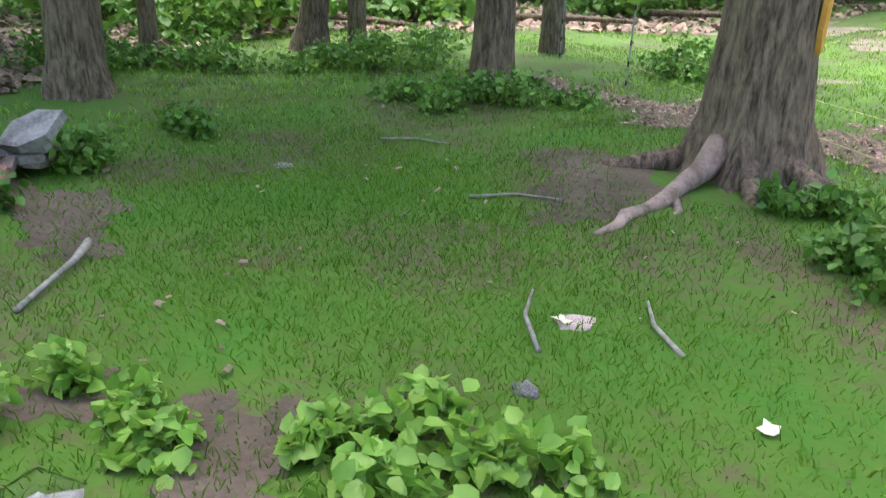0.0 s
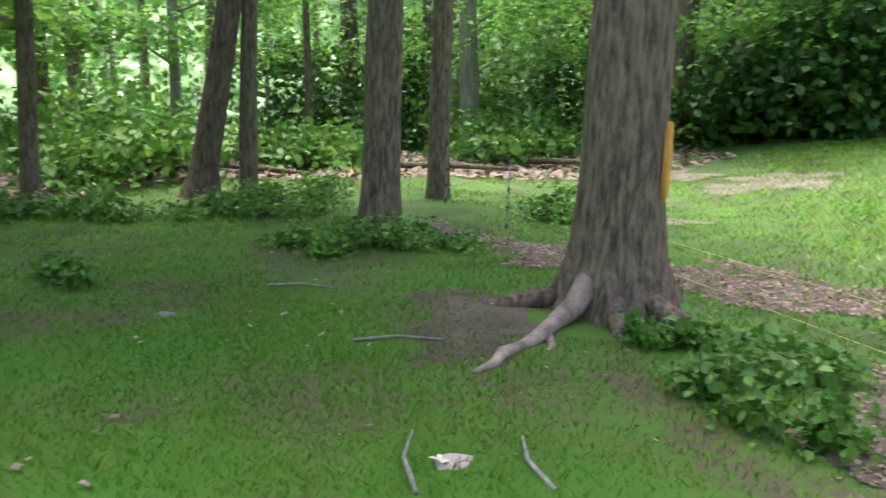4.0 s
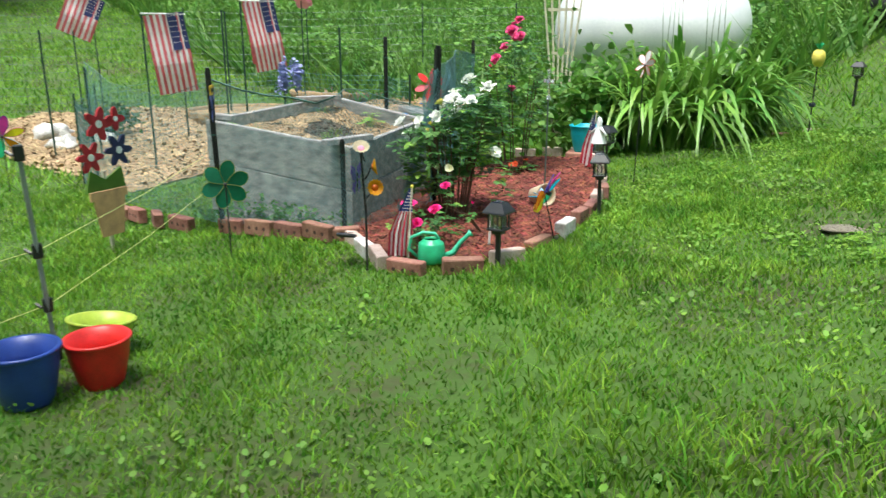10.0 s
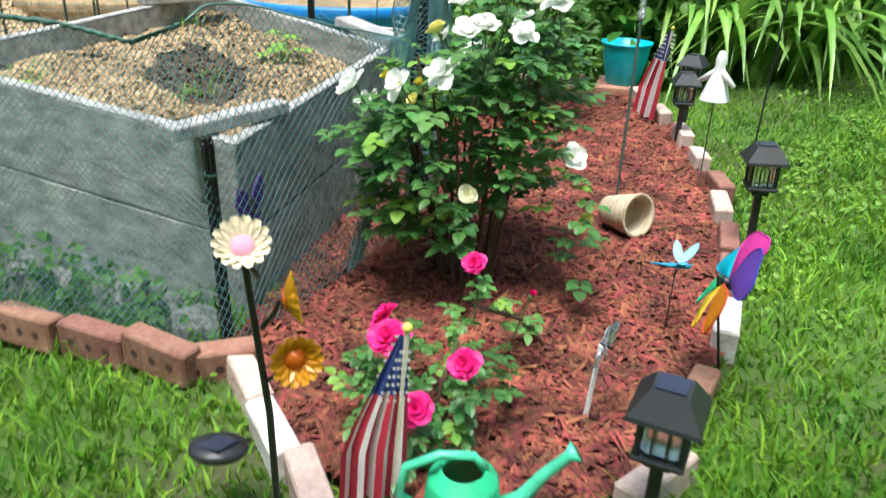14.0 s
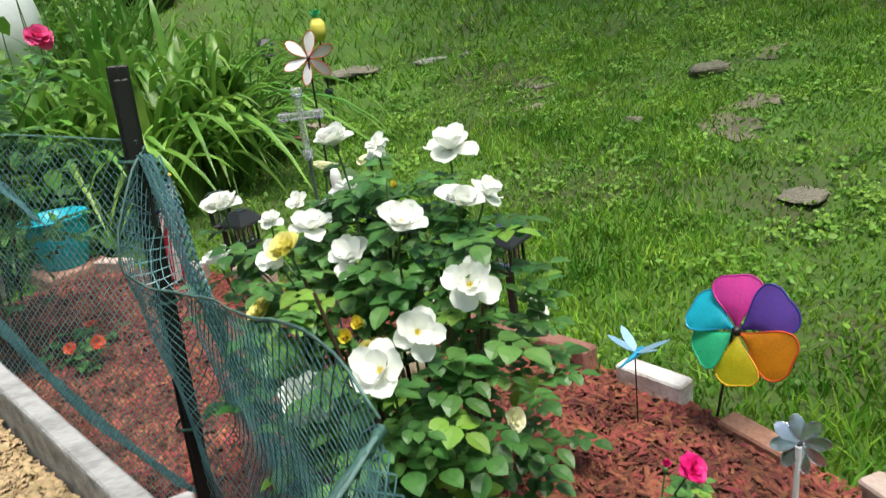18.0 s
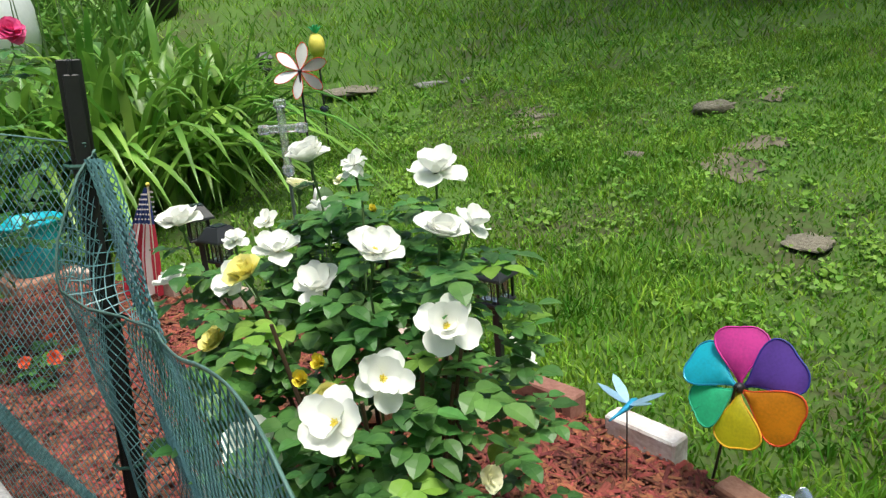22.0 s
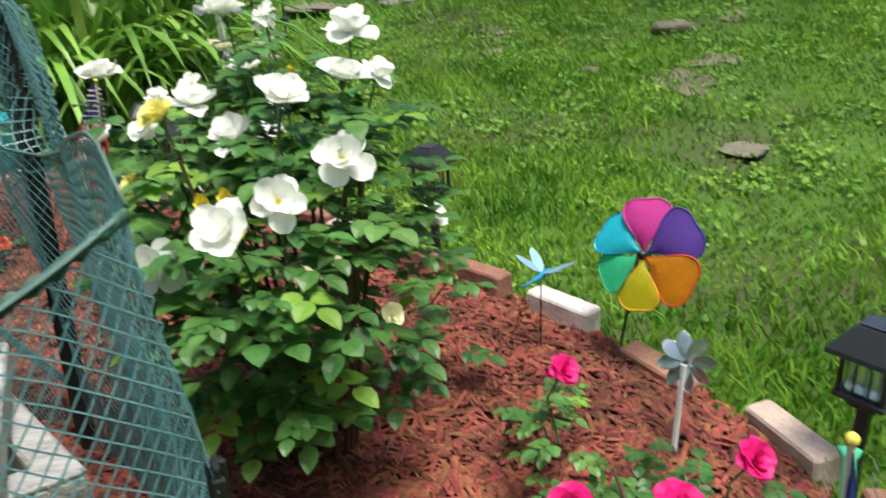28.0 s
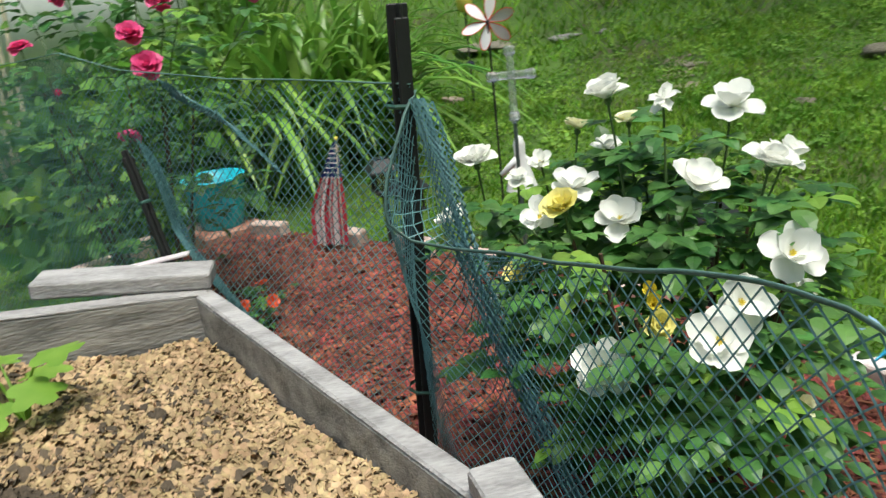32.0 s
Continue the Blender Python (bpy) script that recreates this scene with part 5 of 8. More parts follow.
    lay("left_wall", Geo().box(0.08, dep, hh(x0), T(x0 + 0.04, dep / 2, 0)), M_SIDING, t)
    lay("roof", Geo().add([(0.12, -0.3, hl + 0.0), (w + 0.25, -0.3, hr + 0.04), (w + 0.25, dep + 0.3, hr + 0.04), (0.12, dep + 0.3, hl), (0.12, -0.3, hl + 0.09), (w + 0.25, -0.3, hr + 0.11), (w + 0.25, dep + 0.3, hr + 0.11), (0.12, dep + 0.3, hl + 0.09)],
                           [(3, 2, 1, 0), (4, 5, 6, 7), (0, 1, 5, 4), (1, 2, 6, 5), (2, 3, 7, 6), (3, 0, 4, 7)]), M_ROOF, t, "dark sloping roof")
    single("leaning_board", Geo().box(0.16, 0.035, 1.05, None, 0.004), M_RIMWOOD, "pale board leaning against the red door", "board", m=T(*(T(a.x, a.y, z, 0, 0, ang) @ Vector((0.72, -0.45, 0.0))), -18, 18, ang))


shed()


# ---- poultry pen ----
def pen():
    t = thing("netted_pen", "fenced pen roofed with sagging dark bird netting on poles", "pen")
    front = [Vector(p) for p in ((13.03, 7.07, 2.99), (13.67, 4.73, 2.65), (14.41, 2.85, 2.57), (15.53, 1.28, 2.71), (16.95, -0.06, 2.92))]
    middle = [Vector(p) for p in ((16.32, 7.02, 3.77), (16.01, 4.02, 2.90), (16.74, 2.71, 2.88), (18.29, 1.24, 3.13), (19.98, -0.18, 3.56))]
    back = [Vector(p) for p in ((16.32, 7.02, 3.77), (17.4, 5.5, 3.60), (18.67, 3.97, 3.53), (19.27, 1.42, 3.40), (19.98, -0.18, 3.56))]
    ground = lambda line: [Vector((p.x, p.y, gz(p.x, p.y))) for p in line]

    def at(line, u):
        """A point on a smooth line through five points."""
        k = min(int(u * 4), 3)
        w = u * 4 - k
        p = [line[max(0, k - 1)], line[k], line[k + 1], line[min(4, k + 2)]]
        return 0.5 * ((2 * p[1]) + (p[2] - p[0]) * w + (2 * p[0] - 5 * p[1] + 4 * p[2] - p[3]) * w * w + (3 * p[1] - p[0] - 3 * p[2] + p[3]) * w ** 3)

    def net_sheet(a, b, nu, nv, sag, label):
        g = Geo()
        grid = [[at(a, i / nu).lerp(at(b, i / nu), j / nv) - Vector((0, 0, sag * math.sin(math.pi * j / nv) + 0.05 * noise.noise(Vector((i * 0.3, j * 0.4, sag * 9))))) for j in range(nv + 1)] for i in range(nu + 1)]
        r = 0.005 if "side" in label else 0.011
        for row in grid:
            g.tube(row, r, 3, cap=False)
        for j in range(1, nv):
            g.tube([row[j] for row in grid], r, 3, cap=False)
        part("netting", g, M_AVNET, t, label)

    five = lambda a, b: [a.lerp(b, k / 4) for k in range(5)]
    net_sheet(front, middle, 84, 26, 0.22, "dark sagging bird netting")
    net_sheet(middle, back, 84, 14, 0.10, "dark sagging bird netting")
    net_sheet(front, ground(front), 64, 9, 0.0, "dark wire side of the pen")
    net_sheet(back, ground(back), 50, 9, 0.0, "dark wire side of the pen")
    for a, b in ((front[0], back[0]), (front[4], back[4])):
        net_sheet(five(a, b), ground(five(a, b)), 14, 9, 0.0, "dark wire side of the pen")
        part("edge_rope", Geo().tube([at(five(a, b), k / 10) for k in range(11)], 0.011, 5), M_POST, t, "pale rope along the netting edge", True)
    for line in (front, middle, back):
        part("edge_rope", Geo().tube([at(line, k / 24) for k in range(25)], 0.013, 6), M_POST, t, "bunched pale netting edge", True)
    part("edge_rope", Geo().tube([at(front, k / 24) + Vector((0.25, 0.1, 0.02 - 0.06 * math.sin(k))) for k in range(25)], 0.022, 6), M_AVNET, t, "bunched dark netting edge", True)
    for p in (front[0], front[2], front[4], middle[2], back[0], back[2], back[4]):
        part("pole", Geo().tube([(p.x, p.y, gz(p.x, p.y) - 0.05), p + Vector((0, 0, 0.05))], [0.03, 0.022], 7), M_BARK, t)
    x, y = 15.5, 5.1
    k = thing("coop", "small wooden animal hut with slanted boards", "coop", T(x, y, gz(x, y), 0, 0, -62))
    part("hut_body", Geo().box(1.3, 1.0, 0.75, T(0, 0, 0.1), 0.01), M_LOG, k, "dark brown board hut")
    part("hut_roof", Geo().box(1.6, 1.3, 0.05, T(0, 0, 0.88, 0, 8, 0)), M_RIMWOOD, k, "pale board roof")
    part("ramp", Geo().box(1.3, 0.22, 0.04, T(-1.0, -0.3, 0.25, 0, -32, 0)), M_RIMWOOD, k)
    part("leg", Geo().box(0.1, 0.1, 0.2, T(0.55, 0.4, -0.02)), M_POST, k)
    part("leg", Geo().box(0.1, 0.1, 0.2, T(-0.55, 0.4, -0.02)), M_POST, k)


pen()


def kids_table():
    x, y = 12.1, 2.05
    t = thing("picnic_table", "small plastic picnic table, yellow top, coloured benches, blue legs", "table", T(x, y, gz(x, y), 0, 0, -72))
    part("tabletop", Geo().box(0.95, 0.46, 0.05, T(0, 0, 0.43), 0.02), M_CANVAS, t, "yellow table top")
    for s, m, lab in ((-1, M_RED, "red bench"), (1, M_PWGREEN, "green bench")):
        part("bench", Geo().box(0.95, 0.2, 0.05, T(0, 0.44 * s, 0.24), 0.02), m, t, lab)
    for sx in (-0.36, 0.36):
        part("cross_beam", Geo().box(0.08, 0.9, 0.06, T(sx, 0, 0.18), 0.015), M_PWBLUE, t)
        for sy in (-0.42, 0.42):
            part("leg", Geo().box(0.16, 0.16, 0.22, T(sx, sy, 0), 0.03), M_PWBLUE, t, "chunky blue leg")
        part("support", Geo().box(0.07, 0.3, 0.26, T(sx, 0, 0.2), 0.015), M_PWBLUE, t)


kids_table()
single("fire_ring", Geo().lathe([(0.42, 0), (0.44, 0.27), (0.46, 0.28), (0.46, 0.25), (0.445, 0.0), (0.40, 0.0), (0.38, 0.03), (0.40, 0.27), (0.44, 0.27)], 28), M_RUST, "rusty round steel fire ring in the grass", "fire ring", smooth=True, m=T(11.6, -1.0, gz(11.6, -1.0) - 0.04))


# ---- electric fence ----
def step_post(x, y, lean=(0, 0), h=0.84, material=None):
    t = thing("fence_post", "slim grey step-in electric fence post with black clips", "fence post", T(x, y, gz(x, y)), group="electric fence posts")
    g = Geo().tube([(0, 0, -0.05), (lean[0] * h, lean[1] * h, h)], 0.0085, 6)
    part("rod", g, material or M_POSTGREY, t)
    for z in (0.06, 0.26, 0.47, h - 0.02):
        part("clip", Geo().box(0.022, 0.034, 0.055, T(lean[0] * z, lean[1] * z, z - 0.02), 0.005).tube([(lean[0] * z, lean[1] * z + 0.02, z), (lean[0] * z + 0.02, lean[1] * z + 0.035, z + 0.014)], 0.006, 5), M_BLACK, t, "black wire clip")
    return t


FENCE = [(-2.86, 7.8), (-1.81, 6.1), (0.60, 1.22), (1.58, -0.42), (2.36, -1.74), (3.21, -3.40), (4.72, -4.56)]
for i, (x, y) in enumerate(FENCE[:-1]):
    step_post(x, y, ((0.02, -0.03), (0.02, 0), (0.03, 0.0), (0.02, 0.03), (-0.2, 0.1), (-0.12, 0.05))[i])
step_post(5.15, -2.5, (0.01, 0), 1.0)
step_post(8.35, -1.4, (-0.08, 0.0), 0.8)
for z in (0.26, 0.47):
    for (x0, y0), (x1, y1) in zip(FENCE[:-1], FENCE[1:]):
        a, b = Vector((x0, y0, gz(x0, y0) + z)), Vector((x1, y1, gz(x1, y1) + z))
        single("electric_twine", Geo().tube([a, a.lerp(b, 0.5) - Vector((0, 0, 0.015)), b], 0.0018, 4), M_ROPE, "thin yellow electric fence twine between posts", "wire")
for z, k in ((0.47, 0.16), (0.26, 0.24)):
    a, b = Vector((1.58, -0.42, z + gz(1.58, -0.42))), Vector((2.36, -1.74, z + gz(2.36, -1.74)))
    d = (b - a).normalized()
    p = a + d * k
    it = thing("gate_spring", "yellow sleeved fence spring on the twine", "insulator")
    part("sleeve", Geo().tube([p, p + d * 0.03, p + d * 0.18, p + d * 0.21], [0.006, 0.011, 0.011, 0.006], 8), M_INSUL, it, smooth=True)
    part("hook", Geo().tube([p - d * 0.05, p], [0.006, 0.008], 6), M_WHITE, it)


# ---- garden fence of stakes and wire ----
def stake(x, y, h, r=0.011, material=None, lean=(0, 0), label="dark garden stake pushed into the ground"):
    return single("garden_stake", Geo().tube([(0, 0, -0.05), (lean[0] * h, lean[1] * h, h)], r, 6), material or M_GREENSTAKE, label, "stake", "garden stakes", m=T(x, y, gz(x, y)))


FARFENCE = [(8.3, -3.0), (10.9, -3.1), (11.6, -4.2), (11.4, -5.6), (11.9, -7.0), (11.0, -8.6), (9.6, -9.8), (8.2, -10.4), (6.6, -10.2)]
MIDFENCE = [(6.1, -4.25), (7.3, -4.4), (8.3, -4.8), (8.9, -5.9), (8.6, -7.0), (7.0, -7.4), (6.0, -7.0)]


def wire_fence(name, pts, h, rows, gap, material, label, sag=0.02, r=0.0022):
    t = thing(name, label, "fence")
    g = Geo()
    P3 = [Vector((x, y, gz(x, y))) for x, y in pts]
    for a, b in zip(P3[:-1], P3[1:]):
        n = max(2, int((b - a).length / gap))
        for k in range(n):
            p = a.lerp(b, k / n)
            g.tube([p + Vector((0, 0, 0.02)), p + Vector((0, 0, h))], r * 0.8, 3, cap=False)
        for j in range(rows + 1):
            z = 0.03 + (h - 0.03) * j / rows
            g.tube([a + Vector((0, 0, z)), a.lerp(b, 0.5) + Vector((0, 0, z - sag)), b + Vector((0, 0, z))], r, 3, cap=False)
    part("mesh", g, material, t)
    for p in P3:
        part("post", Geo().tube([p - Vector((0, 0, 0.1)), p + Vector((0, 0, h + 0.06))], 0.009, 6), M_GREENSTAKE, t, "dark green steel post")
    return t


wire_fence("wire_fence", FARFENCE, 1.25, 12, 0.12, M_WIRE, "thin green wire garden fence on steel posts")
wire_fence("net_fence", MIDFENCE, 0.72, 14, 0.05, M_NET, "low green plastic net fence round wood chips", 0.03, 0.0018)
for x, y, h in ((7.0, -2.86, 1.25), (6.1, -4.25, 1.02), (9.0, -4.5, 1.3), (10.2, -3.4, 1.3), (8.4, -6.2, 1.4), (9.8, -6.8, 1.4), (7.6, -7.2, 1.2)):
    stake(x, y, h)

# ---- netting round the planter ----
def net_panel(name, tops, bottoms, nu, nv, r, material, label, bulge=(0, 0, 0), parent=None, wave=0.012):
    """Diamond netting hung between a top line and a bottom line."""
    def along(line, u):
        steps = [(Vector(b) - Vector(a)).length for a, b in zip(line, line[1:])]
        run, i = u * sum(steps), 0
        while i < len(steps) - 1 and run > steps[i]:
            run, i = run - steps[i], i + 1
        return Vector(line[i]).lerp(Vector(line[i + 1]), min(1, run / steps[i]))

    grid = {}
    for i in range(nu + 1):
        for j in range(nv + 1):
            u, w = i / nu, j / nv
            p = along(bottoms, u).lerp(along(tops, u), w) + Vector(bulge) * (4 * u * (1 - u)) * (0.35 + 0.65 * math.sin(math.pi * w))
            p += Vector((noise.noise(Vector((u * 5, w * 4, 1))), noise.noise(Vector((u * 5, w * 4, 7))), 0.4 * noise.noise(Vector((u * 7, w * 5, 3))))) * wave
            grid[i, j] = p
    g = Geo()
    for s in (1, -1):
        for i0 in range(-nv if s > 0 else 0, nu + 1 if s > 0 else nu + nv + 1):
            run = [grid[i0 + s * j, j] for j in range(nv + 1) if 0 <= i0 + s * j <= nu]
            if len(run) > 1:
                g.tube(run, r, 3, cap=False)
    ob = part("mesh", g, material, parent, label)
    if name == "fold":
        return ob
    part("hem_cord", Geo().tube([grid[i, nv] + Vector((0, 0, 0.004)) for i in range(nu + 1)], 0.0032, 6, flat=0.5), M_HEM, parent, "grey-green woven hem ribbon", True)
    return ob


net = thing("plastic_netting", "green plastic diamond netting draped between black stakes", "netting")
HEM = [(4.125, -5.887, 0.932), (4.153, -5.862, 0.905), (4.181, -5.847, 0.853), (4.204, -5.838, 0.800), (4.211, -5.827, 0.735), (4.171, -5.818, 0.697), (4.109, -5.778, 0.688), (4.031, -5.483, 0.752), (3.974, -5.267, 0.814), (3.945, -5.157, 0.836), (3.925, -5.080, 0.840), (3.908, -5.025, 0.808)]
FOOT = [(4.215, -5.925, 0.04), (4.21, -5.915, 0.04), (4.205, -5.905, 0.04), (4.185, -5.88, 0.04), (4.160, -5.85, 0.04), (4.110, -5.78, 0.04), (4.060, -5.66, 0.04), (3.990, -5.49, 0.04), (3.930, -5.31, 0.04), (3.890, -5.18, 0.04), (3.860, -5.08, 0.04), (3.850, -5.00, 0.04)]
net_panel("a", HEM, FOOT, 44, 27, 0.0011, M_NET, "", (0, 0, 0), net)
net_panel("fold", HEM[:8], [(4.126, -5.89, 0.93), (4.124, -5.897, 0.905), (4.121, -5.897, 0.86), (4.118, -5.898, 0.805), (4.112, -5.898, 0.74), (4.104, -5.898, 0.665), (4.088, -5.890, 0.60), (4.072, -5.87, 0.535)], 22, 4, 0.0011, M_NET, "loose flap of netting", (0, 0, 0), net, 0.004)
net_panel("b", [(4.135, -5.875, 0.945), (4.46, -6.23, 0.962), (4.72, -6.50, 0.99), (4.90, -6.65, 1.04), (5.35, -7.2, 1.0), (5.9, -7.7, 0.98)],
          [(4.24, -5.94, 0.05), (4.53, -6.26, 0.05), (4.77, -6.52, 0.05), (4.95, -6.72, 0.05), (5.4, -7.25, 0.06), (5.95, -7.75, 0.08)], 110, 42, 0.0010, M_NET, "", (0, 0, 0), net)
SAG = [(3.908, -5.015, 0.808), (3.960, -4.978, 0.785), (4.005, -4.950, 0.766), (4.070, -4.905, 0.780), (4.140, -4.858, 0.795), (4.260, -4.776, 0.802), (4.400, -4.68, 0.83), (4.55, -4.58, 0.88)]
net_panel("c", SAG, [(3.85, -5.00, 0.04), (3.92, -4.96, 0.04), (3.97, -4.925, 0.04), (4.05, -4.88, 0.04), (4.13, -4.83, 0.04), (4.26, -4.745, 0.04), (4.40, -4.65, 0.04), (4.55, -4.555, 0.04)], 42, 36, 0.0009, M_NET, "", (0, 0, 0), net)
CORD = []
for i in range(71):
    k = i / 70 * (len(SAG) - 1)
    j = min(int(k), len(SAG) - 2)
    CORD.append(Vector(SAG[j]).lerp(Vector(SAG[j + 1]), k - j) + Vector((0, 0, 0.002 * math.sin(i * 1.9))))
part("hem_rope", Geo().tube(CORD, [0.0048 + 0.0012 * math.sin(i * 2.3) for i in range(71)], 7), M_NETCORD, net, "thick dark green gathered hem", True)
net_panel("d", [(4.55, -4.58, 0.88), (5.0, -4.45, 0.76), (5.6, -4.30, 0.82), (6.1, -4.25, 0.95)],
          [(4.55, -4.55, 0.04), (5.0, -4.40, 0.04), (5.6, -4.26, 0.04), (6.1, -4.22, 0.04)], 70, 34, 0.0009, M_NET, "", (0, 0.02, 0), net)
FOLD = [(4.128, -5.865, 0.925), (4.110, -5.82, 0.79), (4.085, -5.76, 0.64), (4.040, -5.66, 0.46), (3.985, -5.55, 0.29), (3.935, -5.44, 0.12)]
for k, (dx, w, wave) in enumerate(((0.0, 1.0, 0.006), (0.014, 0.85, 0.012))):
    prof = [0.12 + min(0.88, (0.925 - z) * 3.2) for x, y, z in FOLD]
    net_panel("fold", [(x - 0.012 - dx, y + 0.026 * w * q, z - 0.008 * k) for (x, y, z), q in zip(FOLD, prof)], [(x + 0.012 - dx, y - 0.055 * w * q, z) for (x, y, z), q in zip(FOLD, prof)], 64, 6, 0.0015, M_NET, "bunched netting fold", (0, 0, 0), net, wave)
for k in range(2):
    net_panel("fold", [(4.72, -6.46, 0.84 - 0.01 * k), (4.68, -6.42, 0.62), (4.56, -6.31, 0.42), (4.40, -6.14, 0.28), (4.25, -5.98, 0.19)], [(4.70, -6.49, 0.80), (4.65, -6.45, 0.56), (4.52, -6.34, 0.36), (4.36, -6.17, 0.22), (4.21, -6.01, 0.13)], 90, 7, 0.0015, M_NET, "bunched netting fold", (0, 0, 0), net, 0.008 + 0.004 * k)
for k in range(2):
    net_panel("fold", [(4.62, -6.35, 0.975), (4.50, -6.24, 0.90), (4.40, -6.13, 0.80)], [(4.60, -6.36, 0.93), (4.46, -6.26, 0.85), (4.38, -6.14, 0.77)], 40, 5, 0.0014, M_NET, "bunched netting fold", (0, 0, 0), net, 0.006 + 0.004 * k)


def black_stake(foot, top, w=0.026, turn=30, label="flat black steel garden stake holding netting"):
    """A ribbed steel stake from its foot in the ground to its top."""
    foot, top = Vector(foot), Vector(top)
    d = top - foot
    m = Matrix.Translation(foot) @ d.to_track_quat("Z", "Y").to_matrix().to_4x4() @ pose(0, 0, 0, 0, 0, turn)
    t = thing("fence_stake", label, "stake", m, "black net stakes")
    h = d.length
    part("bar", Geo().box(w, 0.006, h + 0.06, T(0, 0, -0.06), 0.002).box(0.006, w * 0.75, h + 0.06, T(0, 0, -0.06), 0.002), M_BLACKROUGH, t)
    part("flange", Geo().box(0.008, w * 0.5, h * 0.98, T(w * 0.42, 0, 0), 0.002).box(0.008, w * 0.5, h * 0.98, T(-w * 0.42, 0, 0), 0.002), M_BLACKROUGH, t)
    for k in range(3):
        part("wire_tie", Geo().lathe([(w * 0.62, -0.004), (w * 0.66, 0), (w * 0.62, 0.004)], 8, T(0, 0, h * (0.35 + 0.25 * k))), M_NETCORD, t)
    return t


black_stake((4.20, -5.90, 0.0), (4.137, -5.899, 1.075), 0.048, 12)
black_stake((3.905, -5.045, 0.0), (3.885, -5.035, 0.575), 0.024)
black_stake((4.55, -4.575, 0.0), (4.545, -4.555, 0.95), 0.026)
black_stake((4.60, -6.28, 0.0), (4.755, -6.465, 0.815), 0.026)
black_stake((5.72, -6.55, 0.0), (5.72, -6.55, 1.14), 0.03)
black_stake((5.95, -7.72, 0.0), (5.95, -7.72, 1.12), 0.03)


# ---- roses ----
def petal_patch(g, length, width, cup, a, tilt, z0=0.0, curl=0.0, n=5, ruffle=0.0, phase=0.0):
    """One cupped petal that starts at the flower's middle and points along a; ruffle waves its rim."""
    vs = []
    cols = (-1, -0.62, -0.25, 0.25, 0.62, 1)
    for i in range(n + 1):
        u = i / n
        wd = width / 2 * (0.24 + 0.76 * math.sin(math.pi / 2 * min(1, u / 0.62)) if u < 0.62 else math.sqrt(max(0, 1 - ((u - 0.62) / 0.46) ** 2)))
        for k in cols:
            x = u * length * (1 - 0.10 * k * k * u * u - (0.05 if i == n and abs(k) < 0.3 else 0))
            z = cup * (k * k) * wd + curl * u * u * length + ruffle * length * u * u * math.sin(3.1 * k + phase + 2 * u)
            y = k * wd
            x2, z2 = x * math.cos(tilt) - z * math.sin(tilt), x * math.sin(tilt) + z * math.cos(tilt)
            vs.append((x2 * math.cos(a) - y * math.sin(a), x2 * math.sin(a) + y * math.cos(a), z2 + z0))
    c = len(cols)
    fs = [(i * c + k, i * c + k + 1, i * c + k + 1 + c, i * c + k + c) for i in range(n) for k in range(c - 1)]
    g.add(vs, fs)


def bloom(material, layers, dia, seed, name="bloom", wide=0.5, loose=9, ruffle=0.03, curl=(-0.25, 0.05)):
    g, rr = Geo(), random.Random(seed)
    for n, tilt, size in layers:
        off = rr.uniform(0, 6.28)
        for k in range(n):
            petal_patch(g, dia / 2 * size * rr.uniform(0.9, 1.1), dia * wide * size * rr.uniform(0.85, 1.1), 0.34, off + 2 * math.pi * k / n + rr.uniform(-0.15, 0.15), math.radians(tilt + rr.uniform(-loose, loose)), 0.0, rr.uniform(*curl), 6, ruffle, rr.uniform(0, 6.28))
    return g.mesh(name, material, True)


OPEN = [bloom(M_WHITEPETAL, ((5, 10, 1.0), (3, 38, 0.84)), 0.112, s, wide=0.44, loose=14, ruffle=0.05, curl=(-0.05, 0.30)) for s in (1, 2, 3)] + [bloom(M_WHITEPETAL, ((4, 8, 1.0), (4, 44, 0.92), (2, 66, 0.7)), 0.110, 21, wide=0.46, loose=16, ruffle=0.05, curl=(-0.05, 0.3))]
CUPPED = [bloom(M_WHITEPETAL, ((4, 26, 1.05), (5, 56, 0.95), (5, 70, 0.8), (4, 80, 0.6)), 0.094, s, wide=0.6, loose=10, ruffle=0.05) for s in (4, 5)]
WILTED = bloom(M_WHITEPETAL, ((5, -35, 0.9), (4, 20, 0.8), (3, 60, 0.6)), 0.075, 31, wide=0.34, loose=30, ruffle=0.14)
CREAM = [bloom(M_YELLOWPETAL, ((5, 40, 1.0), (5, 62, 0.92), (4, 76, 0.75), (3, 84, 0.55)), 0.078, s, wide=0.62, ruffle=0.04) for s in (6, 7)]
PALECREAM = bloom(M_CREAMPETAL, ((5, 28, 1.0), (5, 50, 0.9), (4, 70, 0.7)), 0.08, 33, wide=0.58, loose=14, ruffle=0.05)
BUD = bloom(M_BUDYELLOW, ((4, 80, 1.0), (3, 84, 0.9)), 0.036, 8)
PINK = [bloom(M_PINKPETAL, ((7, 14, 1.0), (6, 32, 0.85), (6, 52, 0.65), (4, 72, 0.45)), 0.078, s) for s in (9, 10)]
PEONY = bloom(M_PALEPINK, ((8, 5, 1.0), (8, 30, 0.95), (8, 52, 0.8), (6, 72, 0.6)), 0.12, 12)
DEEPROSE = bloom(M_ROSEPINK, ((8, 8, 1.0), (8, 30, 0.92), (7, 52, 0.78), (5, 72, 0.55)), 0.11, 15)
PINKBUD = bloom(M_PINKPETAL, ((4, 78, 1.0), (3, 84, 0.9)), 0.04, 13)
ORANGE = bloom(M_ORANGEPETAL, ((7, 20, 1.0), (6, 48, 0.75)), 0.055, 14)
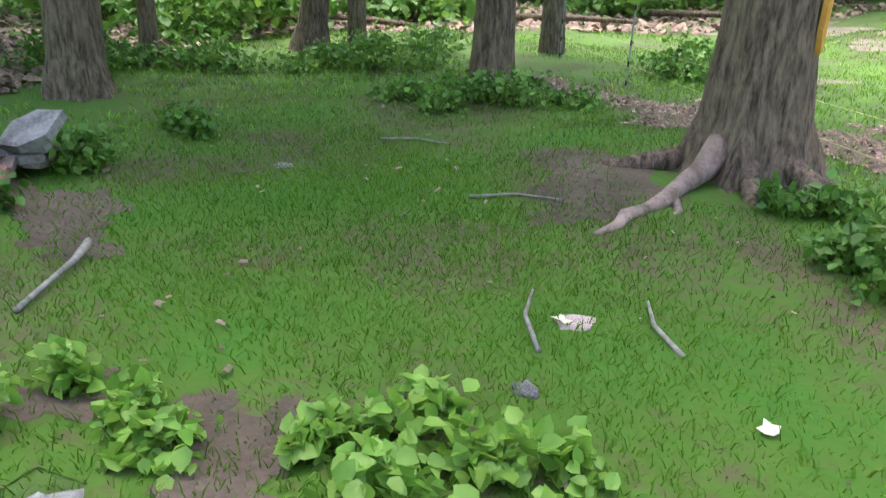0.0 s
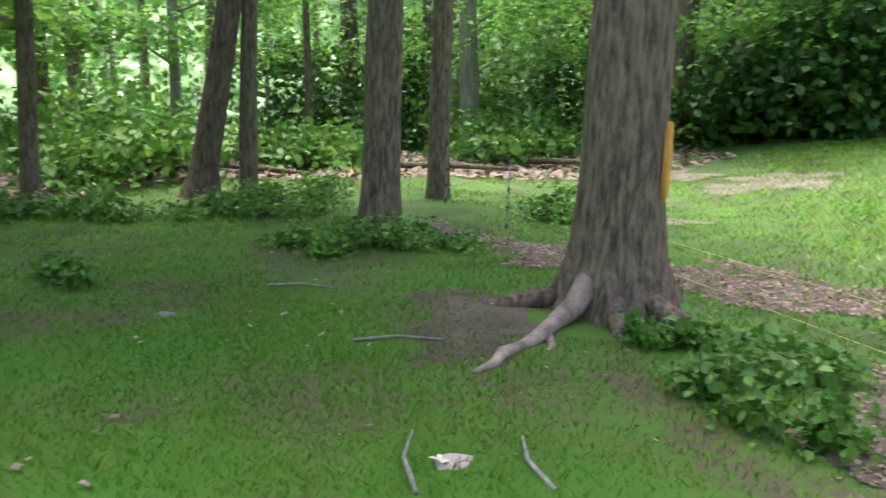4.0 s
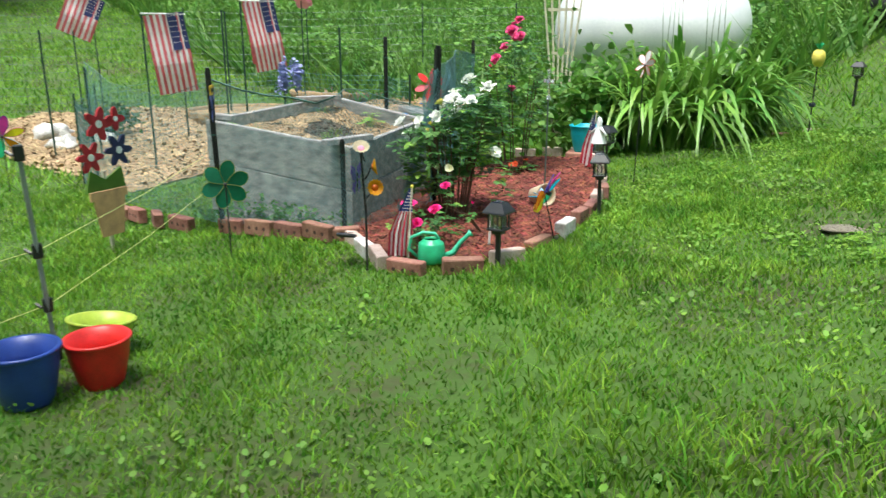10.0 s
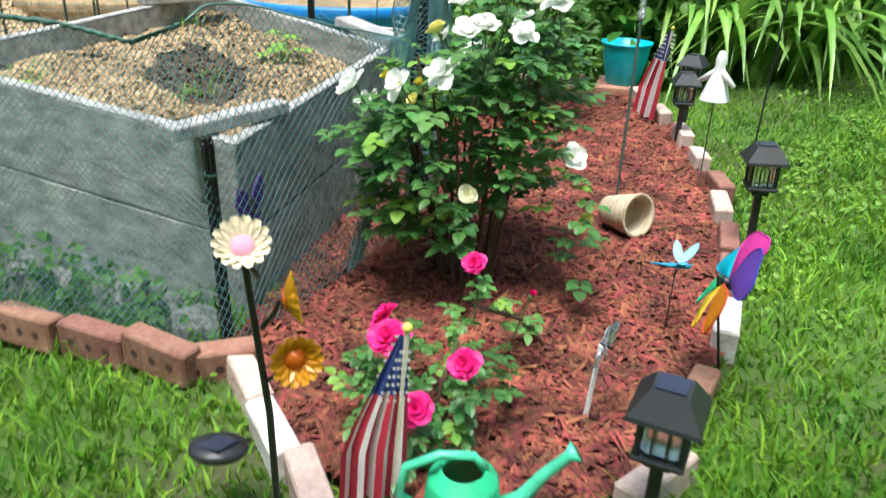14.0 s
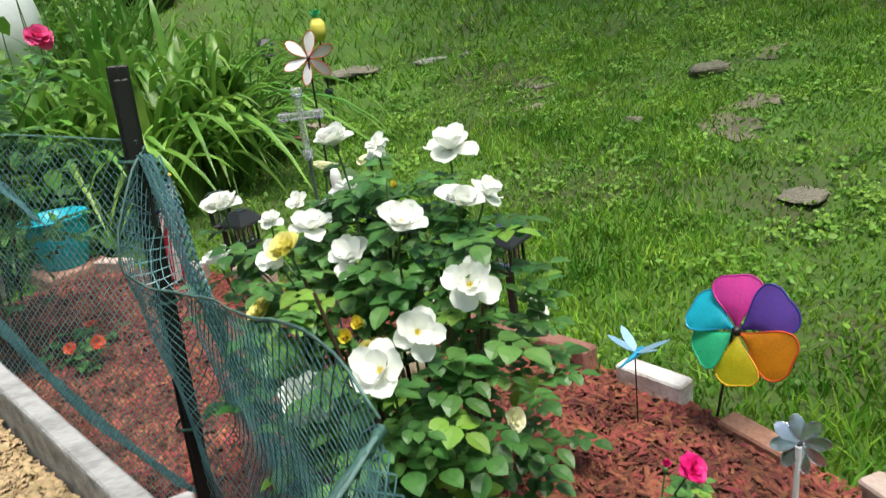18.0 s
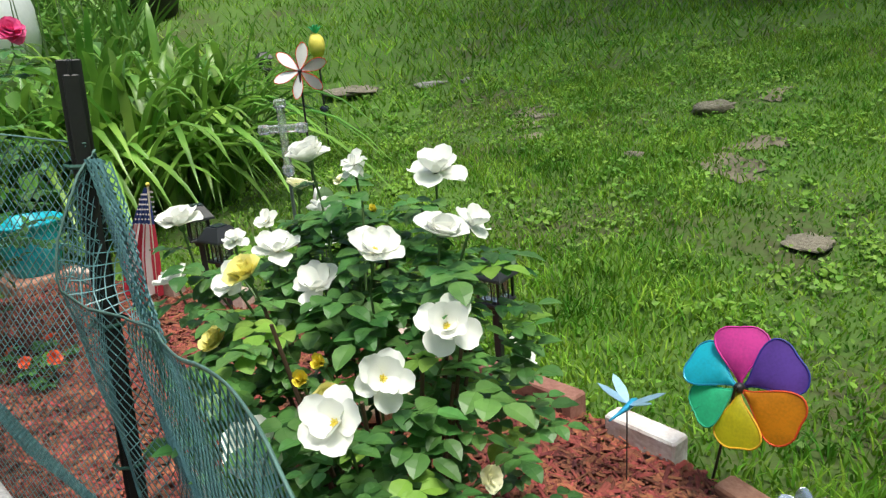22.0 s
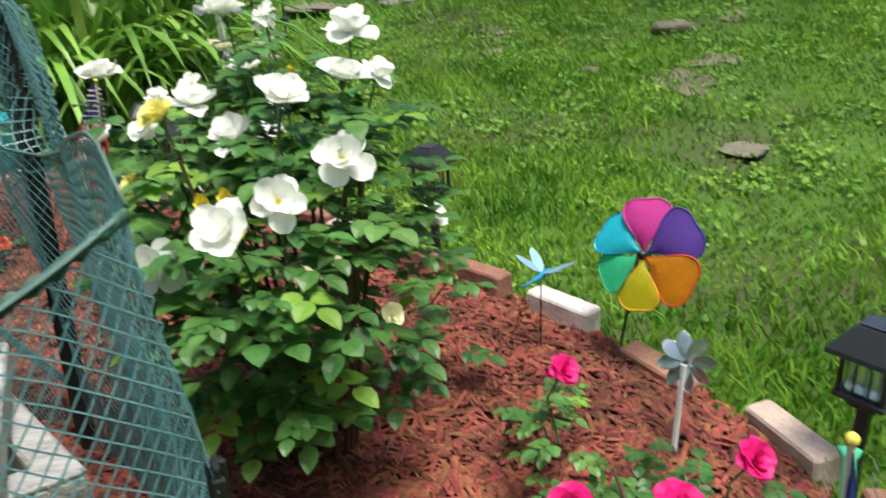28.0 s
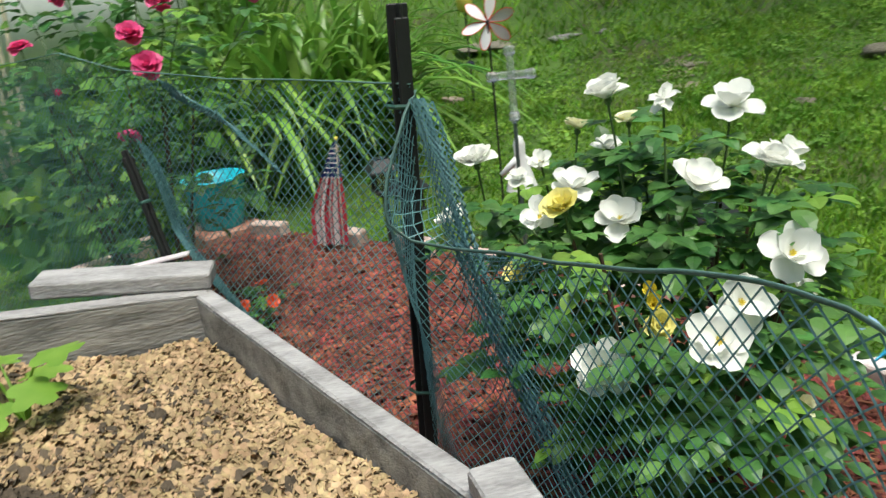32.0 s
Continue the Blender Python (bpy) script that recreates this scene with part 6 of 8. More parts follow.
_g = Geo()
for k in range(16):
    a = k * 2.4
    _g.tube([(0, 0, 0.002), (0.010 * math.cos(a) * (0.4 + k / 22), 0.010 * math.sin(a) * (0.4 + k / 22), 0.012)], [0.0009, 0.0016], 4)
STAMENS = _g.mesh("stamen_tuft", M_STAMEN)


def leaflets(centres, dirs, size, seed, droop=0.3):
    """Compound leaves of five toothed leaflets at given places and directions."""
    rr = np.random.default_rng(seed)
    vs, fs = [], []
    for c, d in zip(centres, dirs):
        d = Vector(d).normalized()
        side = d.cross(Vector((0, 0, 1)))
        if side.length < 0.1:
            side = Vector((1, 0, 0))
        side.normalize()
        up = side.cross(d)
        s = size * rr.uniform(0.7, 1.25)
        for base, ax in ((1.25, d), (0.75, d * 0.5 + side), (0.75, d * 0.5 - side), (0.2, d * 0.35 + side), (0.2, d * 0.35 - side)):
            ax = (ax - up * rr.uniform(-0.1, droop)).normalized()
            p = Vector(c) + d * base * s * 0.9
            sd = ax.cross(up).normalized()
            w, l = s * 0.34 * rr.uniform(0.85, 1.15), s * (1.0 if base > 1 else 0.85)
            f = up * (w * 0.26)
            k = len(vs)
            dip = up * (l * 0.10)
            vs += [p, p + ax * l * 0.34 + dip * 0.3, p + ax * l * 0.68, p + ax * l - dip]
            for sg in (1, -1):
                vs += [p + ax * l * 0.14 + sd * sg * w * 0.62 + f * 0.6, p + ax * l * 0.40 + sd * sg * w * 1.0 + f, p + ax * l * 0.66 + sd * sg * w * 0.86 + f * 0.8, p + ax * l * 0.88 + sd * sg * w * 0.42 + f * 0.2 - dip * 0.5]
            fs += [(k, k + 4, k + 5, k + 1), (k + 1, k + 5, k + 6, k + 2), (k + 2, k + 6, k + 7, k + 3), (k, k + 1, k + 9, k + 8), (k + 1, k + 2, k + 10, k + 9), (k + 2, k + 3, k + 11, k + 10)]
    return vs, fs


def rose_bush(x, y, label, flowers, centre, radii, nleaf, leafsize, seed, foot=0.12, canes=9, low=0.12, slope=0.0, reach=0.0):
    z = gz(x, y) + 0.02
    t = thing("rose_bush", label, "rose bush", T(x, y, z))
    rr = random.Random(seed)
    cs, ds = [], []
    while len(cs) < nleaf:
        p = Vector((rr.uniform(-1, 1), rr.uniform(-1, 1), rr.uniform(-1, 1)))
        if 0.2 < p.length < 1:
            q = Vector((p.x * radii[0], p.y * radii[1], p.z * radii[2])) + Vector(centre)
            q.z -= slope * q.y
            if q.z > low + (0.9 * max(0.0, 0.08 - q.x) if reach else 0.0) and all(q.z < fz - z - 0.03 + 0.2 * math.hypot(fx - x - q.x, fy - y - q.y) for fx, fy, fz, *_ in flowers if math.hypot(fx - x - q.x, fy - y - q.y) < reach):
                cs.append(q)
                ds.append(Vector((p.x + rr.uniform(-0.6, 0.6), p.y + rr.uniform(-0.6, 0.6), rr.uniform(-0.2, 0.3))))
    for fx, fy, fz, *_ in flowers:
        for k in range(6 if reach else 5):
            a = rr.uniform(0, 6.28)
            cs.append(Vector((fx - x, fy - y, fz - z)) + Vector((math.cos(a) * 0.006 * (k + 2), math.sin(a) * 0.006 * (k + 2), -0.045 - 0.022 * k)))
            ds.append(Vector((math.cos(a), math.sin(a), -0.1)))
    pick = set(rr.sample(range(len(cs)), len(cs) // 14))
    for mt in (M_ROSELEAF, M_YOUNGLEAF):
        ids = [i for i in range(len(cs)) if (i in pick) == (mt is M_YOUNGLEAF)]
        v, f = leaflets([cs[i] for i in ids], [ds[i] for i in ids], leafsize, seed + len(ids))
        tagged(part("leaves", Geo().add(v, f), mt, t, "dark green rose foliage" if mt is M_ROSELEAF else "bright young rose foliage"), kind="stuff")
    for i in range(canes):
        a = i * 2.4
        b0 = Vector((math.cos(a) * foot * 0.5, math.sin(a) * foot * 0.5, -0.04))
        tip = Vector(centre) + Vector((math.cos(a) * radii[0] * 0.6, math.sin(a) * radii[1] * 0.6, radii[2] * rr.uniform(0.1, 0.6)))
        part("cane", Geo().tube([b0, b0.lerp(tip, 0.45) + Vector((0, 0, 0.05)), tip], [0.006, 0.005, 0.003], 6), M_CANE, t)
    for i, fl in enumerate(flowers):
        fx, fy, fz, me, sc = fl[:5]
        p = Vector((fx - x, fy - y, fz - z))
        d = (p - Vector(centre))
        d = (d.normalized() * 0.55 + Vector((rr.uniform(-0.35, 0.35), rr.uniform(0.2, 0.95), rr.uniform(0.45, 0.85)))).normalized()
        q = d.to_track_quat("Z", "Y").to_matrix().to_4x4()
        fo = part("rose", me, None, t, m=Matrix.Translation(p) @ q @ Matrix.Scale(sc, 4))
        if me in OPEN:
            part("stamen_tuft", STAMENS, None, fo, m=T(0, 0, 0, s=0.7))
        part("flower_stem", Geo().tube([p - d * 0.002, p - d * 0.05 - Vector((0, 0, 0.03)), p * 0.7 + Vector(centre) * 0.3 - Vector((0, 0, 0.1))], [0.0022, 0.0021, 0.0025], 5), M_STEM, t)
        part("calyx", Geo().lathe([(0.001, -0.016), (0.006, -0.010), (0.0075, -0.003), (0.004, 0.001)], 7), M_STEM, fo)
    return t


# x, y, z, kind, size
KIND = {"open": OPEN[0], "wide": OPEN[1], "flat": OPEN[2], "side": OPEN[3], "cup": CUPPED[0], "round": CUPPED[1], "yellow": CREAM[0], "lemon": CREAM[1], "cream": PALECREAM, "bud": BUD, "wilted": WILTED}
W = [(3.796, -5.880, 0.878, "cup", 0.95), (3.736, -5.790, 0.880, "wilted", 0.9), (3.586, -5.842, 0.838, "side", 1.0), (3.810, -6.000, 0.806, "cream", 0.85), (3.722, -5.965, 0.812, "cream", 0.8), (3.777, -5.935, 0.775, "open", 0.65),
     (4.024, -5.945, 0.782, "round", 0.9), (3.872, -5.862, 0.733, "wide", 0.85), (3.734, -5.690, 0.760, "flat", 0.92), (3.640, -5.640, 0.785, "round", 0.92), (3.573, -5.700, 0.776, "side", 0.7), (3.925, -5.760, 0.730, "yellow", 1.0),
     (3.951, -5.805, 0.708, "open", 0.7), (3.815, -5.790, 0.684, "wide", 0.88), (4.060, -6.040, 0.650, "flat", 0.75), (3.670, -5.535, 0.685, "side", 0.90), (3.990, -5.820, 0.605, "lemon", 0.85), (3.774, -5.490, 0.650, "wide", 0.80),
     (3.848, -5.410, 0.645, "flat", 0.86), (3.955, -5.540, 0.560, "side", 0.85), (3.840, -5.625, 0.625, "bud", 1.3), (3.875, -5.54, 0.645, "bud", 1.3), (3.427, -5.830, 0.318, "lemon", 0.6), (3.611, -5.578, 0.395, "cream", 0.72),
     (3.468, -5.800, 0.482, "flat", 0.75), (3.837, -5.600, 0.580, "yellow", 0.7), (3.761, -5.614, 0.380, "cream", 0.62), (4.020, -5.880, 0.545, "wilted", 0.75), (3.877, -6.040, 0.742, "open", 0.5), (3.940, -5.980, 0.730, "side", 0.5), (3.690, -5.930, 0.760, "bud", 0.9)]
rose_bush(3.74, -5.72, "white and pale yellow rose bush in full bloom on mulch", [(x, y, z, KIND[k], q) for x, y, z, k, q in W],
          (0.01, -0.01, 0.47), (0.27, 0.33, 0.30), 390, 0.041, 5, canes=18, low=0.13, slope=0.34, reach=0.08)
rose_bush(3.32, -5.16, "low hot-pink rose bush with small leaves", [(3.462, -5.19, 0.258, PINK[0], 1.0), (3.352, -5.105, 0.288, PINK[1], 1.15), (3.215, -5.055, 0.225, PINK[0], 0.95), (3.195, -5.155, 0.285, PINK[1], 0.9), (3.27, -5.03, 0.20, PINKBUD, 1.0)],
          (0.01, -0.02, 0.11), (0.18, 0.18, 0.1), 75, 0.027, 6, 0.06, 5, 0.03)
rose_bush(3.36, -5.66, "small hot-pink rose plant on mulch", [(3.385, -5.37, 0.352, PINK[1], 0.75), (3.34, -5.52, 0.24, PINKBUD, 0.8)], (0.03, 0.26, 0.16), (0.05, 0.07, 0.10), 10, 0.026, 7, 0.04, 2, 0.05)
rose_bush(5.0, -7.4, "tall pink rose bush beside the white tank", [(4.80, -7.23, 1.27, DEEPROSE, 0.85), (4.64, -7.0, 1.18, DEEPROSE, 1.0), (4.72, -7.12, 1.14, DEEPROSE, 0.8), (4.44, -6.9, 1.14, DEEPROSE, 0.8), (4.82, -7.1, 1.06, DEEPROSE, 0.85), (4.76, -6.95, 0.97, DEEPROSE, 0.9), (5.10, -7.5, 1.2, DEEPROSE, 0.85), (5.28, -7.5, 1.05, DEEPROSE, 0.8), (4.95, -7.3, 0.72, DEEPROSE, 0.8), (5.3, -7.65, 1.25, DEEPROSE, 0.8), (5.1, -7.2, 0.9, PINKBUD, 1.2)],
          (-0.05, 0.1, 0.62), (0.38, 0.4, 0.5), 170, 0.055, 8, 0.2, 9, 0.1)
rose_bush(4.62, -7.1, "low orange-flowered plant on mulch", [(4.56, -7.00, 0.16, ORANGE, 1), (4.66, -7.05, 0.14, ORANGE, 0.9), (4.60, -7.16, 0.17, ORANGE, 1), (4.74, -7.20, 0.13, ORANGE, 0.8)], (0, 0, 0.07), (0.14, 0.14, 0.07), 26, 0.03, 9, 0.05, 3, 0.02)


# ---- planting ----
def blade_plant(name, x, y, n, length, width, spread, material, label, seed, category="plant"):
    """A fountain of long arching leaves."""
    rr = np.random.default_rng(seed)
    t = thing(name, label, category, T(x, y, gz(x, y) - 0.02))
    for i in range(n):
        vs, fs = [], []
        a = rr.uniform(0, 6.28)
        r0 = spread * math.sqrt(rr.random()) * 0.55
        b = Vector((math.cos(a * 3.1) * r0, math.sin(a * 3.1) * r0, 0))
        ll, out = length * rr.uniform(0.6, 1.1), rr.uniform(0.22, 1.0)
        d = Vector((math.cos(a), math.sin(a), 0))
        s = Vector((-d.y, d.x, 0))
        k = 0
        bend = Vector((rr.uniform(-0.12, 0.12), rr.uniform(-0.12, 0.12), 0))
        for j in range(9):
            u = j / 8
            p = b + d * (out * ll * 0.9 * u ** 1.35) + bend * ll * u * u + Vector((0, 0, ll * (u * (1.3 - 0.15 * out) - (0.25 + 0.95 * out) * u ** 2.5)))
            w = width * (0.6 + 0.8 * u) * (1 - u ** 3) * 0.5
            vs += [p - s * w + Vector((0, 0, w * 0.5)), p, p + s * w + Vector((0, 0, w * 0.5))]
        for j in range(8):
            q = k + j * 3
            fs += [(q, q + 1, q + 4, q + 3), (q + 1, q + 2, q + 5, q + 4)]
        part("leaf", Geo().add(vs, fs), material, t, "", True)
    return t


for i, (x, y, n, l, s) in enumerate(((4.5, -8.8, 100, 1.05, 0.6), (4.15, -8.95, 95, 1.0, 0.55), (4.85, -9.1, 95, 1.1, 0.6), (4.5, -9.4, 95, 1.15, 0.6), (4.05, -9.35, 95, 1.0, 0.5), (5.2, -8.9, 120, 0.8, 0.45))):
    blade_plant("daylily_clump", x, y, int(n * 1.5), l * 1.12, 0.055, s, M_LILY, "big clump of arching green daylily leaves", 30 + i)


def weed_bank():
    """Tall weeds on the bank behind the garden fence and round the tank."""
    n = 30000
    x, y = rng.uniform(4.6, 24, n), rng.uniform(-24, -8.2, n)
    d = 0.45 * (x - 5) - 0.9 * (y + 9)
    ok = (d > 1.9 - 0.12 * (x - 5)) & ~((np.hypot(x - 6.3, y + 10.9) < 1.3))
    x, y = x[ok], y[ok]
    blades("tall_weeds", x, y, 0.35 + 0.55 * rng.random(len(x)), 0.035 + 0.05 * rng.random(len(x)), M_WEED, "tall bright green weeds on the bank", "weeds", simple=True)
    v, f = leaf_cards(1, (0, 0, 0), (1, 1, 1), 0.1)
    m = 42000
    x, y = rng.uniform(4.8, 22, m), rng.uniform(-22, -8.6, m)
    d = 0.45 * (x - 5) - 0.9 * (y + 9)
    ok = d > 2.0 - 0.12 * (x - 5)
    x, y = x[ok], y[ok]
    z = ground_z(x, y) + rng.random(len(x)) ** 0.7 * (0.55 + 0.35 * np.clip(fbm(x, y, 0.9), -0.5, 1))
    a = rng.uniform(0, 6.28, len(x))
    dd = np.stack([np.cos(a), np.sin(a), rng.normal(0, 0.4, len(x))], -1)
    ss = np.stack([-np.sin(a), np.cos(a), rng.normal(0, 0.3, len(x))], -1)
    ll = (0.07 + 0.09 * rng.random(len(x)))[:, None]
    p = np.stack([x, y, z], -1)
    v = np.stack([p, p + dd * ll * 0.5 + ss * ll * 0.35, p + dd * ll, p + dd * ll * 0.5 - ss * ll * 0.35], 1).reshape(-1, 3)
    k = np.arange(len(x))[:, None] * 4
    tagged(new("weed_leaves", arrays_mesh("weed_leaves", v, np.concatenate([k + [0, 1, 2], k + [0, 2, 3]], 0), M_WEED)), "broad green weed leaves on the bank", "weeds", kind="stuff")


weed_bank()


def clover():
    """Little round-leaved weeds in the lawn."""
    n = 26000
    x, y = rng.uniform(-0.5, 7, n), rng.uniform(-10, -1.0, n)
    ok = keep_off(x, y) & (fbm(x, y, 1.7) + 0.5 * fbm(x, y, 4.1) > 0.35)
    x, y = x[ok], y[ok]
    z = ground_z(x, y) + 0.02 + 0.025 * rng.random(len(x))
    a = rng.uniform(0, 6.28, len(x))
    r = 0.005 + 0.008 * rng.random(len(x)) ** 2
    k6 = np.arange(6) * np.pi / 3
    tilt = rng.normal(0, 0.6, (2, len(x)))
    px, py = np.cos(k6 + a[:, None]) * r[:, None], np.sin(k6 + a[:, None]) * r[:, None]
    v = np.stack([x[:, None] + px, y[:, None] + py, z[:, None] + px * tilt[0][:, None] + py * tilt[1][:, None]], -1).reshape(-1, 3)
    f = np.arange(len(x))[:, None] * 6 + np.arange(6)
    tagged(new("clover", arrays_mesh("clover", v, f, M_CLOVER)), "small round clover and weed leaves in the lawn", "weeds", kind="stuff")


clover()
for i, (x, y, r) in enumerate(((6.9, 5.4, 1.1), (6.2, 6.0, 0.9), (7.8, 6.4, 0.9), (10.6, 5.8, 1.1), (11.6, 4.4, 1.0), (10.9, 3.6, 0.8))):
    bush(x, y, r, 0.15, 1500, 0.085, M_YOUNGLEAF if i < 3 else M_WEED, "low spreading leafy plants in the grass", 180 + i, "leafy_patch", 26)
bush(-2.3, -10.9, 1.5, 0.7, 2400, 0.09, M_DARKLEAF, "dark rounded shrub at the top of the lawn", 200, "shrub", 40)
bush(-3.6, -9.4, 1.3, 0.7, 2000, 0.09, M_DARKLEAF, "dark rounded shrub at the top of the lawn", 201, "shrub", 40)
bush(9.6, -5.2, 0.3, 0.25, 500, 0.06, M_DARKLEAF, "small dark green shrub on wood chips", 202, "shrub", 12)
for i, (x, y, r, h) in enumerate(((5.5, -8.6, 0.6, 0.5), (5.1, -9.0, 0.45, 0.4), (6.1, -9.0, 0.7, 0.36), (6.9, -9.4, 0.7, 0.3), (5.0, -8.5, 0.3, 0.25))):
    bush(x, y, r, h, 900, 0.09, M_WEED, "thick green weeds beside the tank", 210 + i, "weed_clump", 16)
for i in range(9):
    rr = random.Random(i + 400)
    x = 4.08 + 0.1 * i
    y = -5.0 + 0.42 * (x - 4.05) + rr.uniform(-0.04, 0.04)
    bush(x, y, 0.10, 0.08, 70, 0.03, M_WEED, "small weeds at the planter foot", 220 + i, "weed_clump", 6)
def seedling(x, y, n, size, h, seed, label="young green vegetable seedling in the planter"):
    t = thing("seedling", label, "seedling", T(x, y, soil_z(x, y) - 0.005), "planter seedlings")
    rr = random.Random(seed)
    for k in range(n):
        a = 2.4 * k + rr.uniform(-0.4, 0.4)
        hh, out = h * rr.uniform(0.5, 1.0), size * rr.uniform(0.3, 0.9)
        tip = Vector((math.cos(a) * out, math.sin(a) * out, hh))
        part("stalk", Geo().tube([(0, 0, 0), tip * 0.5 + Vector((0, 0, hh * 0.15)), tip], [0.004, 0.003, 0.002], 5), M_YOUNGLEAF, t)
        lob = [(size * (0.62 + 0.38 * abs(math.cos(2.5 * b))) * math.cos(b) * 0.75 + size * 0.5, size * (0.62 + 0.38 * abs(math.cos(2.5 * b))) * math.sin(b) * 0.75) for b in (math.pi * 2 * q / 20 for q in range(20))]
        vs = [(size * 0.35, 0, 0)] + [(px, py, -0.25 * abs(py) + 0.1 * px) for px, py in lob]
        part("leaf", Geo().add(vs, [(0, 1 + q, 1 + (q + 1) % 20) for q in range(20)], Matrix.Translation(tip) @ pose(0, 0, 0, 0, rr.uniform(0, 25), math.degrees(a))), M_YOUNGLEAF, t, "broad lobed leaf", True)


seedling(4.85, -5.83, 6, 0.062, 0.13, 1, "leafy squash seedling with broad lobed leaves")
for i, (x, y) in enumerate(((5.3, -5.05), (5.22, -4.92), (4.85, -4.9), (5.5, -5.5), (5.05, -4.86), (5.6, -5.75))):
    seedling(x, y, 4, 0.028 + 0.006 * (i % 3), 0.06, 10 + i)


# ---- propane tank ----
def tank(x, y, z, rz, r, l, label):
    t = thing("propane_tank", label, "tank", T(x, y, gz(x, y), 0, 0, rz))
    prof = [(0.001, -l / 2)] + [(r * math.sin(math.pi / 2 * k / 8), -l / 2 + r * 0.75 * (1 - math.cos(math.pi / 2 * k / 8))) for k in range(1, 9)]
    prof += [(p, -h) for p, h in reversed(prof)]
    part("shell", Geo().lathe(prof, 40, T(0, 0, z + r, 0, 90, 0)), M_TANK, t, "glossy white steel shell", True)
    part("dome_lid", Geo().lathe([(0.22, -0.06), (0.22, 0.12), (0.20, 0.16), (0.001, 0.18)], 24, T(0, 0, z + 2 * r)), M_TANK, t, "white valve dome", True)
    for s in (-1, 1):
        part("saddle_leg", Geo().box(0.1, r * 1.3, z + r * 0.35, T(s * l * 0.28, 0, 0), 0.01), M_TANK, t)
        part("lifting_lug", Geo().box(0.08, 0.03, 0.07, T(s * l * 0.3, 0, z + 2 * r - 0.01), 0.01), M_TANK, t)
    part("weld_seam", Geo().lathe([(r * 1.004, -0.008), (r * 1.008, 0), (r * 1.004, 0.008)], 40, T(-l * 0.25, 0, z + r, 0, 90, 0)), M_TANK, t)


tank(6.34, -10.98, 0.16, 44, 0.64, 2.4, "large white propane tank standing among weeds")
single("house_foundation", Geo().box(14, 0.3, 3.2, T(0, 0, -0.3), 0.02), M_SIDING, "grey concrete house foundation beyond the lawn", "wall", m=T(4.0, -16.4, gz(4, -16), 0, 0, 4))


# ---- solar lanterns ----
def lantern(x, y, h=0.40, group="path lanterns", rz=0, tilt=(0, 0)):
    t = thing("path_lantern", "black square solar path lantern on a stake", "lantern", T(x, y, gz(x, y), tilt[0], tilt[1], rz), group)
    part("stake", Geo().box(0.022, 0.022, h - 0.13 + 0.05, T(0, 0, -0.05), 0.003), M_LAMPBLACK, t)
    part("base_tray", Geo().box(0.088, 0.088, 0.010, T(0, 0, h - 0.135), 0.003).box(0.05, 0.05, 0.02, T(0, 0, h - 0.155), 0.004), M_LAMPBLACK, t)
    for sx, sy in ((1, 1), (1, -1), (-1, 1), (-1, -1)):
        part("corner_bar", Geo().box(0.007, 0.007, 0.078, T(0.036 * sx, 0.036 * sy, h - 0.126)), M_LAMPBLACK, t)
    for k in range(4):
        g = Geo()
        for dx in (-0.012, 0.012):
            g.tube([(dx, 0.036, h - 0.126), (dx, 0.036, h - 0.07), (0, 0.036, h - 0.052)], 0.0022, 5)
        part("arch_bar", g, M_LAMPBLACK, t, m=T(0, 0, 0, 0, 0, 90 * k))
    part("glass_box", Geo().box(0.060, 0.060, 0.072, T(0, 0, h - 0.124), 0.004), M_GLASS, t, "clear lantern glass")
    part("roof", Geo().add([(-0.060, -0.060, h - 0.05), (0.060, -0.060, h - 0.05), (0.060, 0.060, h - 0.05), (-0.060, 0.060, h - 0.05), (-0.058, -0.058, h - 0.042), (0.058, -0.058, h - 0.042), (0.058, 0.058, h - 0.042), (-0.058, 0.058, h - 0.042), (-0.03, -0.03, h), (0.03, -0.03, h), (0.03, 0.03, h), (-0.03, 0.03, h)],
                           [(3, 2, 1, 0), (0, 1, 5, 4), (1, 2, 6, 5), (2, 3, 7, 6), (3, 0, 4, 7), (4, 5, 9, 8), (5, 6, 10, 9), (6, 7, 11, 10), (7, 4, 8, 11), (8, 9, 10, 11)]), M_LAMPBLACK, t, "black pyramid roof")
    part("solar_panel", Geo().box(0.048, 0.048, 0.003, T(0, 0, h + 0.0005)), M_SOLAR, t, "small solar panel")
    return t


lantern(2.855, -5.28, 0.335, rz=20)
lantern(3.255, -6.49, 0.385, rz=35, tilt=(0, 2))
lantern(4.10, -7.55, 0.40, rz=10)
lantern(4.02, -7.36, 0.36, rz=40)
lantern(3.6, -10.6, 0.42, rz=10)


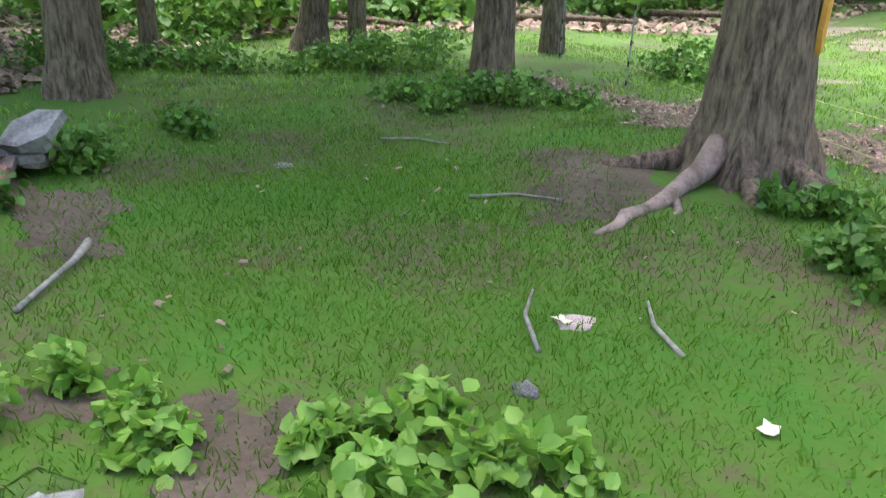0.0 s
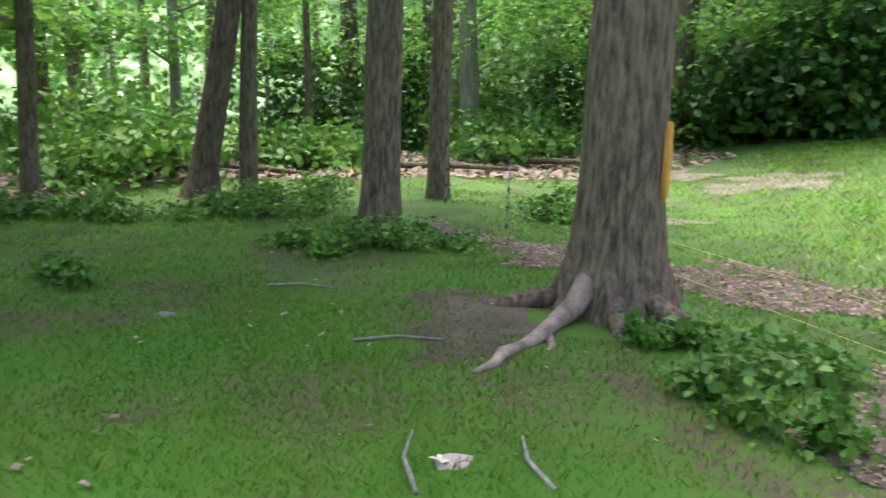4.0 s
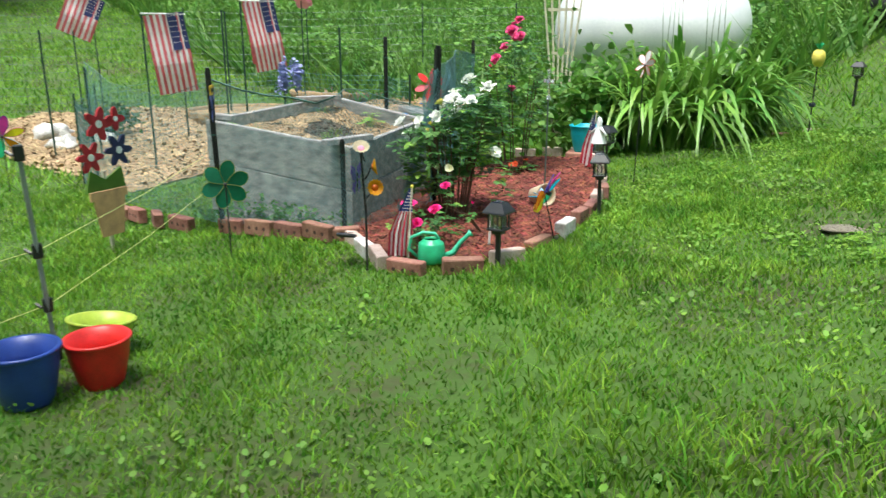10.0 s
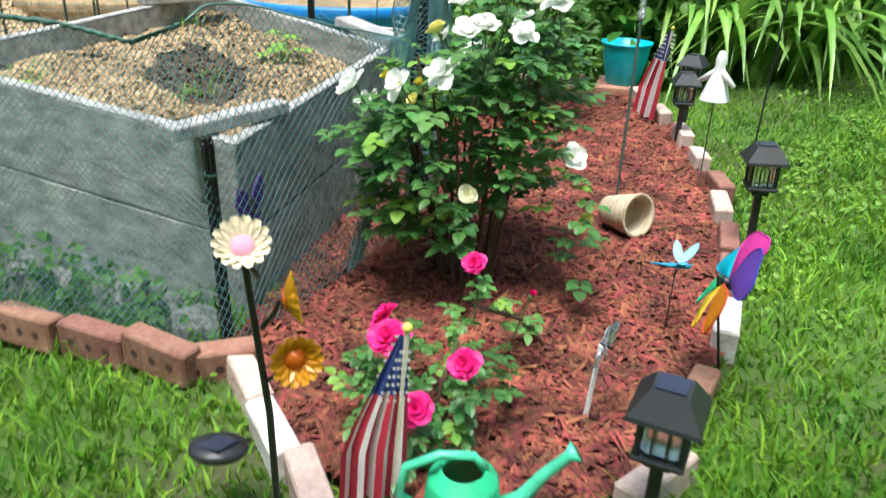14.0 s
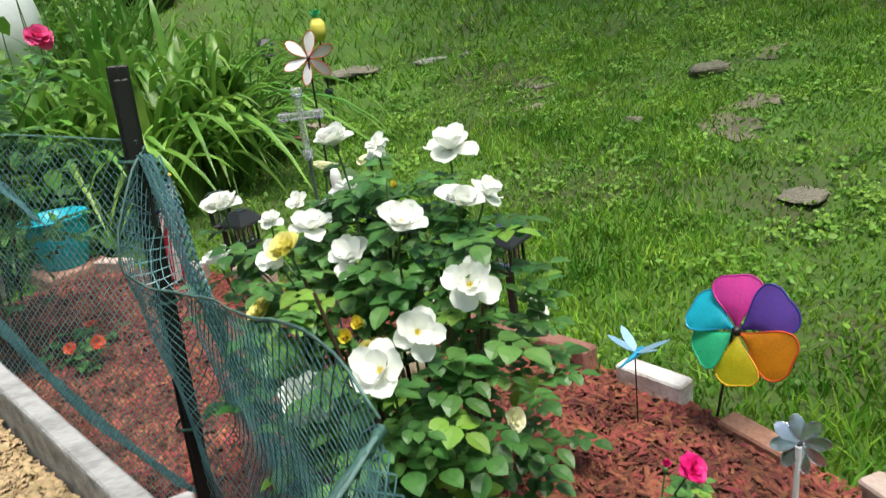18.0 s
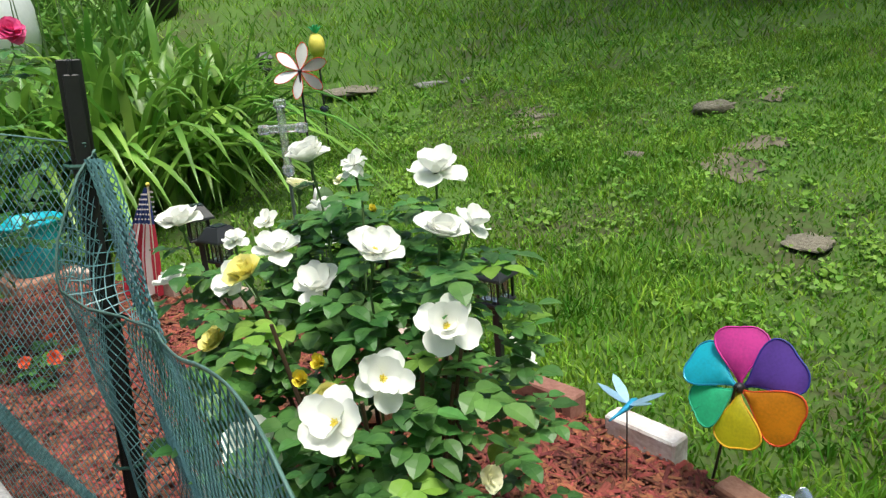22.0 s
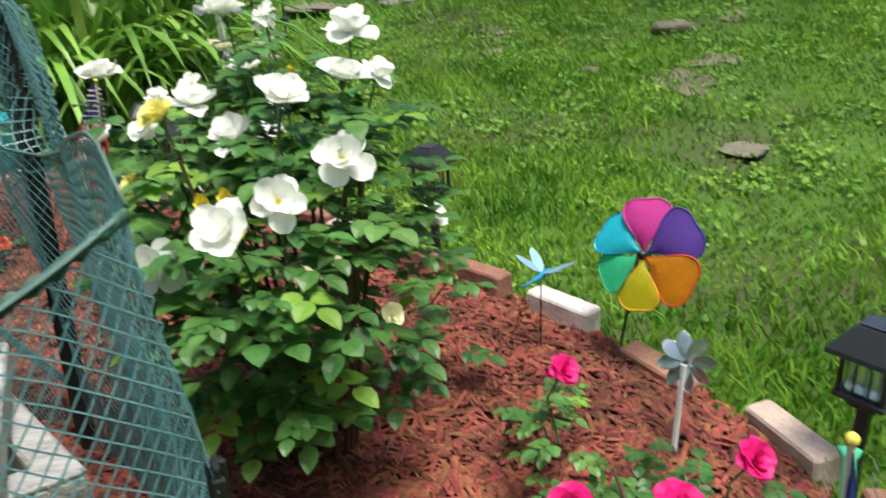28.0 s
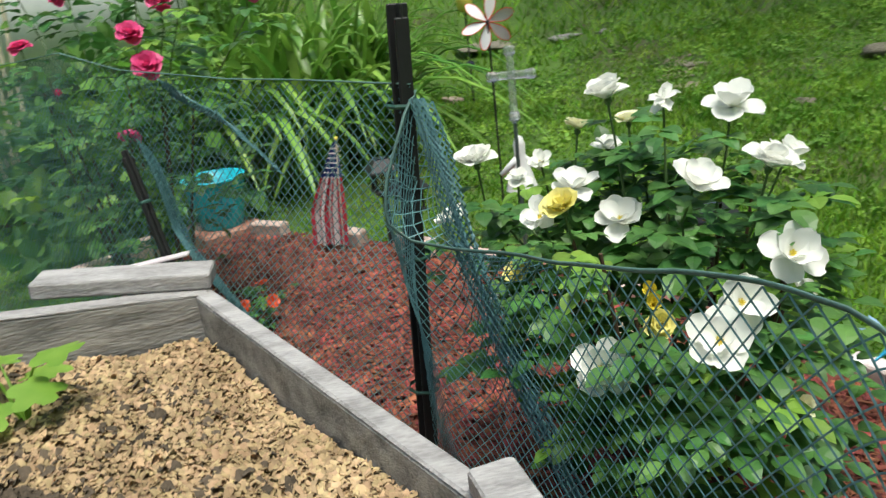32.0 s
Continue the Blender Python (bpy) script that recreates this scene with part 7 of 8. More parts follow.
# ---- pinwheels ----
def pinwheel(x, y, hub, r, n, mats, face, label, stem=None, rim=None, width=0.62, twist=18, cup=0.18, stemr=0.004, name="pinwheel", edge=0.0):
    """A spinner of n cloth petals; face is the heading in degrees that its front looks to, with an optional tilt."""
    z0 = gz(x, y)
    t = thing(name, label, "pinwheel", T(x, y, z0))
    yaw, tip = face
    hubm = T(0, 0, hub, 90 - tip, 0, yaw)
    part("stem", Geo().tube([(0.03 * math.sin(radians(yaw)), -0.03 * math.cos(radians(yaw)), -0.05), (0.012 * math.sin(radians(yaw)), -0.012 * math.cos(radians(yaw)), hub)], stemr, 6), stem or M_BLACK, t)
    for k in range(n):
        g, e = Geo(), []
        m = 7
        vs = []
        for i in range(m + 1):
            u = i / m
            wd = width * r * (math.sin(math.pi * (0.06 + 0.90 * u)) ** 0.75) * (0.45 + 0.62 * u)
            for q in (-1, -0.5, 0, 0.5, 1):
                vs.append((0.07 * r + u * 0.93 * r, q * wd / 2, cup * r * 0.5 * (q + 0.2) * math.sin(math.pi * u * 0.8)))
        g.add(vs, [(i * 5 + q, i * 5 + q + 1, i * 5 + q + 6, i * 5 + q + 5) for i in range(m) for q in range(4)])
        me = g.mesh("petal", mats[k % len(mats)], True)
        pm = hubm @ T(0, 0, 0.004, 0, 0, 360 * k / n + twist)
        po = part("petal", me, None, t, m=pm)
        ring = [vs[i * 5] for i in range(m + 1)] + [vs[i * 5 + 4] for i in range(m, -1, -1)]
        part("petal_edge", Geo().tube(ring + [ring[0]], edge or r * 0.014, 5), (rim[k % len(rim)] if rim else M_BLACK), po)
    part("hub", Geo().lathe([(0.001, 0.016), (r * 0.07, 0.012), (r * 0.085, 0.0), (r * 0.06, -0.012), (0.001, -0.012)], 12, hubm), M_BLACK, t, "", True)
    return t


def cloth_pinwheel(x, y, hub, r, mats, hems, face, label, twist=0.0):
    """A wind spinner of six broad cloth sails, each lapping over the next, with a piped hem."""
    t = thing("pinwheel", label, "pinwheel", T(x, y, gz(x, y)))
    yaw, tip = face
    hubm = T(0, 0, hub, 90 - tip, 0, yaw)
    ahead = hubm @ Vector((0, 0, 0.03))
    part("stem", Geo().tube([(-0.02 + ahead.x, -0.10 + ahead.y, -0.05), ahead, hubm @ Vector((0, 0, 0.012))], 0.0033, 7), M_BLACK, t)
    knots = [(0.09, -12), (0.42, -26), (0.72, -31), (0.93, -26), (1.03, -12), (1.0, 4), (1.02, 17), (0.93, 28), (0.68, 32), (0.36, 27), (0.09, 12)]
    rim = []
    for i in range(len(knots) - 1):
        a, b, c, d = (np.array(knots[min(max(i + q, 0), len(knots) - 1)], float) for q in (-1, 0, 1, 2))
        rim += [tuple(0.5 * (2 * b + (c - a) * w + (2 * a - 5 * b + 4 * c - d) * w * w + (3 * b - a - 3 * c + d) * w ** 3)) for w in (0, 0.34, 0.67)]
    rim.append(knots[-1])
    reach = (1.08, 1.02, 0.98, 0.90, 0.98, 1.10)
    for k in range(6):
        edge = []
        for q, ang in rim:
            c, w = radians(ang), q * r * reach[k]
            edge.append((w * math.cos(c), w * math.sin(c), 0.004 + 0.10 * w * (ang / 33) + 0.05 * r * math.sin(math.pi * q)))
        mid = []
        for q, ang in rim:
            c, w = radians(ang * 0.5), (0.08 + 0.5 * q) * r * reach[k]
            mid.append((w * math.cos(c), w * math.sin(c), 0.006 + 0.05 * w * (ang / 33) + 0.085 * r * math.sin(math.pi * (0.08 + 0.5 * q))))
        n = len(rim)
        g = Geo().add(edge + mid, [(i, i + 1, n + i + 1, n + i) for i in range(n - 1)] + [tuple(range(n, 2 * n)), (n - 1, 0, n, 2 * n - 1)])
        po = part("sail", g.mesh("sail", mats[k], True), None, t, m=hubm @ T(0, 0, 0.0012 * k, 0, 0, 60 * k + twist))
        part("sail_hem", Geo().tube(edge + [edge[0]], 0.0021, 6), hems[k], po)
        part("sail_rib", Geo().tube([(0.012, 0, 0.006), (0.5 * r, 0.0, 0.006 + 0.06 * r), (0.95 * r, 0.02 * r, 0.004)], 0.0011, 5), hems[k], po)
    part("hub", Geo().lathe([(0.001, 0.022), (0.009, 0.02), (0.012, 0.008), (0.011, -0.012), (0.001, -0.014)], 14, hubm), M_BLACK, t, "", True)
    return t


RAIN = [M_PWPINK, M_PWPURPLE, M_PWORANGE, M_PWYELLOW, M_PWGREEN, M_PWBLUE]
cloth_pinwheel(2.995, -5.76, 0.29, 0.122, [M_PWPURPLE, M_PWPINK, M_PWBLUE, M_PWGREEN, M_PWYELLOW, M_PWORANGE], [M_PWDEEPBLUE, M_PWMAGENTA, M_CERULEAN, M_PWJADE, M_PWGOLD, M_PWFLAME], (117, 26), "large rainbow cloth pinwheel beside the brick edging", 41)
pinwheel(2.5, -2.68, 0.29, 0.125, 7, [M_PWPINK, M_PALEPINK, M_PWPINK, M_PWPURPLE, M_BLUE, M_VIOLET, M_VIOLET], (245, 6), "pink, purple and blue flower pinwheel in the lawn", rim=[M_PWDARK, M_PWDARK, M_PWDARK, M_PWPURPLE, M_BLUE, M_PWDARK, M_PWDARK], width=0.6, twist=70)
pinwheel(4.88, -2.86, 0.30, 0.16, 7, [M_BEE], (250, 10), "black and yellow striped bee pinwheel", width=0.46, edge=0.005)
pinwheel(7.25, -2.43, 0.46, 0.16, 6, [M_PWPINK, M_PWBLUE, M_PWBLUE, M_PWGREEN, M_PWYELLOW, M_PWORANGE], (255, 0), "rainbow flower pinwheel above a grey pot", width=0.5, rim=RAIN)
pinwheel(7.25, -3.82, 0.45, 0.17, 6, [M_PWYELLOW, M_PWPINK, M_PWPURPLE, M_PWBLUE, M_PWGREEN, M_PWORANGE], (255, 0), "rainbow flower pinwheel by the chip path", width=0.5, rim=RAIN)
pinwheel(4.14, -4.45, 0.35 - gz(4.14, -4.45), 0.13, 6, [M_PWDEEP], (257, 5), "green striped flower pinwheel in front of netting", width=0.8, rim=[M_PWSTRIPE], cup=0.1)
pinwheel(3.09, -5.46, 0.22, 0.055, 8, [M_FOIL], (120, 20), "silver foil pinwheel on a white stake", stem=M_WHITE, rim=[M_FOIL], width=0.6, stemr=0.006)
pinwheel(3.65, -7.37, 0.86, 0.10, 6, [M_WHITE], (165, 10), "white and red metal flower on a stake", rim=[M_RED], width=0.5)
pinwheel(6.87, -7.9, 0.60, 0.18, 6, [M_RED, M_REDCLOTH], (238, 10), "red metal flower spinner behind the fence", width=0.5, rim=[M_REDCLOTH], stem=M_GREENSTAKE)

# ---- flags ----
def stripes(t, w, h, n, cw, ch, wave, tilt_m, name_m=(M_REDCLOTH, M_WHITECLOTH)):
    for k in range(n):
        g, vs = Geo(), []
        for j in range(9):
            z = -h * j / 8
            yy = wave * math.sin(j * 0.9 + 0.5) * j / 8
            x0, x1 = -w / 2 + w * k / n, -w / 2 + w * (k + 1) / n
            vs += [(x0, yy + 0.25 * wave * math.sin(k), z), (x1, yy + 0.25 * wave * math.sin(k + 1), z)]
        g.add(vs, [(2 * j, 2 * j + 1, 2 * j + 3, 2 * j + 2) for j in range(8)])
        part("stripe", g, name_m[k % 2], t, m=tilt_m)
    vs = []
    for j in range(5):
        z = -ch * j / 4
        yy = wave * math.sin(j * ch / h * 2 * 0.9 + 0.5) * j * ch / h / 4
        vs += [(w / 2 - cw, yy, z), (w / 2 + 0.001, yy, z)]
    for s in (-0.006, 0.006):
        g = Geo().add([(x, y + s, z) for x, y, z in vs], [(2 * j, 2 * j + 1, 2 * j + 3, 2 * j + 2) for j in range(4)])
        c = part("canton", g, M_NAVYCLOTH, t, "navy star field", m=tilt_m)
        st = Geo()
        for r in range(7):
            for q in range(5):
                cx, cz = w / 2 - cw + cw * (q + 0.5 + 0.25 * (r % 2)) / 5.5, -ch * (r + 0.5) / 7
                e = cw * 0.045
                st.add([(cx - e, s * 1.5, cz), (cx, s * 1.5, cz - e), (cx + e, s * 1.5, cz), (cx, s * 1.5, cz + e)], [(0, 1, 2, 3)])
        tagged(part("stars", st, M_WHITECLOTH, c), kind="stuff")


def hanging_flag(x, y, top, w, h, face, lean, label="striped garden banner with a navy star field hung from a stake"):
    t = thing("garden_flag", label, "flag", T(x, y, gz(x, y), 0, 0, face), "garden flags")
    tm = T(0.06, 0, top, 0, lean, 0)
    stripes(t, w, h, 13, w * 0.42, h * 0.46, 0.03, tm)
    part("top_bar", Geo().tube([(-w / 2 - 0.02, 0, top), (w / 2 + 0.02, 0, top)], 0.007, 6), M_WHITE, t, m=T(0.06, 0, 0, 0, 0, 0))
    part("pole", Geo().tube([(-w / 2 + 0.05, 0.02, -0.05), (-w / 2 + 0.05, 0.02, top)], 0.009, 6), M_GREENSTAKE, t)
    return t


hanging_flag(9.2, -3.72, 1.36, 0.30, 0.82, -100, 0)
hanging_flag(9.5, -3.64, 1.52, 0.30, 0.7, -100, 0)
hanging_flag(10.86, -5.38, 1.55, 0.42, 0.55, -100, 24)
hanging_flag(7.31, -5.16, 1.36, 0.34, 0.70, -105, -7)
hanging_flag(8.18, -6.46, 1.50, 0.34, 0.74, -105, -10)
hanging_flag(8.45, -6.58, 1.58, 0.34, 0.74, -105, -7)


def stick_flag(x, y, top, face, s=1.0, label="small striped flag with stars on a wooden stick", tip=M_STAMEN):
    t = thing("stick_flag", label, "flag", T(x, y, gz(x, y), 3, -4, face), "stick flags")
    part("stick", Geo().tube([(0, 0, -0.05), (0, 0, top)], 0.005, 6), M_TRELLIS, t)
    part("tip", Geo().blob(0.009, T(0, 0, top + 0.008), 8, 6), tip, t, "", True)
    g = Geo()
    for k in range(11):
        g2, vs = Geo(), []
        for j in range(7):
            u = j / 6
            sp = 0.10 * s * (0.12 + 0.88 * min(1, u * 1.6))
            f = k / 10 - 0.15
            vs.append((f * sp, 0.022 * math.sin(k * 1.9) * u, top - 0.005 - 0.32 * s * u))
            vs.append(((f + 0.105) * sp, 0.022 * math.sin((k + 1) * 1.9) * u, top - 0.005 - 0.32 * s * u))
        g2.add(vs, [(2 * j, 2 * j + 1, 2 * j + 3, 2 * j + 2) for j in range(6)])
        lo = Geo().add(g2.v[4:], [(2 * j, 2 * j + 1, 2 * j + 3, 2 * j + 2) for j in range(4)])
        hi = Geo().add(g2.v[:6], [(2 * j, 2 * j + 1, 2 * j + 3, 2 * j + 2) for j in range(2)])
        part("stripe", lo, M_FLAGRED if k % 2 == 0 else M_WHITECLOTH, t)
        part("canton", hi, M_FLAGNAVY, t)
    st = Geo()
    for r in range(7):
        for q in range(5):
            u = 0.05 + 0.27 * r / 6
            sp = 0.10 * s * (0.12 + 0.88 * min(1, u * 1.6))
            cx, cz, e = (-0.1 + 0.19 * q + 0.06 * (r % 2)) * sp, top - 0.005 - 0.32 * s * u, 0.0035 * s
            for yy in (-0.026, 0.026):
                st.add([(cx - e, yy, cz), (cx, yy, cz - e), (cx + e, yy, cz), (cx, yy, cz + e)], [(0, 1, 2, 3)])
    tagged(part("stars", st, M_WHITECLOTH, t), kind="stuff")
    return t


stick_flag(3.19, -4.98, 0.39, 58, 1.05)
stick_flag(4.30, -7.58, 0.5, -20, 1.35)


# ---- pots, can, bucket ----
def pot(x, y, r, h, material, label, tilt=(0, 0), lift=0.0, name="flower_pot"):
    t = thing(name, label, "pot", T(x, y, gz(x, y) + lift, tilt[0], tilt[1], 0))
    part("body", Geo().lathe([(0.001, 0.004), (r * 0.62, 0.0), (r * 0.66, 0.012), (r * 0.86, h * 0.6), (r * 0.93, h * 0.93), (r * 0.92, h), (r * 0.88, h), (r * 0.80, h * 0.6), (r * 0.6, 0.02), (0.001, 0.018)], 28), material, t, "", True)
    part("rim", Geo().lathe([(r * 0.90, h * 0.92), (r * 0.99, h * 0.94), (r, h * 0.99), (r * 0.97, h * 1.01), (r * 0.89, h * 1.0)], 28), material, t, "", True)
    return t


pot(2.985, -3.26, 0.125, 0.20, M_BLUE, "navy blue plastic flower pot standing on the lawn")
pot(3.01, -3.50, 0.118, 0.18, M_RED, "bright red plastic flower pot standing on the lawn")
pot(3.28, -3.56, 0.13, 0.15, M_LIME, "yellow-green plastic flower pot tilted on the lawn", (8, 4))
pot(7.1, -2.47, 0.2, 0.22, M_STONE, "grey stone flower pot on bare soil")
patch("bare_soil", [(7.1 + 0.4 * math.cos(k * 0.785), -2.47 + 0.34 * math.sin(k * 0.785)) for k in range(8)], M_DIRT, 0.010, "ring of bare soil round a pot", 0.05, 0, 0.1)
pot(4.85, -8.15, 0.15, 0.24, M_TEAL, "teal plastic bucket at the end of the flower bed", name="bucket", lift=0.08)
single("bucket_plinth", Geo().box(0.3, 0.28, 0.09, None, 0.01), M_BRICK, "flat brick block under the bucket", "block", m=T(4.85, -8.15, gz(4.85, -8.15) - 0.01, 0, 0, 30))
pot(3.62, -6.32, 0.075, 0.14, M_TANPOT, "empty tan flower pot lying on its side on mulch", (0, 0), name="fallen_pot").matrix_basis = T(3.70, -6.36, gz(3.70, -6.36) + 0.095, 80, 0, -100)


def watering_can(x, y, rz):
    t = thing("watering_can", "mint green plastic watering can with a long spout", "watering can", T(x, y, gz(x, y) + 0.03, 0, 0, rz, 0.82))
    part("body", Geo().lathe([(0.001, 0.002), (0.075, 0.0), (0.084, 0.015), (0.082, 0.06), (0.076, 0.115), (0.072, 0.122), (0.056, 0.128), (0.050, 0.142), (0.046, 0.144), (0.044, 0.126), (0.060, 0.115), (0.075, 0.05)], 28), M_CANGREEN, t, "", True)
    part("spout", Geo().tube([(0.07, 0, 0.03), (0.13, 0, 0.06), (0.17, 0, 0.12), (0.22, 0, 0.17), (0.235, 0, 0.182)], [0.022, 0.018, 0.014, 0.013, 0.024], 12), M_MINT, t, "pale mint spout", True)
    part("handle", Geo().tube([(-0.085, 0, 0.03), (-0.135, 0, 0.08), (-0.12, 0, 0.15), (-0.05, 0, 0.18), (0.02, 0, 0.175), (0.045, 0, 0.14)], 0.0105, 8), M_MINT, t, "", True)


watering_can(3.09, -5.055, 230)


# ---- solar flower stake ----
def solar_flowers(x, y):
    t = thing("solar_flower_stake", "black stake with three amber solar flowers and a small panel", "garden light", T(x, y, gz(x, y)))
    part("stake", Geo().tube([(0, 0, -0.06), (0.0, 0, 0.3), (0.0, 0.02, 0.58)], [0.006, 0.006, 0.005], 8), M_BLACK, t)
    for (hx, hy, hz, yaw, tip, m) in ((-0.02, 0.03, 0.60, 240, 50, M_CREAM), (-0.04, -0.01, 0.515, 330, 8, M_AMBER), (-0.05, -0.02, 0.42, 250, 12, M_AMBER)):
        hm = T(hx, hy, hz, 90 - tip, 0, yaw)
        part("branch", Geo().tube([(0, 0, hz - 0.06), (hx * 0.6, hy * 0.6, hz - 0.03), (hx, hy, hz)], 0.004, 6), M_BLACK, t)
        g = Geo()
        for k in range(14):
            petal_patch(g, 0.048, 0.021, 0.5, 2 * math.pi * k / 14, math.radians(24), 0.0, 0.1)
        fl = part("flower", g, m, t, "frilled amber flower" if m is M_AMBER else "frilled cream flower", True, hm)
        part("flower_heart", Geo().lathe([(0.017, 0.004), (0.016, 0.012), (0.009, 0.017), (0.001, 0.019)], 14), M_DEEPORANGE if m is M_AMBER else M_PALEPINK, fl, "deep coloured heart", True)
    part("panel_disc", Geo().lathe([(0.001, 0), (0.045, 0.0), (0.052, 0.008), (0.05, 0.018), (0.001, 0.02)], 20, T(0.14, 0.03, 0.145, 12, 8, 0)), M_LAMPBLACK, t, "round solar panel housing", True)
    part("solar_panel", Geo().box(0.05, 0.05, 0.003, T(0.14, 0.03, 0.166, 12, 8, 20)), M_SOLAR, t)


solar_flowers(3.275, -4.80)


# ---- small ornaments ----
def dragonfly(x, y, h, rz, scale=1.0, label="blue dragonfly ornament with glitter wings on a thin stem", stem=True, lie=0):
    t = thing("dragonfly_ornament", label, "ornament", T(x, y, gz(x, y)))
    if stem:
        part("stem", Geo().tube([(0, 0, -0.04), (0, 0, h)], 0.0018, 5), M_BLACK, t)
    hm = T(0, 0, h, 0, lie, rz, scale)
    part("body", Geo().tube([(-0.055, 0, 0.004), (-0.03, 0, 0.006), (0.0, 0, 0.008), (0.02, 0, 0.012), (0.03, 0, 0.012)], [0.002, 0.0032, 0.0065, 0.0075, 0.005], 8, hm), M_CERULEAN, t, "", True)
    for a, l in ((62, 0.075), (105, 0.07), (-62, 0.075), (-105, 0.07)):
        pts = [(l * u, 0.011 * math.sin(math.pi * u) ** 0.6) for u in (0, 0.25, 0.5, 0.8, 1)] + [(l * u, -0.011 * math.sin(math.pi * u) ** 0.6) for u in (0.8, 0.5, 0.25)]
        part("wing", Geo().slab(pts, 0.0012, hm @ T(0.006, 0, 0.012, 0, -26, a)), M_GLITTER, t, "silver glitter wing")


dragonfly(3.185, -5.885, 0.215, 205, 1.15)


def cross(x, y):
    t = thing("crystal_cross", "clear acrylic solar cross on a thin stake", "ornament", T(x, y, gz(x, y) + 0.09, 0, 0, -20))
    part("stake", Geo().tube([(0, 0, -0.15), (0, 0, 0.6)], 0.005, 6), M_WIRE, t)
    part("upright", Geo().box(0.02, 0.015, 0.185, T(0, 0, 0.60), 0.004), M_CRYSTAL, t, "clear cross upright")
    part("crossbar", Geo().box(0.11, 0.015, 0.02, T(0, 0, 0.715), 0.004), M_CRYSTAL, t, "clear cross arm")
    for px, pz in ((0, 0.775), (-0.05, 0.712), (0.05, 0.712), (0, 0.605)):
        part("cross_end", Geo().box(0.03, 0.02, 0.025, T(px, 0, pz), 0.005), M_CRYSTAL, t)


cross(3.79, -6.55)


def pineapple(x, y, h):
    t = thing("pineapple_light", "yellow pineapple solar light on a black stake", "garden light", T(x, y, gz(x, y)))
    part("stake", Geo().tube([(0, 0, -0.05), (0, 0, h)], 0.006, 6), M_BLACK, t)
    part("fruit", Geo().blob(0.06, T(0, 0, h + 0.07) @ Matrix.Diagonal((0.85, 0.85, 1.2, 1)), 16, 10, 0.15, 3), M_STAMEN, t, "dimpled yellow fruit globe", True)
    g = Geo()
    for k in range(9):
        petal_patch(g, 0.07, 0.02, 0.4, k * 0.7, math.radians(50 + 5 * (k % 4)), h + 0.13)
    part("leaf_crown", g, M_CANGREEN, t)
    part("light_collar", Geo().lathe([(0.02, -0.02), (0.03, 0.0), (0.02, 0.015)], 12, T(0, 0, h * 0.45)), M_SOLAR, t, "small silver solar collar", True)


pineapple(3.35, -9.25, 0.56)
single("angel_ornament", Geo().lathe([(0.055, 0.0), (0.03, 0.08), (0.018, 0.12), (0.02, 0.15), (0.012, 0.175), (0.001, 0.18)], 14).tube([(-0.07, 0.01, 0.06), (0, 0, 0.11), (0.07, 0.01, 0.06)], [0.008, 0.02, 0.008], 8), M_WHITE, "white plastic angel ornament on a wire", "ornament", smooth=True, m=T(3.68, -6.95, gz(3.68, -6.95) + 0.37))
single("ornament_wire", Geo().tube([(0, 0, -0.03), (0, 0, 0.39)], 0.003, 5), M_WIRE, "thin wire stem of a garden ornament", "wire", m=T(3.68, -6.95, gz(3.68, -6.95)))


def butterfly(x, y, z, rz, material, label):
    t = thing("butterfly_ornament", label, "ornament", T(x, y, z, 0, 0, rz))
    for s in (-1, 1):
        part("upper_wing", Geo().slab([(0, 0), (s * 0.02, 0.075), (s * 0.07, 0.10), (s * 0.085, 0.06), (s * 0.05, 0.01)], 0.003, T(0, 0, 0, 90, 0, 0)), material, t)
        part("lower_wing", Geo().slab([(0, 0), (s * 0.05, -0.005), (s * 0.06, -0.05), (s * 0.03, -0.075)], 0.003, T(0, 0, 0, 90, 0, 0)), material, t)
    part("body", Geo().tube([(0, -0.006, -0.05), (0, -0.006, 0.05)], [0.004, 0.005], 6), M_BLACK, t)


butterfly(4.0, -5.19, 0.31, -54, M_PWPURPLE, "purple cloth butterfly hung on a stake")
butterfly(4.52, -4.56, 0.72, -30, M_BLUE, "blue butterfly ornament hung on a stake")
sign = thing("plant_sign", "small orange-yellow sign on a stake with dark lettering", "sign", T(4.52, -4.56, 0.80, 0, 0, -28))
part("board", Geo().box(0.16, 0.006, 0.055, None, 0.002), M_INSUL, sign)
for k in range(5):
    part("letter_bar", Geo().box(0.012, 0.0015, 0.022, T(-0.05 + 0.025 * k, 0.0045, 0.016)).box(0.012, 0.0015, 0.022, T(-0.05 + 0.025 * k, -0.0045, 0.016)), M_BLACK, sign)
for i, (x, y) in enumerate(((5.98, -5.72), (6.2, -5.95))):
    t = thing("lavender_spike", "pale lilac artificial lavender spike", "ornament", T(x, y, gz(x, y)), "lavender spikes")
    part("stem", Geo().tube([(0, 0, -0.03), (0, 0, 0.66)], 0.004, 5), M_GREENSTAKE, t)
    v, f = leaf_cards(260, (0, 0, 0.78), (0.04, 0.04, 0.13), 0.03, 22, seed=500 + i, shape=1.4)
    part("flower_head", arrays_mesh("flower_head", v, f, M_LAV), None, t)
t = thing("peony_ornament", "large pink artificial peony on a tall stake", "ornament", T(8.56, -7.25, gz(8.56, -7.25)))
part("stem", Geo().tube([(0, 0, -0.05), (0, 0, 1.5)], 0.008, 6), M_GREENSTAKE, t)
part("peony", PEONY, None, t, m=T(0, 0, 1.5, 40, 0, 30, 2.2))
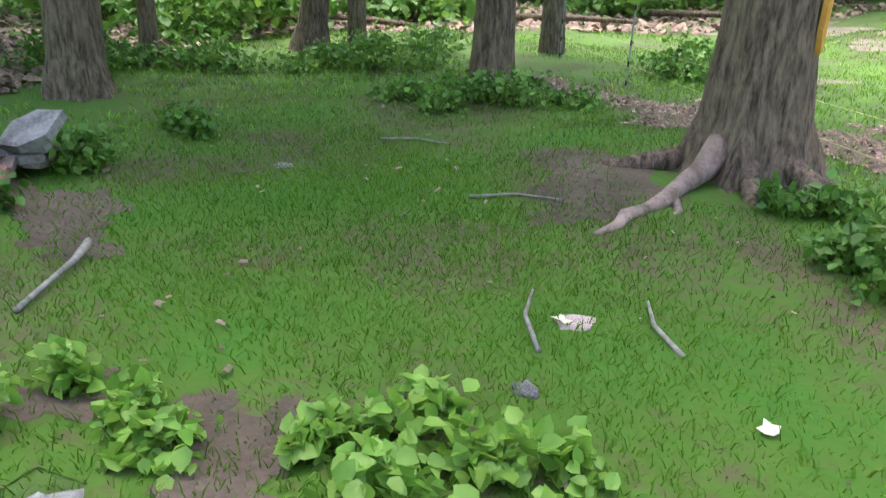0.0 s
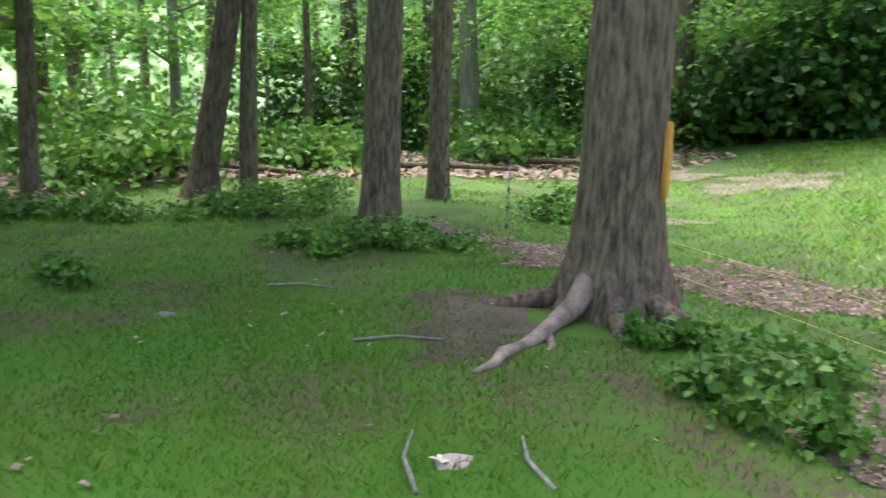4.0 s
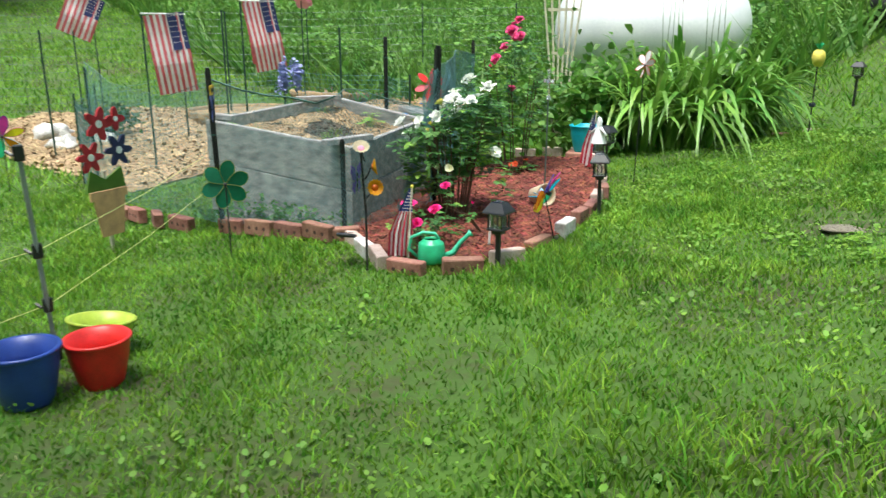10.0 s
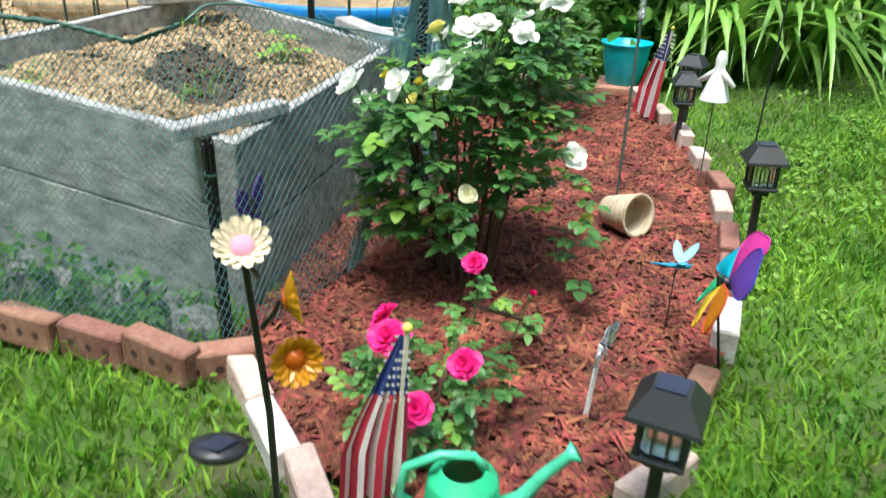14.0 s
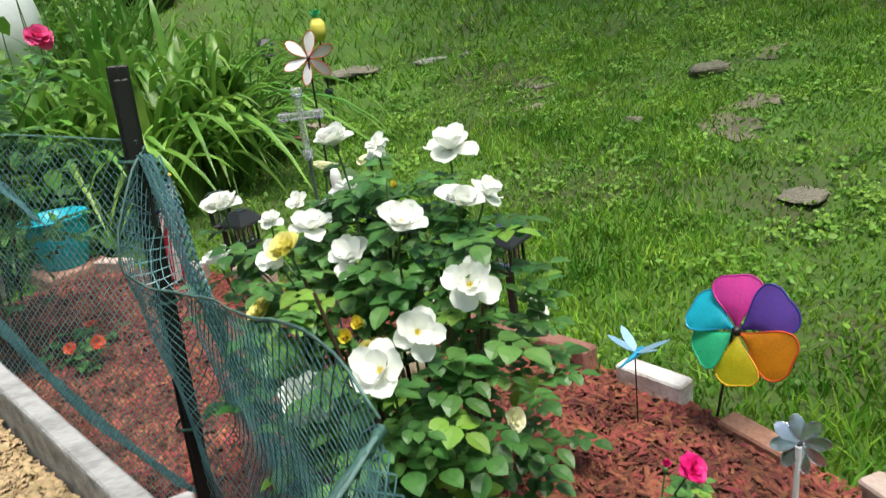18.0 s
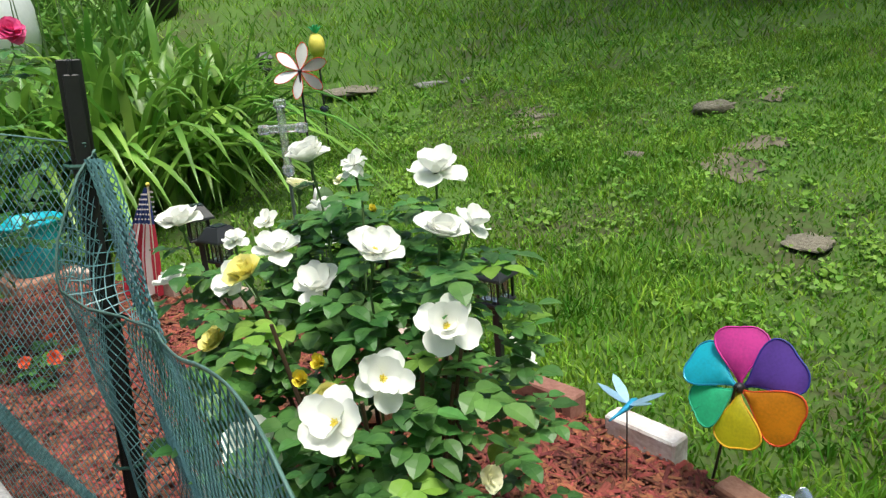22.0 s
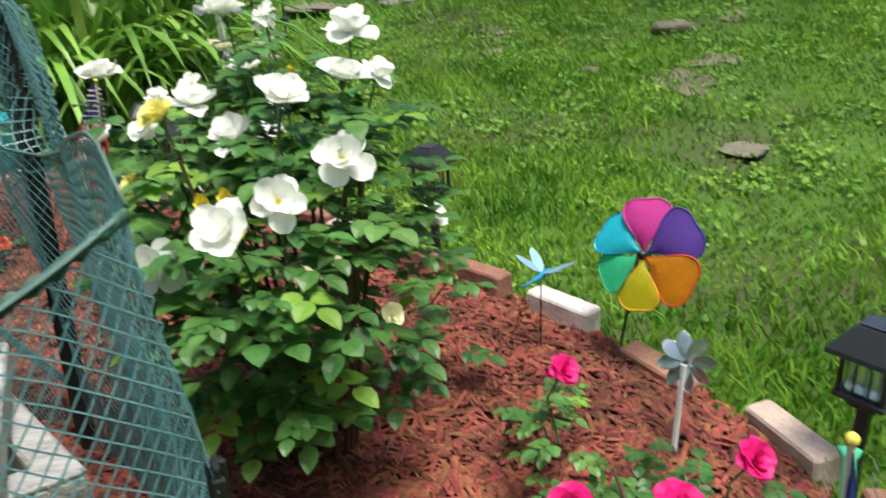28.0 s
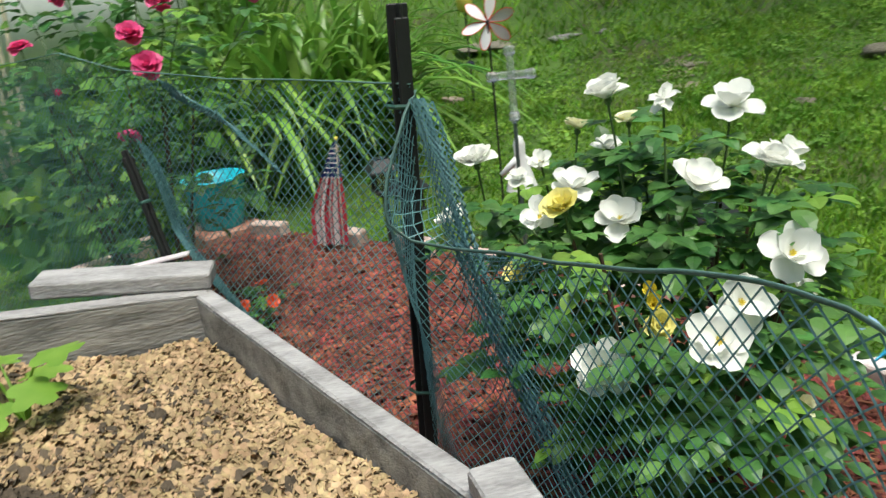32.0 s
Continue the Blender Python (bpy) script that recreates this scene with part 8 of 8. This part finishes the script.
part("leaf", Geo().slab([(0, 0), (0.06, 0.03), (0.16, 0.0), (0.06, -0.03)], 0.004, T(0, 0, 1.3, 0, -20, 100)), M_WEED, t)


def flower_pot_sign(x, y, rz):
    t = thing("flower_pot_cutout", "painted wooden cutout of a pot with red, white and blue flowers", "ornament", T(x, y, gz(x, y) + 0.055, 0, 0, rz))
    part("stake", Geo().box(0.02, 0.012, 0.55, T(0, 0.02, -0.11)), M_TRELLIS, t)
    part("pot_board", Geo().slab([(-0.075, 0.03), (0.075, 0.03), (0.11, 0.25), (0.13, 0.25), (0.13, 0.30), (-0.13, 0.30), (-0.13, 0.25), (-0.11, 0.25)], 0.014, T(0, 0, 0.03, 90, 0, 0)), M_TERRA, t, "tan painted pot")
    part("leaf_board", Geo().slab([(-0.14, 0.30), (-0.1, 0.42), (0.0, 0.36), (0.12, 0.42), (0.14, 0.30)], 0.012, T(0, 0.016, 0.03, 90, 0, 0)), M_WEED, t, "green painted leaves")
    for cx, cz, r, m, nn in ((-0.10, 0.50, 0.095, M_DARKRED, 6), (0.10, 0.52, 0.10, M_NAVYBOARD, 6), (-0.02, 0.68, 0.10, M_DARKRED, 5), (0.10, 0.70, 0.07, M_DARKRED, 4)):
        out = []
        for k in range(nn * 6):
            a = 2 * math.pi * k / (nn * 6)
            rr = r * (0.72 + 0.28 * math.cos(nn * a))
            out.append((cx + rr * math.cos(a), cz + rr * math.sin(a)))
        fb = part("flower_board", Geo().slab(out, 0.014, T(0, -0.004, 0.03, 90, 0, 0)), m, t, "painted flower")
        part("flower_eye", Geo().lathe([(0.001, 0.009), (r * 0.22, 0.009), (r * 0.22, 0.0)], 12, T(cx, -0.004, cz + 0.03, 90, 0, 0)), M_BLACK if m is M_WHITE else M_WHITE, fb)


flower_pot_sign(4.84, -4.02, -62)
for i, (x, y, s) in enumerate(((8.95, -2.1, 1.0),)):
    single("bird_ornament", Geo().blob(0.06, T(0, 0, 0.22) @ Matrix.Diagonal((1.4, 0.8, 1, 1)), 12, 8, 0.1, 2).blob(0.04, T(0.07, 0, 0.28), 10, 7).tube([(0, 0, 0), (0, 0, 0.2)], 0.006, 6), M_BLUE, "small dark blue bird ornament on a stick", "ornament", smooth=True, m=T(x, y, gz(x, y)))


def mulch_circle(x, y, r, rim, label):
    t = thing("pool_bed", label, "planter", T(x, y, gz(x, y)))
    part("basin", Geo().lathe([(r, -0.02), (r * 1.03, 0.05), (r * 1.05, 0.13), (r * 1.02, 0.15), (r * 0.98, 0.13), (r * 0.97, 0.08)], 36), rim, t, "moulded rim", True)
    part("chip_fill", Geo().lathe([(r * 0.985, 0.10), (r * 0.7, 0.125), (r * 0.3, 0.14), (0.001, 0.145)], 36), M_CHIPBASE, t, "pale wood chip fill", True)


mulch_circle(POOL[0], POOL[1], 0.95, M_POOL, "blue moulded pool filled with wood chips")
mulch_circle(10.2, -8.9, 0.9, M_CHIPBASE, "round mound of wood chips with a low edge")
mulch_circle(9.9, -7.1, 0.8, M_CHIPBASE, "round mound of wood chips with a low edge")
bp = np.stack([POOL[0] + 0.9 * np.sqrt(rng.random(3000)) * np.cos(np.arange(3000) * 2.4), POOL[1] + 0.9 * np.sqrt(rng.random(3000)) * np.sin(np.arange(3000) * 2.4)], -1)
chips("wood_chips", bp, M_CHIP, "pale wood chips filling the blue pool", 0.035, 0.125, 0.3, aspect=1.8)


def trellis(x, y, rz):
    t = thing("fan_trellis", "cream wooden fan trellis", "trellis", T(x, y, gz(x, y), 0, 0, rz))
    for k in range(6):
        a = (k - 2.5) * 0.13
        part("slat", Geo().tube([(0.02 * (k - 2.5), 0, -0.02), (0.02 * (k - 2.5) + math.sin(a) * 0.25, 0, 0.9), (0.02 * (k - 2.5) + math.sin(a) * 0.6, 0, 1.85)], 0.012, 5), M_TRELLIS, t)
    for z, w in ((0.9, 0.2), (1.35, 0.32), (1.75, 0.46)):
        part("cross_slat", Geo().box(w, 0.012, 0.03, T(0, -0.016, z)), M_TRELLIS, t)


trellis(6.0, -9.0, 35)
single("white_cloth", Geo().box(0.16, 0.11, 0.006, None, 0.002), M_WHITECLOTH, "folded white cloth lying by a planter corner board", "cloth", m=T(4.70, -6.235, rim_z(4.70, -6.235) + 0.02, 14, 2, 10))
single("dark_planter_tub", Geo().lathe([(0.001, 0.01), (0.36, 0.0), (0.42, 0.25), (0.44, 0.38), (0.40, 0.38), (0.36, 0.3), (0.001, 0.28)], 24), M_BLACKROUGH, "dark round planter tub in the far lawn", "planter", smooth=True, m=T(4.7, -14.2, gz(4.7, -14.2)))
for i, (x, y) in enumerate(((4.1, -8.95), (4.5, -8.85), (3.55, -9.3), (3.4, -9.5))):
    part("brick", BRICKS[i % 2], None, edging, m=T(x, y, gz(x, y) - 0.02, 90, 0, i * 31 + 10))

for i in range(9):
    x, y = 4.7 + 0.16 * (i % 5), -9.35 - 0.14 * i
    st = thing("seed_stalk", "thin dark flower stalk above the daylilies", "stalk", T(x, y, gz(x, y)), "seed stalks")
    h = 1.25 + 0.05 * (i * 3 % 5)
    part("stem", Geo().tube([(0, 0, 0), (0.02, 0.01, h * 0.6), (0.05 - 0.02 * (i % 4), 0.02, h)], [0.005, 0.004, 0.003], 5), M_STEM, st)
    part("seed_head", Geo().tube([(0.05 - 0.02 * (i % 4), 0.02, h - 0.01), (0.05 - 0.02 * (i % 4), 0.02, h + 0.05), (0.05 - 0.02 * (i % 4), 0.02, h + 0.1)], [0.004, 0.009, 0.002], 6), M_CANE, st, "dark bud cluster")


def lawn_weeds():
    """Low broad-leaved weeds in loose clumps on the upper lawn."""
    vs, fs, k = [], [], 0
    for i in range(460):
        rr = random.Random(900 + i)
        x, y = rr.uniform(0.2, 3.6), rr.uniform(-10.6, -6.2)
        if bool(inside(np.array(x), np.array(y), MULCH)):
            continue
        v, f = leaf_cards(rr.randint(14, 40), (0, 0, 0.025), (rr.uniform(0.05, 0.16), rr.uniform(0.05, 0.16), 0.018), rr.uniform(0.014, 0.028), 5, seed=900 + i, flat=0.6, shape=1.25)
        v = v + np.array([x, y, 0])
        v[:, 2] += ground_z(v[:, 0], v[:, 1]) - 0.002
        vs.append(v), fs.append(f + k)
        k += len(v)
    tagged(new("lawn_weeds", arrays_mesh("lawn_weeds", np.concatenate(vs), np.concatenate(fs), M_CLOVER)), "small yellow-green broad-leaved weeds in the lawn", "weeds", kind="stuff")


lawn_weeds()

for i, (x, y, n) in enumerate(((4.62, -5.36, 26), (4.75, -5.5, 20), (5.45, -5.75, 22), (5.0, -5.0, 14))):
    sp = blade_plant("grass_sprig", x, y, n, 0.085, 0.005, 0.12, M_YOUNGLEAF, "thin yellow-green grass sprouting in planter soil", 70 + i)
    sp.matrix_basis = T(x, y, soil_z(x, y) - 0.005)
